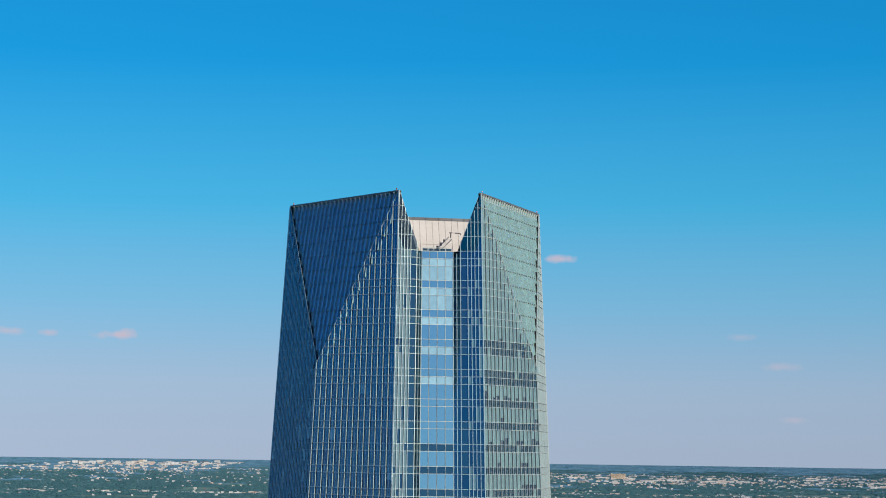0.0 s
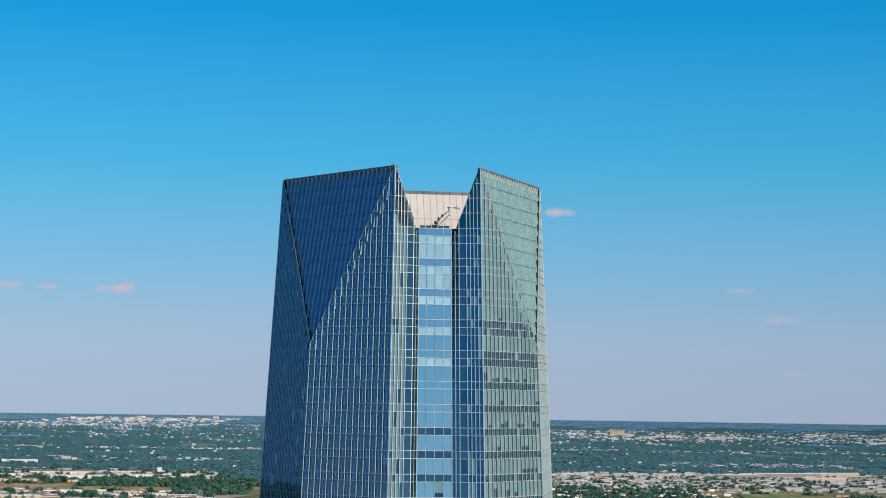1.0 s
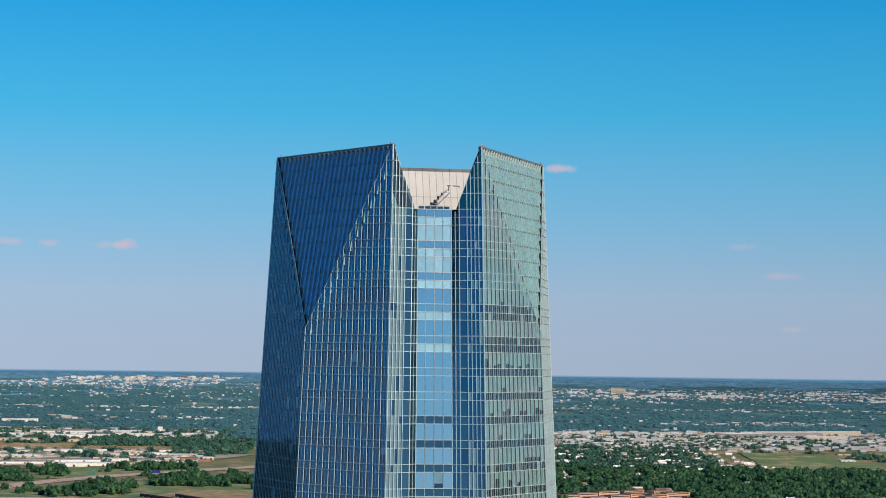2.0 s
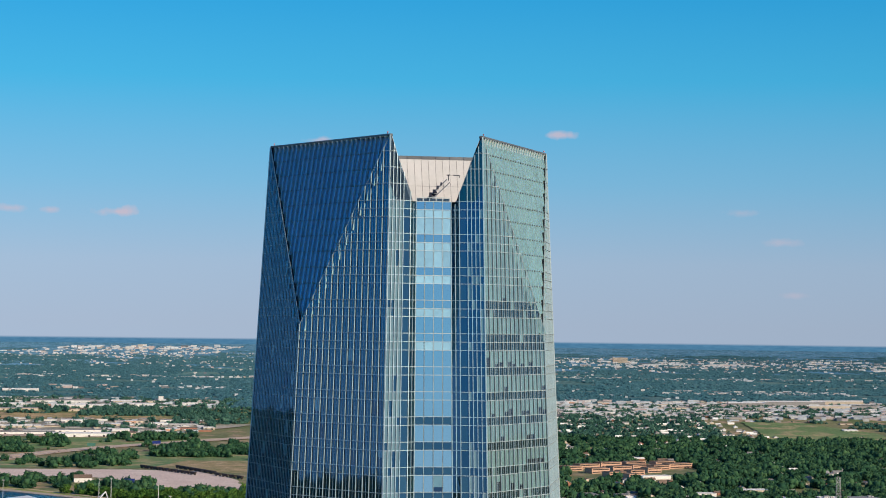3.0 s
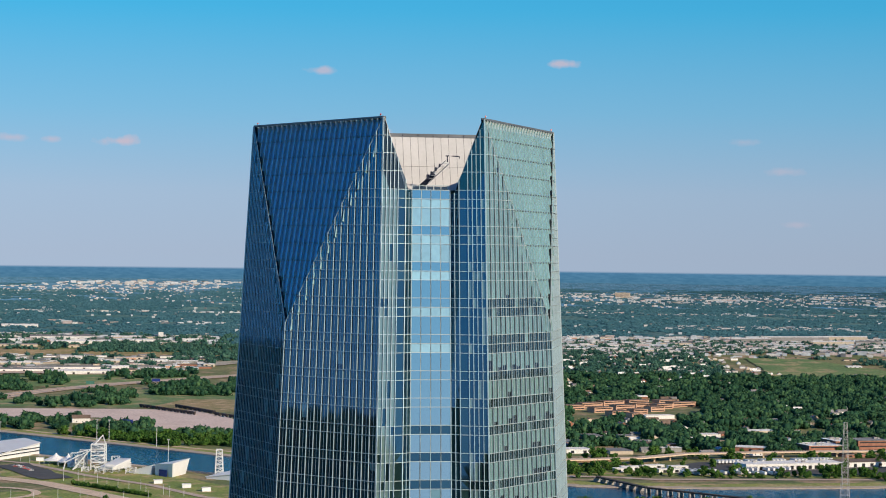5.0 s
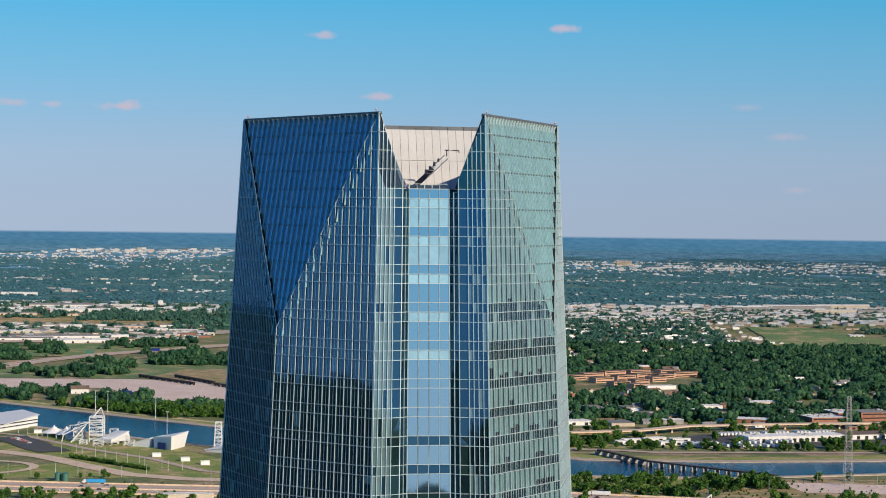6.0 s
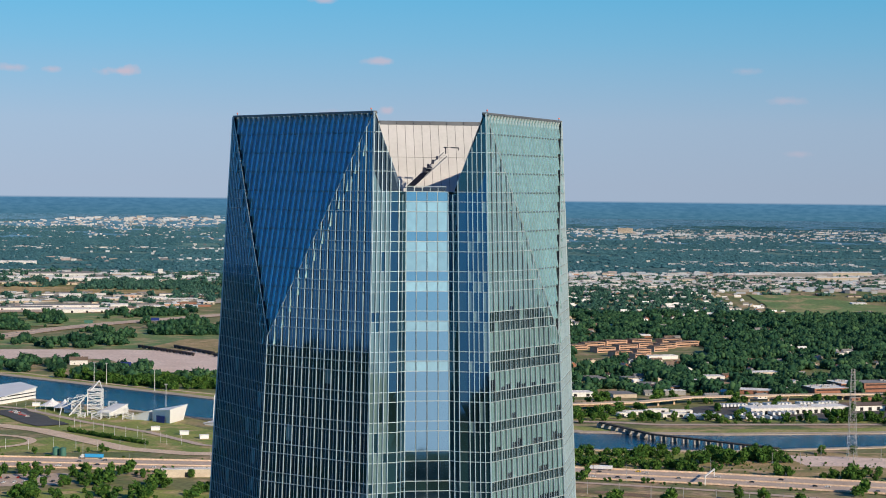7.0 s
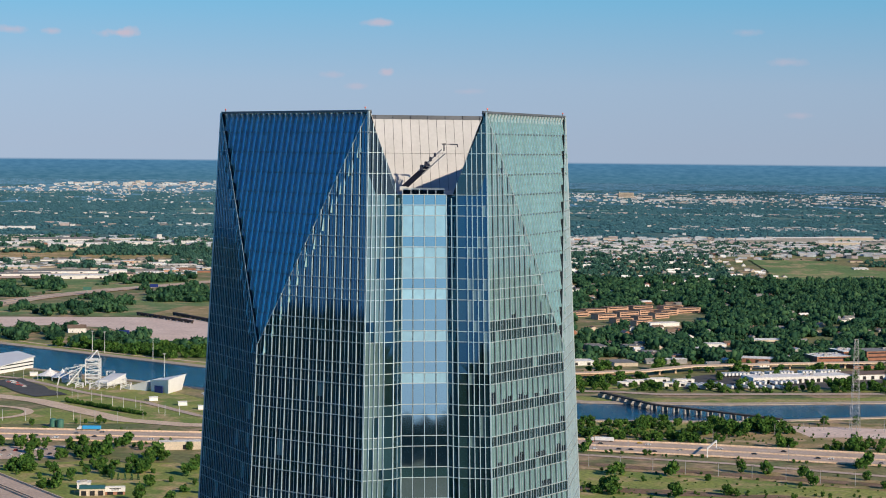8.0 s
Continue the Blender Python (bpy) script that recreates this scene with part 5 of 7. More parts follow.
def build_river_park():
    shed = prism("boathouse", "long white boathouse with a rising roof by the river", "boathouse", [(-482, 1842), (-442, 1824), (-408, 1902), (-436, 1955), (-490, 1930)], 0, [6, 6, 13, 13, 7], "boat_white", "boat_white")
    for z in (4, 7.5):
        slab_on(shed, (-440.6, 1824), (-406.6, 1902), z, z + 0.8, "dark_opening", "window_band", 0.5)
    wedge = prism("boathouse", "white wedge-shaped boathouse with a dark blue door", "boathouse", [(-252, 1697), (-232, 1677), (-222, 1712), (-240, 1740)], 0, [11.0, 14.5, 16.0, 9.0], "boat_white", "boat_white", [1.04, 1.2, 1.3, 1.04])
    slab_on(wedge, (-247.0, 1688.6), (-238.0, 1679.6), 0.0, 7.0, "blue_paint", "door", 0.5)
    prism("boathouse_wing", "low white triangular wing of a boathouse", "boathouse", [(-281, 1714), (-256, 1700), (-246, 1738)], 0, [1.5, 10.0, 9], "boat_white", "boat_white")
    prism("boathouse_tip", "white sharp-edged boathouse with a pointed roof", "boathouse", [(-196, 1668), (-150, 1640), (-140, 1700)], 0, [2, 10, 14], "boat_white", "boat_white")
    prism("pavilion", "white slanted pavilion roof beside the adventure tower", "pavilion", [(-312, 1722), (-298, 1712), (-284, 1745), (-300, 1765)], 3, [6, 6, 12, 10], "steel_white", "boat_white")
    # peaked tents
    for x, y, r, h in ((-372, 1800, 14, 12), (-356, 1785, 12, 13)):
        tent = empty("tent", "white peaked tent roof by the river", "tent", "peaked tents", (x, y, 0))
        bm = bmesh.new()
        ring = [[bm.verts.new((r * (1 - s) ** 1.6 * math.cos(a) + 0.2, r * (1 - s) ** 1.6 * math.sin(a), 4 + (h - 4) * s)) for a in [math.tau * i / 10 for i in range(10)]] for s in (0, 0.25, 0.5, 0.75, 1.0)]
        for lo, hi in zip(ring, ring[1:]):
            for i in range(10):
                bm.faces.new((lo[i], lo[(i + 1) % 10], hi[(i + 1) % 10], hi[i]))
        part("canopy", bm, M["white_roof"], tent)
        for i in range(0, 10, 2):
            bm = bmesh.new()
            a = math.tau * i / 10
            bar(bm, (r * math.cos(a), r * math.sin(a), 0), (r * math.cos(a), r * math.sin(a), 4), 0.4, 0.4, (1, 0, 0))
            part("pole", bm, M["steel_white"], tent)
        TAKEN.append((x, y, r))
    # adventure tower: frame, leaning mast and slides
    tower = lattice_tower("adventure_tower", "white steel climbing tower with slides by the river", "tower", -318, 1748, 14, 27, 7, "steel_white", thick=0.9)
    bm = bmesh.new()
    bar(bm, (-26, -8, 0), (4, 2, 36), 1.1, 1.1, (0, 1, 0))
    bar(bm, (7, 7, 24), (4, 2, 36), 0.8, 0.8, (0, 1, 0))
    bar(bm, (-7, 7, 27), (4, 2, 36), 0.6, 0.6, (0, 1, 0))
    bar(bm, (-22, -6, 18), (-7, -7, 22), 0.9, 0.9, (0, 1, 0))
    part("mast", bm, M["steel_white"], tower)
    for z in (8, 15, 21, 26):
        bm = bmesh.new()
        box(bm, -7.4, 7.4, -7.4, 7.4, z, z + 0.5)
        part("platform", bm, M["steel_white"], tower)
    bm = bmesh.new()
    bar(bm, (-7, -7, 21), (-34, -6, 8), 1.6, 0.9, (0, 1, 0))
    bar(bm, (-34, -6, 8), (-36, -6, 0), 1.2, 0.9, (0, 1, 0))
    part("slide", bm, M["steel_white"], tower)
    lattice_tower("adventure_tower", "small white steel climbing frame", "tower", -338, 1752, 9, 14, 4, "steel_white", thick=0.8)
    lattice_tower("adventure_tower", "slim white steel tower on the river bank", "tower", -186, 1700, 8, 27, 7, "steel_white", taper=0.7, thick=0.8)
    for x, y in ((-240, 1622), (-208, 1588), (-186, 1560), (-394, 1828), (-350, 1770)):
        building("kiosk", "small white flat-roofed kiosk", "kiosk", x, y, 8.5, 5, 3.4, 10, "boat_white", "boat_white", "white kiosks")
    # white steel play frames between the buildings
    for x, y, w, h in FRAMES:
        lattice_tower("play_frame", "low white steel rope-course frame by the river", "frame", x, y, w, h, 2, "steel_white", thick=0.5)
    # tall light poles on the far bank
    first = None
    for x, y in LIGHT_POLES:
        if first:
            copy_thing(first, pose(x, y, 0))
            continue
        first = empty("light_pole", "tall pale lamp mast on the river bank", "lamp post", "river lamp masts", (x, y, 0))
        bm = bmesh.new()
        bmesh.ops.create_cone(bm, cap_ends=True, segments=8, radius1=0.36, radius2=0.18, depth=26, matrix=Matrix.Translation((0, 0, 13)))
        part("mast", bm, M["steel_white"], first)
        bm = bmesh.new()
        box(bm, -1.6, 1.6, -0.5, 0.5, 25.4, 26.4)
        part("lamp_head", bm, M["steel_grey"], first)
    # rail trestle over the river
    bridge = empty("rail_bridge", "dark low railway trestle on pale piers", "bridge", at=(0, 0, 0))
    line = [Vector((205, 1672)), Vector((245, 1578)), Vector((330, 1496)), Vector((350, 1478))]
    pts = dense([tuple(p) for p in line], 13)
    for i, (a, b) in enumerate(zip(pts, pts[1:])):
        bm = bmesh.new()
        bar(bm, (a.x, a.y, 5.2), (b.x, b.y, 5.2), 5, 1.4, ((b - a).y, -(b - a).x, 0))
        part("span", bm, M["timber"], bridge)
        bm = bmesh.new()
        way = (b - a).normalized()
        side = Vector((way.y, -way.x)) * 4.4
        bar(bm, (a.x - side.x, a.y - side.y, 2.2), (a.x + side.x, a.y + side.y, 2.2), 1.8, 4.4, (way.x, way.y, 0))
        part("pier", bm, M["grey_wall"], bridge)
    # railway wagons in the yard
    first = None
    for (x0, y0), (x1, y1), count in (((-385, 2608), (-288, 2470), 9), ((-332, 2610), (-262, 2490), 8), ((-262, 2470), (-215, 2400), 4)):
        turn = math.degrees(math.atan2(y1 - y0, x1 - x0))
        for i in range(count):
            s = (i + 0.5) / count
            x, y = x0 + (x1 - x0) * s, y0 + (y1 - y0) * s
            if first:
                copy_thing(first, pose(x, y, 0.2, 0, 0, turn))
                continue
            first = empty("rail_wagon", "dark hopper wagon standing in the yard", "wagon", "hopper wagons")
            first.location, first.rotation_euler = (x, y, 0.2), (0, 0, radians(turn))
            bm = bmesh.new()
            box(bm, -8, 8, -1.6, 1.6, 1.2, 4.6)
            for v in bm.verts:
                if v.co.z < 2:
                    v.co.x *= 0.8
            part("hopper", bm, M["rust"], first)
            for bx in (-5.6, 5.6):
                bm = bmesh.new()
                for wx in (-0.9, 0.9):
                    bmesh.ops.create_cone(bm, cap_ends=True, segments=10, radius1=0.45, radius2=0.45, depth=2.2, matrix=Matrix.Translation((bx + wx, 0, 0.45)) @ Matrix.Rotation(math.pi / 2, 4, "X"))
                box(bm, bx - 1.5, bx + 1.5, -0.9, 0.9, 0.6, 1.2)
                part("bogie", bm, M["rust"], first)
    # lattice mast and highway sign gantry
    lattice_tower("radio_mast", "tall slim grey lattice mast", "mast", 410, 1446, 8, 82, 16, "steel_grey", taper=0.35, thick=0.28)
    gantry = empty("sign_gantry", "white steel gantry across highway lanes", "gantry", at=(0, 0, 0))
    a, b = Vector((252, 1282, 0)), Vector((266, 1324, 0))
    for p in (a, b):
        bm = bmesh.new()
        bar(bm, p, p + Vector((0, 0, 7.5)), 0.7, 0.7, (1, 0, 0))
        part("post", bm, M["steel_white"], gantry)
    bm = bmesh.new()
    bar(bm, a + Vector((0, 0, 7.5)), b + Vector((0, 0, 7.5)), 1.0, 1.0, (0, 0, 1))
    part("beam", bm, M["steel_white"], gantry)
    for x, y, z in ((-299, 1432, 6), (-306, 1436, 6)):
        tank = empty("storage_tank", "green round storage tank by the highway", "tank", "green tanks", (x, y, 0))
        bm = bmesh.new()
        bmesh.ops.create_cone(bm, cap_ends=True, segments=20, radius1=3, radius2=3, depth=7, matrix=Matrix.Translation((0, 0, 3.5)))
        part("shell", bm, M["tank_green"], tank)
        bm = bmesh.new()
        bmesh.ops.create_cone(bm, cap_ends=True, segments=20, radius1=3.1, radius2=0.4, depth=0.9, matrix=Matrix.Translation((0, 0, 7.4)))
        part("lid", bm, M["tank_green"], tank)
    for x, y, mat, label in ((-415, 3060, "blue_paint", "blue billboard on posts by the freeway"), (-515, 2980, "tank_green", "green road sign on posts by the freeway"), (-350, 2215, "blue_paint", "blue billboard on a post by the rail yard")):
        sign = empty("billboard", label, "billboard", at=(x, y, 0))
        bm = bmesh.new()
        box(bm, -7, 7, -0.3, 0.3, 9, 14)
        part("board", bm, M[mat], sign)
        bm = bmesh.new()
        box(bm, -0.5, 0.5, -0.2, 0.2, 0, 9)
        part("post", bm, M["steel_grey"], sign)


# ---------------------------------------------------------------- traffic
def car_mesh_parts(top, paint):
    bm = bmesh.new()
    box(bm, -2.3, 2.3, -0.92, 0.92, 0.35, 0.95)
    bmesh.ops.bevel(bm, geom=bm.edges[:], offset=0.12, segments=1, affect="EDGES")
    box(bm, -1.2, 1.0, -0.78, 0.78, 1.35, 1.5)
    part("body", bm, paint, top)
    bm = bmesh.new()
    v = [bm.verts.new(p) for p in ((-1.7, -0.85, 0.93), (1.5, -0.85, 0.93), (1.5, 0.85, 0.93), (-1.7, 0.85, 0.93), (-1.2, -0.76, 1.4), (1.0, -0.76, 1.4), (1.0, 0.76, 1.4), (-1.2, 0.76, 1.4))]
    for q in ((0, 1, 5, 4), (1, 2, 6, 5), (2, 3, 7, 6), (3, 0, 4, 7)):
        bm.faces.new([v[i] for i in q])
    part("glazing", bm, M["dark_opening"], top)
    for x in (-1.4, 1.4):
        for y in (-0.85, 0.85):
            bm = bmesh.new()
            bmesh.ops.create_cone(bm, cap_ends=True, segments=10, radius1=0.34, radius2=0.34, depth=0.22, matrix=Matrix.Translation((x, y, 0.34)) @ Matrix.Rotation(math.pi / 2, 4, "X"))
            part("wheel", bm, M["rust"], top)


def build_traffic():
    rng = random.Random(14)
    paints = {n: surface("car_" + n, c, c, 2.0, 0.3, bump=0.0, spread=0.05, grit=0.0) for n, c in
              (("white", (0.7, 0.7, 0.69)), ("black", (0.02, 0.02, 0.022)), ("grey", (0.22, 0.22, 0.23)), ("red", (0.4, 0.03, 0.02)), ("yellow", (0.75, 0.5, 0.03)))}
    M["truck_blue"] = surface("truck_blue", (0.03, 0.30, 0.62), (0.04, 0.34, 0.66), 3.0, 0.5, bump=0.0, grit=0.05)
    models = {}
    for n, p in paints.items():
        top = empty("car", n + " car on the road", "car", "cars on the roads", (0, -20000, 0))
        car_mesh_parts(top, p)
        models[n] = top
    used = set()

    def put(n, x, y, turn, z=0.56):
        m = pose(x, y, z, 0, 0, turn)
        if n in used:
            copy_thing(models[n], m)
        else:
            models[n].matrix_basis = m
            used.add(n)

    def along(line, s_from, s_to, count, lanes):
        pts = dense(line, 10)
        pts = [p for p in pts if s_from < p.x < s_to]
        for _ in range(count):
            i = rng.randrange(len(pts) - 1)
            way = (pts[i + 1] - pts[i]).normalized()
            q = pts[i] + Vector((way.y, -way.x)) * rng.choice(lanes)
            put(rng.choice(["white", "black", "grey", "black", "white", "red"]), q.x, q.y, math.degrees(math.atan2(way.y, way.x)))

    along(HIGHWAY, -420, 480, 44, [-22, -18, -13, -9, 9, 13, 18, 22])
    along(FREEWAY, -640, -340, 22, [-15, -11, -7, 7, 11, 15])
    put("yellow", 205, 1352, -13)
    for i in range(16):
        put(rng.choice(["white", "black", "grey", "red"]), -336 + 8 * (i % 8) + rng.uniform(-1, 1), 1262 + 26 * (i // 8) + 1.8 * (i % 8), 70, 0.2)
    for i in range(14):
        put(rng.choice(["white", "black", "grey", "red"]), -412 + 4.6 * (i % 7) + rng.uniform(-1, 1), 1778 - 7.5 * (i % 7) - 9 * (i // 7), 20, 0.32)

    def truck(x, y, turn, mat, label):
        top = empty("truck", label, "truck", "", (x, y, 0.56))
        top.rotation_euler = (0, 0, radians(turn))
        bm = bmesh.new()
        box(bm, -8.2, 8.0, -1.3, 1.3, 1.2, 4.1)
        bmesh.ops.bevel(bm, geom=bm.edges[:], offset=0.08, segments=1, affect="EDGES")
        part("trailer", bm, mat, top)
        bm = bmesh.new()
        box(bm, -12.8, -8.9, -1.2, 1.2, 0.9, 2.4)
        box(bm, -11.4, -8.9, -1.2, 1.2, 2.4, 3.7)
        bmesh.ops.bevel(bm, geom=bm.edges[:], offset=0.1, segments=1, affect="EDGES")
        part("cab", bm, M["steel_white"], top)
        bm = bmesh.new()
        box(bm, -11.5, -11.42, -1.0, 1.0, 2.5, 3.4)
        part("windscreen", bm, M["dark_opening"], top)
        for wx in (-12, -9.6, -8.4, 5.2, 6.5):
            for wy in (-1.05, 1.05):
                bm = bmesh.new()
                bmesh.ops.create_cone(bm, cap_ends=True, segments=10, radius1=0.5, radius2=0.5, depth=0.4, matrix=Matrix.Translation((wx, wy, 0.5)) @ Matrix.Rotation(math.pi / 2, 4, "X"))
                part("wheel", bm, M["rust"], top)

    truck(-268, 1411, -4, M["truck_blue"], "blue articulated truck on the highway")
    truck(-405, 1408, -4, M["steel_white"], "white articulated truck on the highway")
    truck(176, 1362, -12, M["steel_white"], "white articulated truck with a long trailer")
    truck(-442, 3178, 40, M["steel_white"], "white truck on the freeway")
    # rows of parked trailers at the depot
    first = None
    for row, (x0, y0, x1, y1, count) in enumerate(((352, 1862, 500, 1906, 34), (306, 1762, 428, 1798, 20), (300, 1748, 420, 1752, 14), (-730, 3578, -575, 3596, 24), (-668, 3396, -588, 3408, 12))):
        for i in range(count):
            if rng.random() < 0.15:
                continue
            s = (i + 0.5) / count
            m = pose(x0 + (x1 - x0) * s, y0 + (y1 - y0) * s, 0.3, 0, 0, 106)
            if first:
                copy_thing(first, m)
                continue
            first = empty("trailer", "white box trailer parked at the depot", "trailer", "parked trailers")
            first.matrix_basis = m
            bm = bmesh.new()
            box(bm, -6.5, 6.5, -1.25, 1.25, 1.1, 4.0)
            part("box_body", bm, M["steel_white"], first)
            bm = bmesh.new()
            box(bm, 3.6, 6.2, -1.0, 1.0, 0.1, 1.1)
            box(bm, -5.2, -4.8, -0.8, 0.8, 0.0, 1.1)
            part("running_gear", bm, M["rust"], first)
    # street lamps along the highway
    first = None
    pts = dense(HIGHWAY, 55)
    for i, p in enumerate(pts):
        if not -480 < p.x < 520:
            continue
        for side in (-1, 1):
            if i % 2 == (side > 0):
                continue
            way = (pts[i + 1] - p).normalized()
            q = p + Vector((way.y, -way.x)) * side * 34
            m = pose(q.x, q.y, 0)
            if first:
                copy_thing(first, m)
                continue
            first = empty("street_lamp", "slim grey street lamp beside the highway", "street lamp", "highway lamps")
            first.matrix_basis = m
            bm = bmesh.new()
            bmesh.ops.create_cone(bm, cap_ends=True, segments=6, radius1=0.22, radius2=0.14, depth=13, matrix=Matrix.Translation((0, 0, 6.5)))
            part("post", bm, M["steel_grey"], first)
            bm = bmesh.new()
            bar(bm, (0, 0, 12.9), (0, 2.4, 13.3), 0.3, 0.2, (1, 0, 0))
            part("arm", bm, M["steel_grey"], first)


def build_posts():
    """Slim pale lamp posts of the river park, wooden line posts of the field, and the overpass piers."""
    rng = random.Random(31)
    first = None
    spots = [(-334 + 12 * i + rng.uniform(-3, 3), 1650 - 13.5 * i + rng.uniform(-14, 14)) for i in range(12)]
    spots += [(-400 + 21 * i, 1468 + rng.uniform(-8, 14)) for i in range(9)] + [(-440 + 13 * i, 1850 - 15 * i) for i in range(6)]
    for x, y in spots:
        if first:
            copy_thing(first, pose(x, y, 0, 0, 0, rng.uniform(0, 360)))
            continue
        first = empty("park_lamp", "slim pale lamp post in the river park", "lamp post", "park lamps", (x, y, 0))
        bm = bmesh.new()
        bmesh.ops.create_cone(bm, cap_ends=True, segments=6, radius1=0.17, radius2=0.10, depth=10, matrix=Matrix.Translation((0, 0, 5)))
        part("post", bm, M["steel_white"], first)
        bm = bmesh.new()
        bar(bm, (-0.9, 0, 10), (0.9, 0, 10), 0.35, 0.2, (0, 1, 0))
        part("lamp_head", bm, M["steel_grey"], first)
    first = None
    for i in range(16):
        x, y = (150 + 24 * i, 1228 - 10.5 * i) if i < 10 else (330 + 26 * (i - 10), 1425 + rng.uniform(-25, 25))
        if first:
            copy_thing(first, pose(x, y, 0, 0, 0, 20))
            continue
        first = empty("line_post", "pale wooden line post in the field", "utility pole", "line posts", (x, y, 0))
        bm = bmesh.new()
        bmesh.ops.create_cone(bm, cap_ends=True, segments=6, radius1=0.22, radius2=0.16, depth=11, matrix=Matrix.Translation((0, 0, 5.5)))
        part("post", bm, M["steel_grey"], first)
        bm = bmesh.new()
        bar(bm, (-1.3, 0, 10.3), (1.3, 0, 10.3), 0.22, 0.22, (0, 1, 0))
        part("crossarm", bm, M["timber"], first)
    first = None
    for p in dense(OVERPASS, 22)[:26]:
        if first:
            copy_thing(first, pose(p.x, p.y, 0))
            continue
        first = empty("bridge_pier", "pale concrete pier under the overpass", "pier", "overpass piers", (p.x, p.y, 0))
        bm = bmesh.new()
        box(bm, -0.9, 0.9, -0.9, 0.9, 0, 4.8)
        part("column", bm, M["concrete"], first)
        bm = bmesh.new()
        box(bm, -1.2, 1.2, -5.5, 5.5, 4.4, 5.7)
        part("cap", bm, M["concrete"], first)


LIGHT_POLES = [(-476, 2020), (-368, 2070), (-352, 2062), (-252, 1815), (-285, 1985)]
build_named_buildings()
build_river_park()
build_posts()
scattered_shops()
scattered_houses()
build_traffic()


# ---------------------------------------------------------------- trees and far land cover
def foliage(name, a, b, c):
    """Leaves in clumps: each clump its own green."""
    m, n, link = material(name)
    out, bsdf = n("ShaderNodeOutputMaterial"), n("ShaderNodeBsdfPrincipled")
    geo, info, ramp = n("ShaderNodeNewGeometry"), n("ShaderNodeObjectInfo"), n("ShaderNodeValToRGB")
    both, frac = n("ShaderNodeMath"), n("ShaderNodeMath")
    both.operation, frac.operation = "ADD", "FRACT"
    link(geo.outputs["Random Per Island"], both.inputs[0])
    link(info.outputs["Random"], both.inputs[1])
    link(both.outputs[0], frac.inputs[0])
    wide = n("ShaderNodeTexNoise")
    wide.inputs["Scale"].default_value, wide.inputs["Detail"].default_value = 0.02, 3.0
    link(geo.outputs["Position"], wide.inputs["Vector"])
    blend = n("ShaderNodeMath")
    blend.operation = "MULTIPLY_ADD"
    link(frac.outputs[0], blend.inputs[0])
    blend.inputs[1].default_value = 0.5
    half = n("ShaderNodeMath")
    half.operation = "MULTIPLY"
    half.inputs[1].default_value = 0.5
    link(wide.outputs["Fac"], half.inputs[0])
    link(half.outputs[0], blend.inputs[2])
    els = ramp.color_ramp.elements
    els.new(0.5)
    for el, at, col in zip(els, (0.2, 0.5, 0.85), (a, b, c)):
        el.position, el.color = at, (*col, 1)
    link(blend.outputs[0], ramp.inputs[0])
    link(ramp.outputs[0], bsdf.inputs["Base Color"])
    bsdf.inputs["Roughness"].default_value, bsdf.inputs["Specular IOR Level"].default_value = 0.8, 0.12
    link(bsdf.outputs[0], out.inputs["Surface"])
    return m


M["leaves"] = foliage("leaves", (0.012, 0.045, 0.025), (0.027, 0.082, 0.042), (0.074, 0.150, 0.060))
# the blue in these two greens is distance haze, stronger farther out
M["hazed_mid_leaves"] = foliage("hazed_mid_leaves", (0.020, 0.066, 0.054), (0.040, 0.110, 0.084), (0.088, 0.175, 0.120))
M["hazed_far_leaves"] = foliage("hazed_far_leaves", (0.028, 0.098, 0.130), (0.046, 0.134, 0.172), (0.080, 0.178, 0.215))
M["park_leaves"] = foliage("park_leaves", (0.020, 0.062, 0.014), (0.048, 0.120, 0.022), (0.125, 0.205, 0.040))
M["bark"] = surface("bark", (0.06, 0.045, 0.035), (0.10, 0.08, 0.06), 1.0, 0.9, bump=0.2)


def ico():
    bm = bmesh.new()
    bmesh.ops.create_icosphere(bm, subdivisions=1, radius=1.0)
    v = np.array([p.co[:] for p in bm.verts])
    f = np.array([[q.index for q in t.verts] for t in bm.faces])
    bm.free()
    return v, f


ICO_V, ICO_F = ico()


def clump_template(rng, blobs, wide, high):
    """A crown of uneven blobs, about 1 wide and 1 high, seated on the ground plane."""
    vs, fs, base = [], [], 0
    for i in range(blobs):
        a, r = rng.uniform(0, math.tau), (rng.uniform(0.15, 0.42) if i else 0.0) * wide
        z = rng.uniform(0.3, 0.78) * high if i else 0.52 * high
        size = rng.uniform(0.2, 0.34) if blobs > 1 else 0.55
        v = ICO_V * np.array([size * wide, size * wide, size * high * 1.05])
        v = v * (1 + rng.uniform(-0.45, 0.42, (len(v), 1))) + np.array([r * math.cos(a), r * math.sin(a), z])
        v[:, 2] = np.maximum(v[:, 2], 0.0)
        vs.append(v)
        fs.append(ICO_F + base)
        base += len(v)
    if blobs > 2:
        # loose leaf sprays that break up the outline
        for _ in range(blobs * 14):
            d = rng.normal(0, 1, 3)
            d /= np.linalg.norm(d)
            at = np.array([0, 0, 0.52 * high]) + d * np.array([0.5 * wide, 0.5 * wide, 0.46 * high]) * rng.uniform(0.7, 1.1)
            at[2] = max(at[2], 0.05)
            u, w = rng.normal(0, 0.10, 3), rng.normal(0, 0.10, 3)
            vs.append(np.array([at + u, at + w, at - u]))
            fs.append(np.array([[0, 1, 2]]) + base)
            base += 3
    return np.concatenate(vs), np.concatenate(fs)


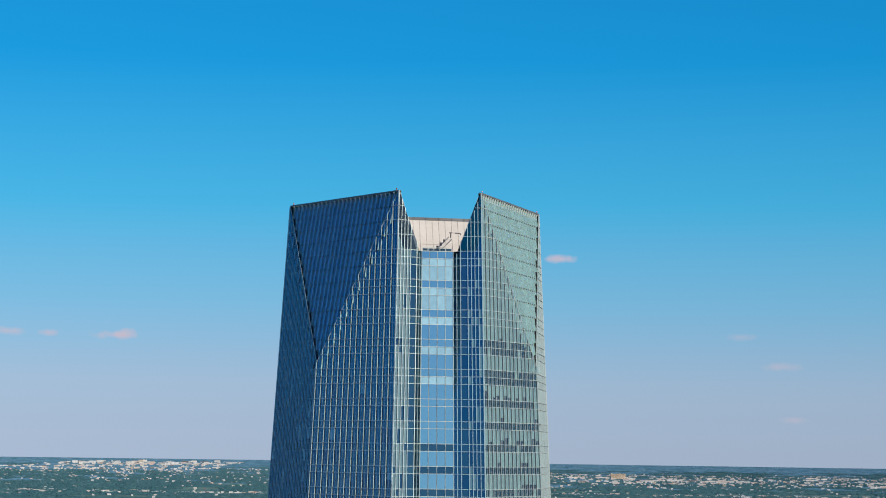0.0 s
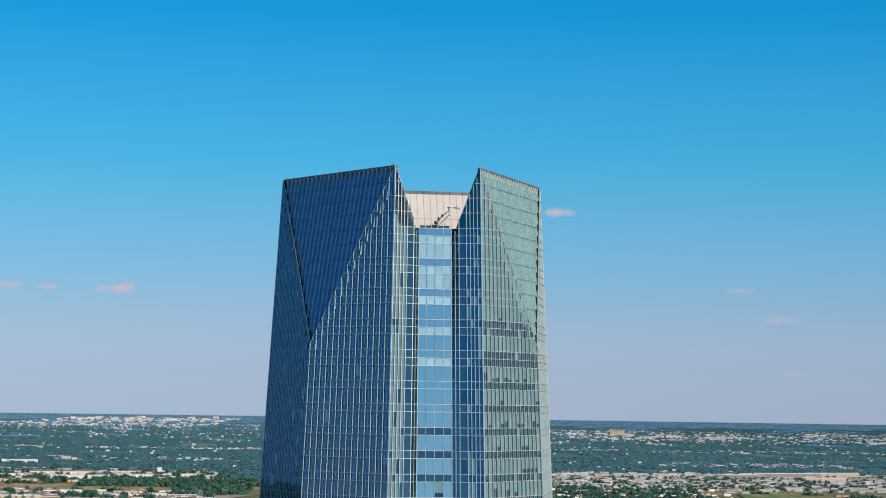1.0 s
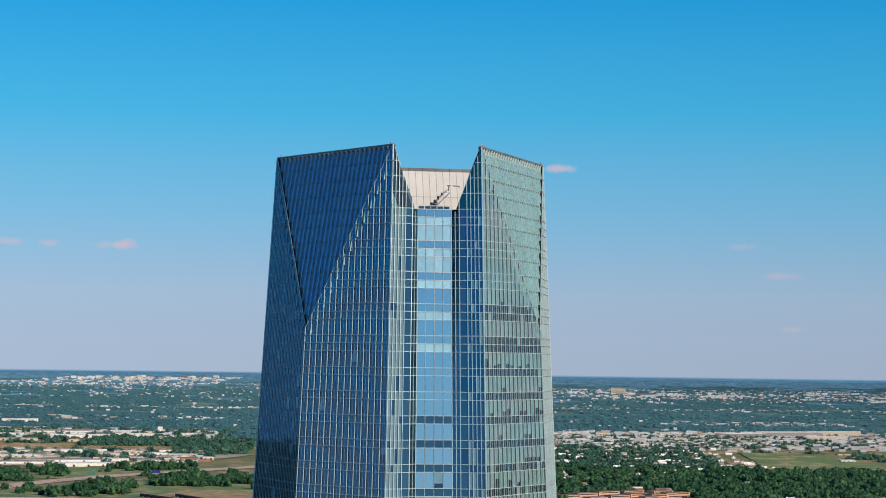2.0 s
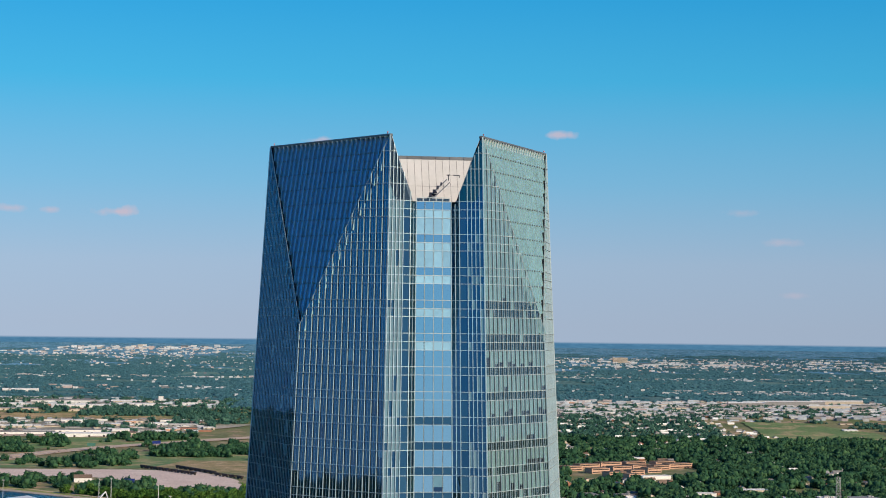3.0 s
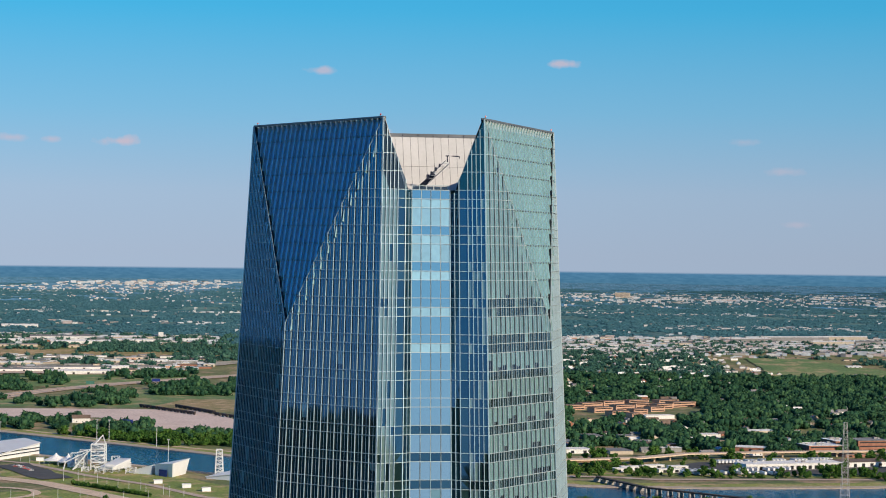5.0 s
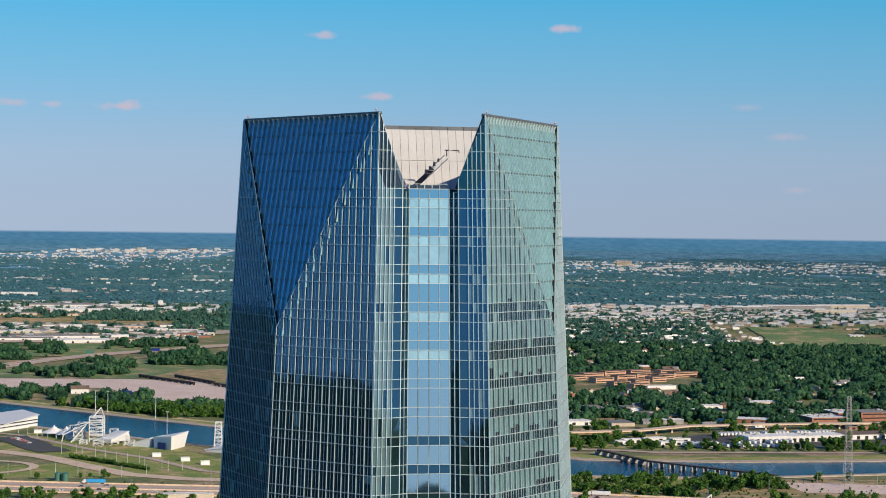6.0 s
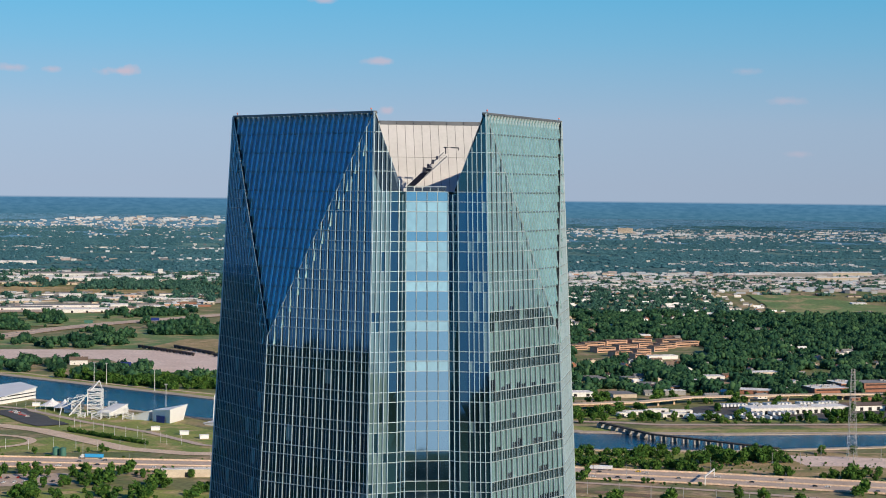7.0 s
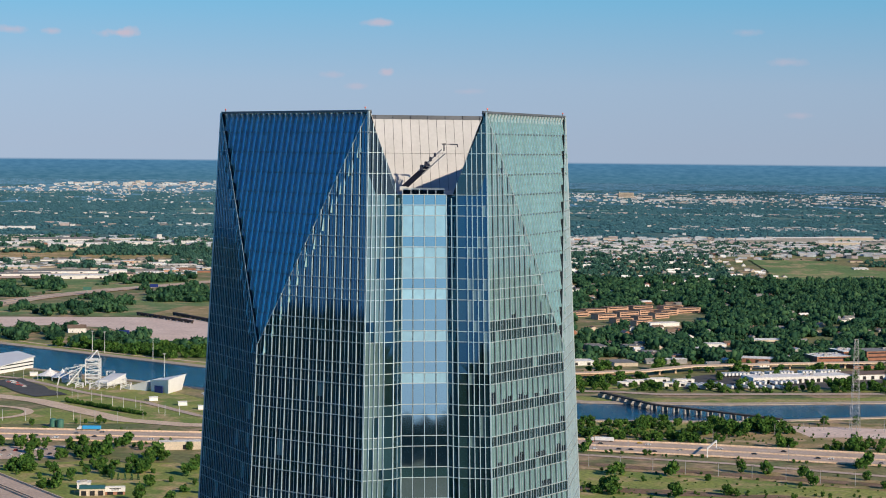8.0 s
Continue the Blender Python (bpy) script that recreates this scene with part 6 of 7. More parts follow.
def scatter_mesh(name, points, sizes, templates, mat, label, rng, depth=None):
    """Many crowns in one mesh: points (n, 3) and sizes (n, 2) as width and height."""
    vs, fs, base = [], [], 0
    pick = rng.integers(0, len(templates), len(points))
    turn = rng.uniform(0, math.tau, len(points))
    for k, (tv, tf) in enumerate(templates):
        idx = np.nonzero(pick == k)[0]
        if not len(idx):
            continue
        c, s = np.cos(turn[idx])[:, None], np.sin(turn[idx])[:, None]
        x = (tv[None, :, 0] * c - tv[None, :, 1] * s) * sizes[idx, 0:1]
        y = (tv[None, :, 0] * s + tv[None, :, 1] * c) * sizes[idx, 0:1]
        if depth is not None:
            y = y * depth[idx][:, None]
        z = tv[None, :, 2] * sizes[idx, 1:2]
        v = np.stack([x, y, z], -1) + points[idx][:, None, :]
        f = tf[None] + (np.arange(len(idx)) * len(tv))[:, None, None] + base
        vs.append(v.reshape(-1, 3))
        fs.append(f.reshape(-1, 3))
        base += len(idx) * len(tv)
    v, f = np.concatenate(vs), np.concatenate(fs)
    me = bpy.data.meshes.new(name)
    me.vertices.add(len(v))
    me.vertices.foreach_set("co", v.ravel())
    me.loops.add(len(f) * 3)
    me.loops.foreach_set("vertex_index", f.ravel().astype(np.int32))
    me.polygons.add(len(f))
    me.polygons.foreach_set("loop_start", np.arange(0, len(f) * 3, 3, dtype=np.int32))
    me.update(calc_edges=True)
    me.materials.append(mat)
    return tagged(new(name, me), label, "trees", kind="stuff")


def wave_mask(x, y, size, seed):
    """Smooth patches between 0 and 1."""
    r = np.random.default_rng(seed)
    total = np.zeros_like(x)
    for k in range(7):
        a, ph, sc = r.uniform(0, math.tau), r.uniform(0, math.tau), r.uniform(0.6, 2.2)
        total += np.sin((x * math.cos(a) + y * math.sin(a)) * sc * math.tau / size + ph)
    return 0.5 + total / 7 * 0.9


def free_of(x, y):
    """Which points lie clear of roads, river, open fields and buildings."""
    ok = np.ones(len(x), bool)
    for line, half in WAYS:
        best = np.full(len(x), 1e9)
        for (ax, ay), (bx, by) in zip(line, line[1:]):
            dx, dy = bx - ax, by - ay
            s = np.clip(((x - ax) * dx + (y - ay) * dy) / (dx * dx + dy * dy), 0, 1)
            best = np.minimum(best, np.hypot(x - ax - s * dx, y - ay - s * dy))
        ok &= best > half
    a = np.interp(x, [p[0] for p in RIVER_NEAR], [p[1] for p in RIVER_NEAR])
    b = np.interp(x, [p[0] for p in RIVER_FAR], [p[1] for p in RIVER_FAR])
    ok &= ~((y > a - 14) & (y < b + 46))
    for cx, cy, r in TAKEN:
        ok &= (x - cx) ** 2 + (y - cy) ** 2 > (r + 3) ** 2
        open_for = 80 if 2250 < cy < 3500 else 40 if 1900 < cy <= 2250 else 12 if cy >= 3500 else 0
        ok &= ~((np.abs(x - cx) < r * (1.1 if open_for > 40 else 0.9)) & (y < cy) & (y > cy - open_for))
    return ok


def in_view(x, y, margin=1.0):
    return np.abs(x - 0.0213 * (y + 350)) < (0.235 * (y + 350) + 20) * margin


def zone_points(rng, x0, x1, y0, y1, gap, cover, size, seed, tilt=0.0):
    n = int((x1 - x0) * (y1 - y0) / gap ** 2)
    x, y = rng.uniform(x0, x1, n), rng.uniform(y0, y1, n)
    keep = wave_mask(x, y, size, seed) < cover
    x, y = x[keep], y[keep]
    y = y + (x - x0) * tilt
    keep = in_view(x, y) & free_of(x, y)
    return x[keep], y[keep]


def build_town_blocks():
    """Low roofs of the town round the tower, seen only as specks in its glass."""
    rng = np.random.default_rng(61)
    vs, fs = [], []
    corners = np.array([[x, y, z] for z in (0, 1) for y in (-0.5, 0.5) for x in (-0.5, 0.5)])
    quads = np.array([[4, 5, 7, 6], [0, 1, 5, 4], [2, 6, 7, 3], [0, 4, 6, 2], [1, 3, 7, 5]])
    while len(vs) < 420:
        x, y = rng.uniform(-2200, 2200), rng.uniform(-2600, 950)
        if math.hypot(x, y) < 150 or math.hypot(x, y + 410) < 130:
            continue
        v = corners * np.array([rng.uniform(14, 46), rng.uniform(14, 60), rng.uniform(4, 11)])
        fs.append(quads + len(vs) * 8)
        vs.append(v + np.array([x, y, 0.0]))
    ob = raw("town_blocks", np.concatenate(vs), [tuple(int(i) for i in q) for q in np.concatenate(fs)], M["grey_roof"])
    tagged(ob, "low grey roofs of the town round the tower", "buildings", kind="stuff")


def build_woods():
    rng = np.random.default_rng(4)
    full = [clump_template(rng, 7, 1.0, 1.0) for _ in range(6)]
    plain = [clump_template(rng, 3, 1.0, 1.0) for _ in range(6)]
    lump = [clump_template(rng, 1, 1.0, 1.0) for _ in range(5)]
    # woods among the houses beyond the river
    zones = [(90, 900, 1990, 2480, 7.2, 0.60, 130, 1), (90, 1000, 2480, 3450, 7.6, 0.63, 150, 2), (90, 720, 3450, 4420, 9.0, 0.56, 110, 3),
             (-760, -578, 2928, 3280, 9.5, 0.38, 120, 4), (-485, -412, 3290, 3390, 9.0, 0.8, 60, 5), (-529, -500, 3300, 3350, 9, 0.8, 50, 6),
             (-582, -545, 2640, 2730, 8.5, 0.5, 60, 7), (-519, -455, 2580, 2760, 8.5, 0.36, 60, 8), (-474, -414, 2690, 2870, 9.5, 0.34, 60, 9),
             (-401, -200, 2850, 3080, 8.5, 0.55, 120, 10), (-721, -613, 3720, 3800, 9, 0.9, 80, 11), (-740, -470, 4220, 4520, 11, 0.62, 120, 15),
             (-497, -330, 3880, 4300, 11, 0.55, 120, 16), (-540, -431, 2210, 2360, 8, 0.42, 70, 18),
             (-404, -318, 2120, 2290, 8, 0.46, 80, 19), (-313, -180, 2088, 2150, 8, 0.6, 70, 20), (-1100, -100, 4300, 4700, 12, 0.34, 160, 21),
             (-900, -120, 2600, 3350, 14, 0.14, 90, 22), (-950, -380, 3400, 4060, 10, 0.28, 80, 23), (-1150, -420, 4500, 5200, 11, 0.36, 90, 24),
             (380, 1500, 4330, 5100, 9.0, 0.38, 70, 12), (700, 1100, 3450, 4300, 11, 0.30, 200, 13)]
    xs, ys = [], []
    for x0, x1, y0, y1, gap, cover, size, seed in zones:
        x, y = zone_points(rng, x0, x1, y0, y1, gap, cover, size, seed, 0.28 if seed == 12 else 0.0)
        # open ground: lots and fields stay bare
        bare = ((x > 690) & (x < 1000) & (y > 3430) & (y < 4240)) | ((x > -640) & (x < -190) & (y > 2395) & (y < 2570)) | ((x > -400) & (x < -130) & (y > 2590) & (y < 2780))
        bare |= (x > 300) & (x < 545) & (y > 1745) & (y < 1885)
        bare |= (x > 240) & (x < 455) & (y > 2440) & (y < 2780) & (y < 2520 + (x - 240) * 2.2)
        xs.append(x[~bare])
        ys.append(y[~bare])
    x, y = np.concatenate(xs), np.concatenate(ys)
    at = np.array([[*settled(a, b)[0], settled(a, b)[1]] for a, b in zip(x, y)])
    size = rng.choice([0.6, 0.85, 1.1, 1.4], len(x)) * rng.uniform(0.85, 1.15, len(x))
    size = size * np.where((x > 0) & (y > 3450), 0.8, 1.0)
    dims = np.stack([size * 9.4 * at[:, 3], size * rng.uniform(7.5, 11, len(x)) * at[:, 3]], -1)
    near = y < 3450
    scatter_mesh("woods", at[near, :3] - [0, 0, 0.6], dims[near], full, M["leaves"], "dense green broadleaf trees among houses", rng)
    scatter_mesh("woods", at[~near, :3] - [0, 0, 1.2], dims[~near], plain, M["hazed_mid_leaves"], "green trees between sheds and far streets", rng)
    # the far plain
    x, y = rng.uniform(-3400, 3900, 125000), 4700 + 10800 * rng.uniform(0, 1, 125000) ** 1.25
    keep = in_view(x, y) & (wave_mask(x, y, 900, 31) < 0.74 - np.clip((y - 9000) / 16000, 0, 0.4)) & ~((x > 350) & (y < 5350 + 0.1 * x)) & ~((x < -450) & (y < 5100) & (y > 4620))
    keep &= ~((x > -2800) & (x < -1250) & (y > 12500)) & ~((x > 950) & (x < 2300) & (y > 10500) & (y < 12200) & (rng.uniform(0, 1, len(x)) < 0.6))
    x, y = x[keep], y[keep]
    at = np.array([[*settled(a, b)[0], settled(a, b)[1]] for a, b in zip(x, y)])
    s = rng.uniform(0.6, 1.3, len(x)) * at[:, 3]
    scatter_mesh("far_woods", at[:, :3] - [0, 0, 1.5], np.stack([s * 17, s * 8.5], -1), plain, M["hazed_far_leaves"], "far woods on the plain, haze blue put into their green", rng,
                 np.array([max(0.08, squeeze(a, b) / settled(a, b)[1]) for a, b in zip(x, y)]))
    # behind the camera and beside the tower, mirrored in the glass
    r, a = np.sqrt(rng.uniform(0.02, 1, 9000)) * 2800, rng.uniform(0, math.tau, 9000)
    x, y = r * np.sin(a), -300 + r * np.cos(a)
    keep = (~in_view(x, y, 1.3) | (y < 0)) & (np.hypot(x, y) > 160) & free_of(x, y) & (wave_mask(x, y, 500, 44) < 0.62)
    x, y = x[keep], y[keep]
    at = np.array([[*settled(a_, b_)[0], settled(a_, b_)[1]] for a_, b_ in zip(x, y)])
    s = rng.uniform(0.7, 1.4, len(x))
    scatter_mesh("woods", at[:, :3] - [0, 0, 0.8], np.stack([s * 17, s * 11], -1), plain, M["leaves"], "green town trees round the tower", rng)


def build_far_town():
    """Pale buildings too far to tell apart, in belts on the plain."""
    rng = np.random.default_rng(9)
    # bluish pale, distance haze put into the wall colour
    M["hazed_pale"] = surface("hazed_pale_wall", (0.42, 0.46, 0.50), (0.52, 0.55, 0.58), 20.0, 0.9, bump=0.0, spread=0.3)
    M["far_cream"] = surface("far_cream_wall", (0.47, 0.46, 0.45), (0.55, 0.54, 0.52), 20.0, 0.9, bump=0.0, spread=0.25)
    M["far_rose"] = surface("far_rose_wall", (0.43, 0.35, 0.34), (0.49, 0.41, 0.39), 20.0, 0.9, bump=0.0, spread=0.2)
    M["far_tan"] = surface("far_tan_wall", (0.31, 0.28, 0.25), (0.38, 0.35, 0.31), 20.0, 0.9, bump=0.0, spread=0.3)
    M["far_dark"] = surface("far_grey_roof", (0.12, 0.13, 0.15), (0.19, 0.20, 0.21), 20.0, 0.9, bump=0.0, spread=0.3)
    # span east, span north, count, widths, heights: shops of the near belts, scattered houses, then the far towns
    belts = [(380, 1700, 4350, 5500, 700, 8, 30, 4.5, 8.0), (-1050, -380, 3460, 4100, 150, 6, 20, 3.0, 5.0), (-1250, -420, 4600, 5250, 200, 8, 34, 4.5, 7.5),
             (420, 900, 4250, 4700, 110, 7, 20, 3.0, 5.0), (880, 1500, 6100, 6450, 110, 8, 34, 3.5, 6.5), (-1700, -500, 6050, 6350, 60, 8, 34, 4, 7),
             (-2900, 3200, 5300, 9000, 420, 6, 15, 5.0, 7.5), (-3200, 4000, 9000, 13900, 1200, 7, 18, 5, 9), (-1500, -300, 7350, 7650, 90, 8, 36, 4, 7),
             (600, 2400, 7800, 8100, 90, 8, 40, 4, 7), (-3000, -1300, 11700, 12600, 150, 7, 22, 3, 6), (974, 3300, 9900, 13000, 420, 9, 40, 6, 11),
             (-2750, -1300, 12600, 17400, 260, 9, 34, 6, 11), (-2700, -1350, 15000, 17200, 150, 12, 46, 8, 15), (-2600, -1500, 15300, 16900, 12, 40, 62, 18, 27), (1350, 2000, 11000, 11150, 20, 30, 70, 8, 12)]
    mats = [("hazed_pale", 0.48), ("far_cream", 0.24), ("far_rose", 0.10), ("far_tan", 0.10), ("far_dark", 0.08)]
    boxes = {m: ([], []) for m, _ in mats}
    corners = np.array([[x, y, z] for z in (0, 1) for y in (-0.5, 0.5) for x in (-0.5, 0.5)])
    quads = np.array([[4, 5, 7, 6], [0, 1, 5, 4], [2, 6, 7, 3], [0, 4, 6, 2], [1, 3, 7, 5]])
    for x0, x1, y0, y1, count, w0, w1, h0, h1 in belts:
        for _ in range(count):
            x, y = rng.uniform(x0, x1), rng.uniform(y0, y1)
            if not in_view(np.array([x]), np.array([y]))[0]:
                continue
            p, s = settled(x, y)
            m = mats[int(rng.choice(len(mats), p=[q for _, q in mats]))][0]
            _, run, rise = slope_at(x, y)
            v = corners * np.array([rng.uniform(w0, w1) * s, rng.uniform(w0, w1) * 1.1 * run, rng.uniform(h0, h1) * s + 0.3])
            v[:, 2] += v[:, 1] * rise / run
            a = math.atan2(-x, y + 410)
            v = np.stack([v[:, 0] * math.cos(a) - v[:, 1] * math.sin(a), v[:, 0] * math.sin(a) + v[:, 1] * math.cos(a), v[:, 2]], -1) + np.array(p) - [0, 0, 0.6]
            vs, fs = boxes[m]
            fs.append(quads + len(vs) * 8)
            vs.append(v)
    for m, (vs, fs) in boxes.items():
        ob = raw("far_buildings", np.concatenate(vs), [tuple(int(i) for i in q) for q in np.concatenate(fs)], M[m])
        tagged(ob, "pale far-off buildings scattered over the plain", "buildings", kind="stuff")


def leafy_tree(variant):
    """A tree with a tapered trunk, limbs and a crown of many small leaf clumps with gaps."""
    rng = random.Random(100 + variant)
    high, wide = rng.uniform(9, 13), rng.uniform(8, 12)
    top = empty("tree", "green broadleaf tree with an uneven crown", "tree", "single trees")
    bm = bmesh.new()
    bmesh.ops.create_cone(bm, cap_ends=True, segments=7, radius1=0.42, radius2=0.2, depth=high * 0.5, matrix=Matrix.Translation((0, 0, high * 0.25)))
    for _ in range(5):
        a = rng.uniform(0, math.tau)
        bar(bm, (0, 0, high * rng.uniform(0.25, 0.42)), (wide * 0.3 * math.cos(a), wide * 0.3 * math.sin(a), high * rng.uniform(0.55, 0.75)), 0.2, 0.2, (0, 0.2, 1))
    part("trunk", bm, M["bark"], top)
    verts, faces = [], []
    lobes = []
    for _ in range(15):                       # lobes fill a rounded crown, widest below its middle
        s = rng.uniform(-0.9, 1.0)
        r = math.sqrt(max(0.0, 1 - s * s)) * rng.uniform(0.45, 1.0) * 0.33 * wide
        lobes.append((rng.uniform(0, math.tau), r, (0.44 + 0.36 * s) * high, rng.uniform(0.14, 0.22) * wide))
    for a, r, z, size in lobes:
        for _ in range(40):
            d = Vector((rng.gauss(0, 1), rng.gauss(0, 1), rng.gauss(0, 0.9))).normalized() * size * rng.uniform(0.7, 1.08)
            c = Vector((r * math.cos(a), r * math.sin(a), z)) + d
            if c.z < high * 0.02:
                continue
            u = Vector((rng.gauss(0, 1), rng.gauss(0, 1), rng.gauss(0, 0.6))).normalized()
            w = (d.normalized() + Vector((rng.gauss(0, 0.4), rng.gauss(0, 0.4), rng.gauss(0, 0.4)))).cross(u).normalized()
            s = rng.uniform(0.35, 0.7)
            k = len(verts)
            verts += [c + u * s, c + w * s, c - u * s * 0.9, c - w * s]
            faces.append((k, k + 1, k + 2, k + 3))
    # inner mass, so that the crown is not hollow
    for a, r, z, size in lobes:
        k = len(verts)
        for v in ICO_V:
            verts.append(Vector(v) * size * rng.uniform(0.62, 0.85) + Vector((r * math.cos(a), r * math.sin(a), z)))
        faces += [tuple(int(i) + k for i in f) for f in ICO_F]
    raw("crown", verts, faces, M["park_leaves"], top)
    return top


def build_park_trees():
    """Bushy trees of the near park and the river banks, too many to pick apart."""
    rng = np.random.default_rng(23)
    kinds = []
    for _ in range(5):
        vs, fs, base = [], [], 0
        for _ in range(8):
            a, r, z, size = rng.uniform(0, math.tau), rng.uniform(0.05, 0.3), rng.uniform(0.25, 0.8), rng.uniform(0.14, 0.24)
            mid = np.array([r * math.cos(a), r * math.sin(a), z])
            vs.append(ICO_V * size * rng.uniform(0.6, 0.9, (len(ICO_V), 1)) + mid)
            fs.append(ICO_F + base)
            base += len(ICO_V)
            for _ in range(30):
                d = rng.normal(0, 1, 3)
                d /= np.linalg.norm(d)
                c = mid + d * size * rng.uniform(0.75, 1.15)
                c[2] = max(c[2], 0.03)
                u, w = rng.normal(0, 0.05, 3), rng.normal(0, 0.05, 3)
                vs.append(np.array([c + u, c + w, c - u, c - w]))
                fs.append(np.array([[0, 1, 2], [0, 2, 3]]) + base)
                base += 4
        kinds.append((np.concatenate(vs), np.concatenate(fs)))
    xs, ys = [], []
    for x0, x1, y0, y1, gap, cover, size, seed in ((-430, -70, 1050, 1325, 9.5, 0.27, 60, 51), (135, 640, 1735, 1985, 10, 0.36, 60, 52), (135, 420, 1402, 1484, 10, 0.36, 50, 53),
                                                  (-620, -120, 2000, 2150, 7.5, 0.60, 110, 54), (130, 560, 1080, 1235, 12, 0.2, 60, 55), (120, 560, 1300, 1345, 10, 0.2, 50, 56)):
        x, y = zone_points(rng, x0, x1, y0, y1, gap, cover, size, seed)
        bare = ((x > -350) & (x < -262) & (y > 1236) & (y < 1328)) | ((x > -243) & (x < -185) & (y > 1030) & (y < 1100)) | ((x > -222) & (x < -186) & (y > 1110) & (y < 1162)) | ((x > 300) & (x < 545) & (y > 1745) & (y < 1885)) | ((x > 350) & (x < 480) & (y > 1388) & (y < 1470))
        xs.append(x[~bare])
        ys.append(y[~bare])
    x, y = np.concatenate(xs), np.concatenate(ys)
    s = rng.choice([0.5, 0.8, 1.1, 1.35], len(x)) * rng.uniform(0.8, 1.15, len(x))
    # tree masses on the river's near bank, at the depot and below the overpass: middle, spread, count, size
    for cx, cy, wx, wy, count, big in ((180, 1398, 26, 10, 30, 0.9), (240, 1372, 26, 10, 34, 1.0), (312, 1428, 24, 12, 34, 1.1), (362, 1324, 9, 5, 12, 0.8), (400, 1718, 75, 10, 42, 0.8),
                                       (500, 1742, 30, 9, 26, 1.2), (215, 1775, 22, 12, 36, 0.9), (265, 1762, 24, 14, 34, 0.8), (150, 1118, 14, 7, 12, 0.6), (395, 1130, 20, 8, 16, 0.7)):
        x = np.concatenate([x, rng.normal(cx, wx, count)])
        y = np.concatenate([y, rng.normal(cy, wy, count)])
        s = np.concatenate([s, big * rng.uniform(0.55, 1.2, count)])
    # a clipped hedge in the river park, and scrub along the highway's edges and in the fields
    step = np.linspace(0, 1, 70)
    x, y, s = np.concatenate([x, -322 + 88 * step]), np.concatenate([y, 1606 - 94 * step + rng.uniform(-1.5, 1.5, 70)]), np.concatenate([s, rng.uniform(0.42, 0.58, 70)])
    hx = rng.uniform(-420, 520, 150)
    side = rng.choice([-1.0, 1.0, -1.0], 150) * rng.uniform(36, 42, 150)
    x, y, s = np.concatenate([x, hx]), np.concatenate([y, np.interp(hx, [p[0] for p in HIGHWAY], [p[1] for p in HIGHWAY]) + side]), np.concatenate([s, rng.uniform(0.14, 0.42, 150)])
    fx = rng.uniform(120, 470, 230)
    x, y, s = np.concatenate([x, fx]), np.concatenate([y, rng.uniform(1075, 1215, 230) - (fx - 120) * 0.1]), np.concatenate([s, rng.uniform(0.08, 0.34, 230)])
    fx = rng.uniform(250, 520, 160)
    x, y, s = np.concatenate([x, fx]), np.concatenate([y, rng.uniform(1350, 1478, 160)]), np.concatenate([s, rng.uniform(0.08, 0.3, 160)])
    keep = free_of(x, y)
    x, y, s = x[keep], y[keep], s[keep]
    scatter_mesh("park_trees", np.stack([x, y, np.full(len(x), -0.4)], -1), np.stack([s * 10.5, s * rng.uniform(8, 11, len(x))], -1), kinds, M["park_leaves"], "bright green bushy trees of park and river banks", rng)


def build_cypresses():
    """A short row of clipped dark cypresses on the park's lawn."""
    rng = random.Random(41)
    first = None
    for i in range(5):
        x, y = -214 + 5 * i, 1153 + rng.uniform(-1, 1)
        if first:
            copy_thing(first, pose(x, y, 0, 0, 0, rng.uniform(0, 360)))
            continue
        first = empty("cypress", "slim dark green cypress on a lawn", "tree", "row of cypresses", (x, y, 0))
        bm = bmesh.new()
        bmesh.ops.create_cone(bm, cap_ends=True, segments=6, radius1=0.16, radius2=0.1, depth=1.0, matrix=Matrix.Translation((0, 0, 0.5)))
        part("trunk", bm, M["bark"], first)
        verts, faces = [], []
        for k in range(90):
            z = rng.uniform(0.5, 5.4)
            r = 0.95 * (1 - (z / 5.8) ** 1.6)
            a = rng.uniform(0, math.tau)
            c = Vector((r * math.cos(a), r * math.sin(a), z))
            size = rng.uniform(0.18, 0.34)
            base = len(verts)
            verts += [c + Vector(v) * size * rng.uniform(0.7, 1.2) for v in ICO_V]
            faces += [tuple(int(q) + base for q in f) for f in ICO_F]
        raw("crown", verts, faces, M["leaves"], first)


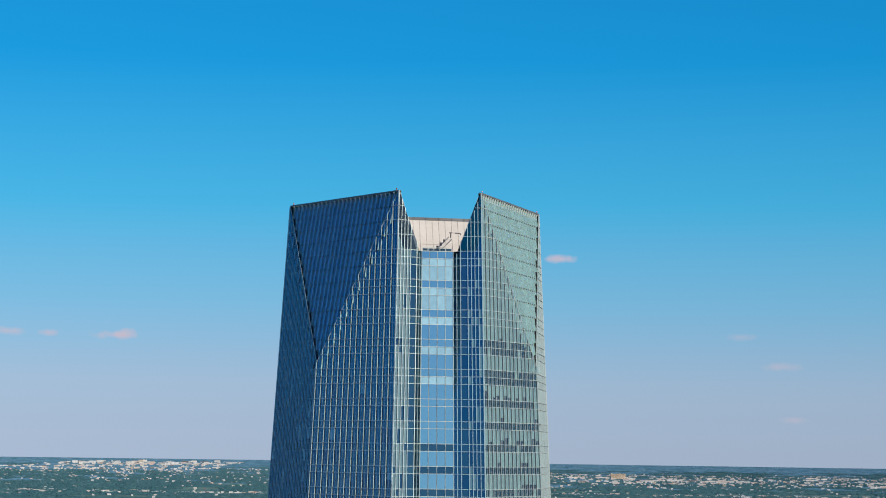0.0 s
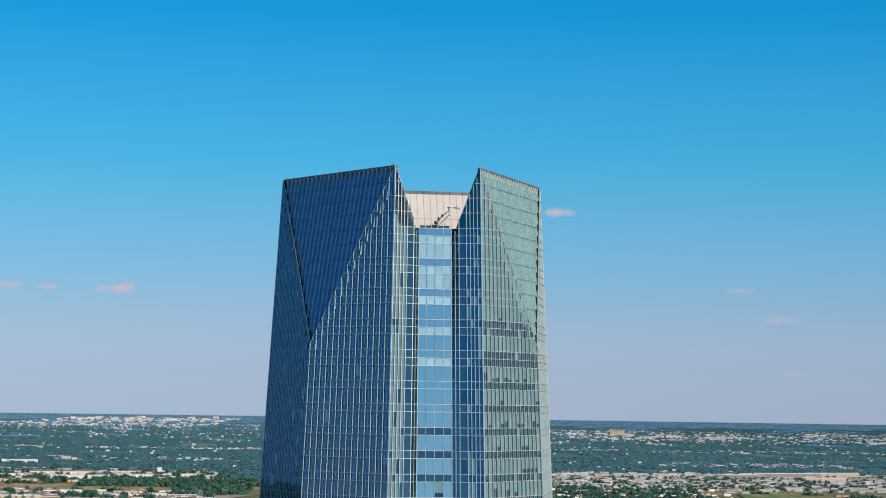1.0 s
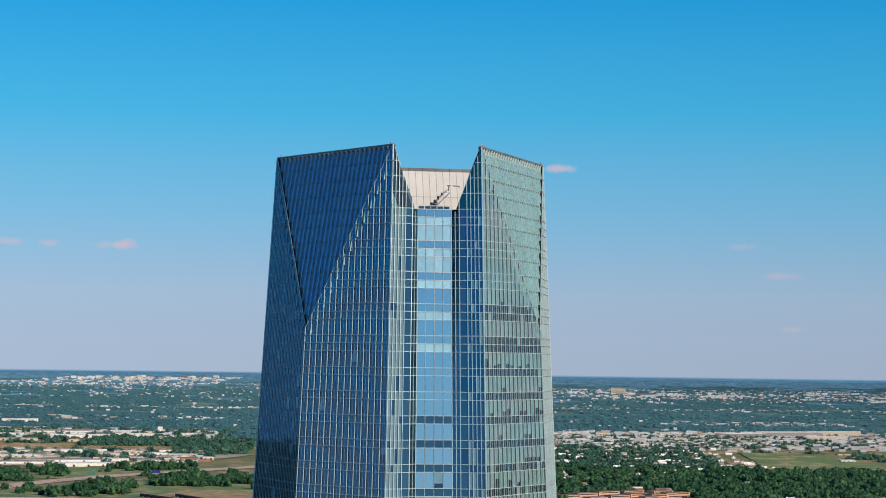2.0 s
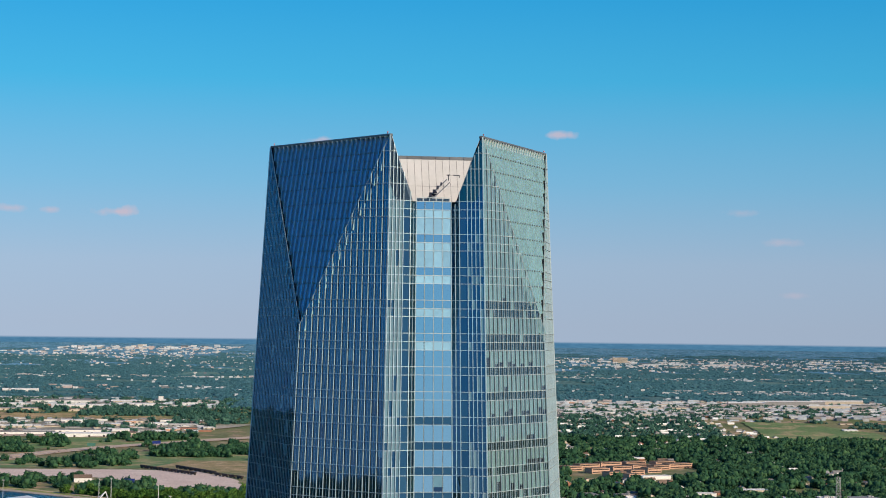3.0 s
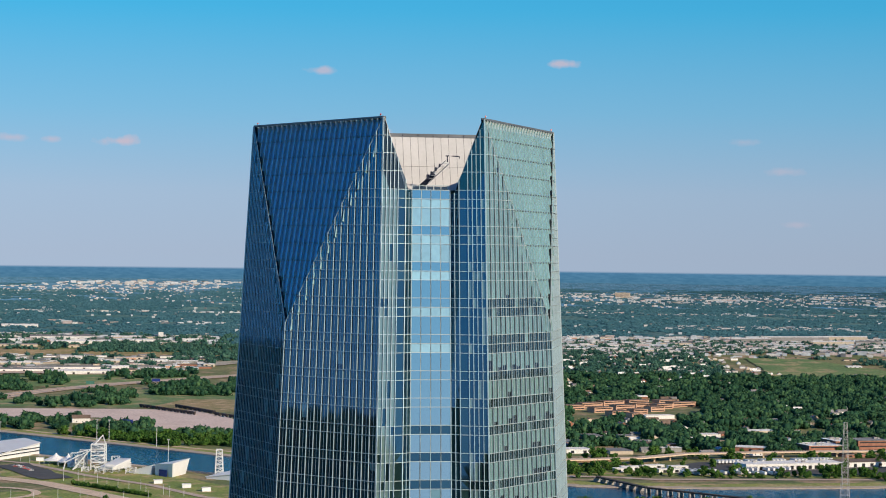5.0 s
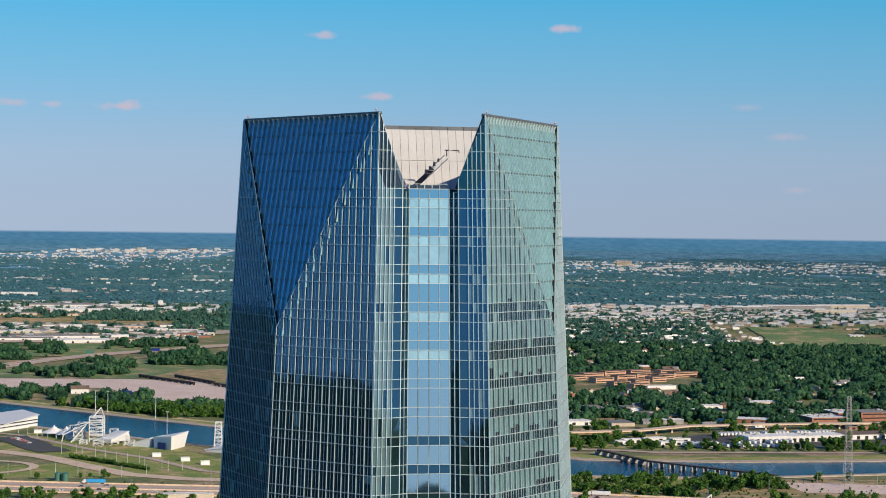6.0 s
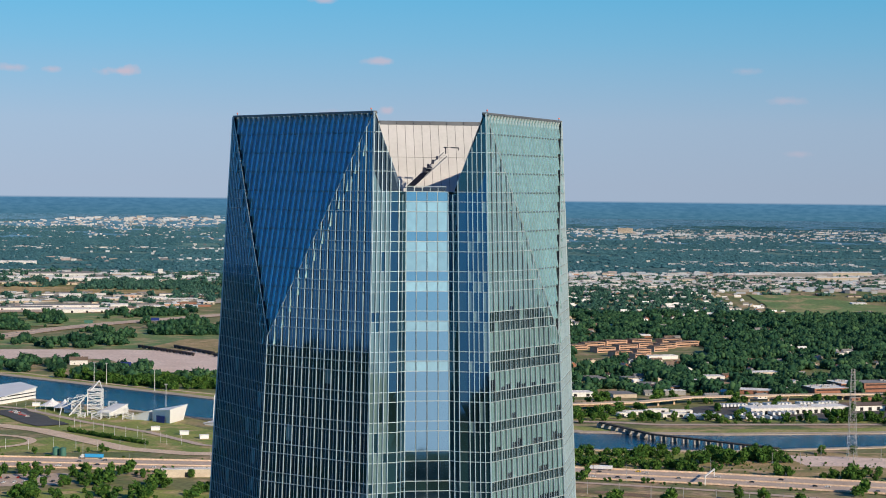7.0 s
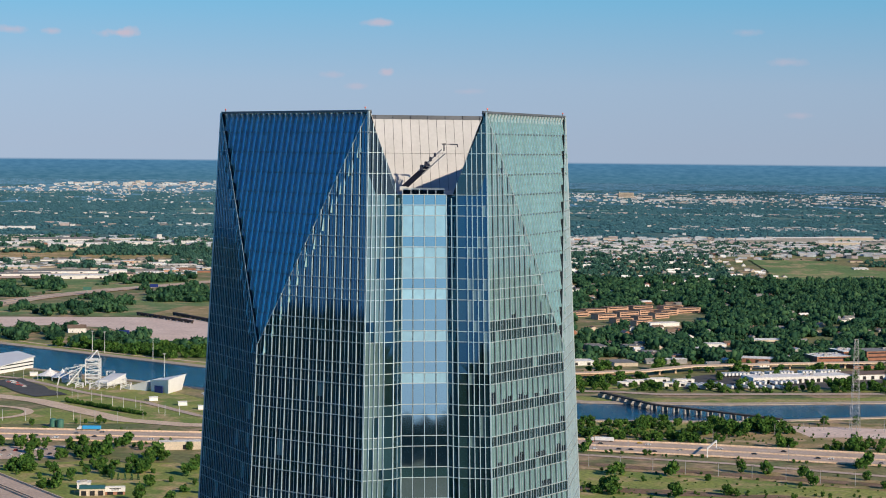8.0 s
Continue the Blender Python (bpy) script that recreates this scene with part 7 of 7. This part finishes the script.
def build_single_trees():
    rng = random.Random(77)
    models = [leafy_tree(i) for i in range(5)]
    used = set()

    def put(x, y, size):
        i = rng.randrange(5)
        m = pose(x, y, -0.1, 0, 0, rng.uniform(0, 360))
        ob = models[i]
        if i in used:
            ob = copy_thing(models[i], m)
        else:
            ob.matrix_basis = m
            used.add(i)
        ob.scale = (size * rng.uniform(0.9, 1.15), size * rng.uniform(0.9, 1.15), size)

    spots = [(x0, x1, y0, y1, c, s0, s1) for x0, x1, y0, y1, c, s0, s1 in (
        (125, 470, 1075, 1180, 10, 0.3, 0.6), (135, 330, 1405, 1475, 44, 0.6, 1.15), (150, 600, 1280, 1300, 6, 0.3, 0.5), (-420, -120, 1300, 1335, 22, 0.6, 1.0),
        (-400, -130, 1440, 1470, 8, 0.4, 0.8), (160, 560, 1700, 1745, 26, 0.6, 1.0), (-600, -150, 2010, 2060, 12, 0.6, 1.0), (-420, -90, 1085, 1320, 70, 0.5, 1.1), (130, 640, 1745, 1990, 42, 0.6, 1.1), (-400, -120, 1020, 1090, 12, 0.9, 1.4), (360, 560, 1280, 1420, 14, 0.6, 1.0))]
    for x0, x1, y0, y1, count, s0, s1 in spots:
        made = 0
        for _ in range(count * 5):
            if made >= count:
                break
            x, y = rng.uniform(x0, x1), rng.uniform(y0, y1)
            if clear_of_roads(x, y, 3) and not (abs(x - 410) < 40 and 1380 < y < 1470) and not (-243 < x < -185 and y < 1162):
                put(x, y, rng.uniform(s0, s1))
                made += 1
    for x, y, size in ((266, 1202, 1.0), (285, 1198, 1.05), (235, 1166, 0.62), (158, 1206, 0.35), (323, 1347, 0.6), (331, 1338, 0.6), (400, 1333, 0.7), (350, 1421, 0.5), (202, 1291, 0.5), (206, 1290, 0.45)):
        put(x, y, size)


build_single_trees()
build_cypresses()
build_park_trees()
build_woods()
build_town_blocks()
building("office_slab", "broad cream office block far off on the plain", "office block", 1335, 11650, 88, 30, 34, -6.3, "cream_wall", "white_wall", windows=5)
build_far_town()
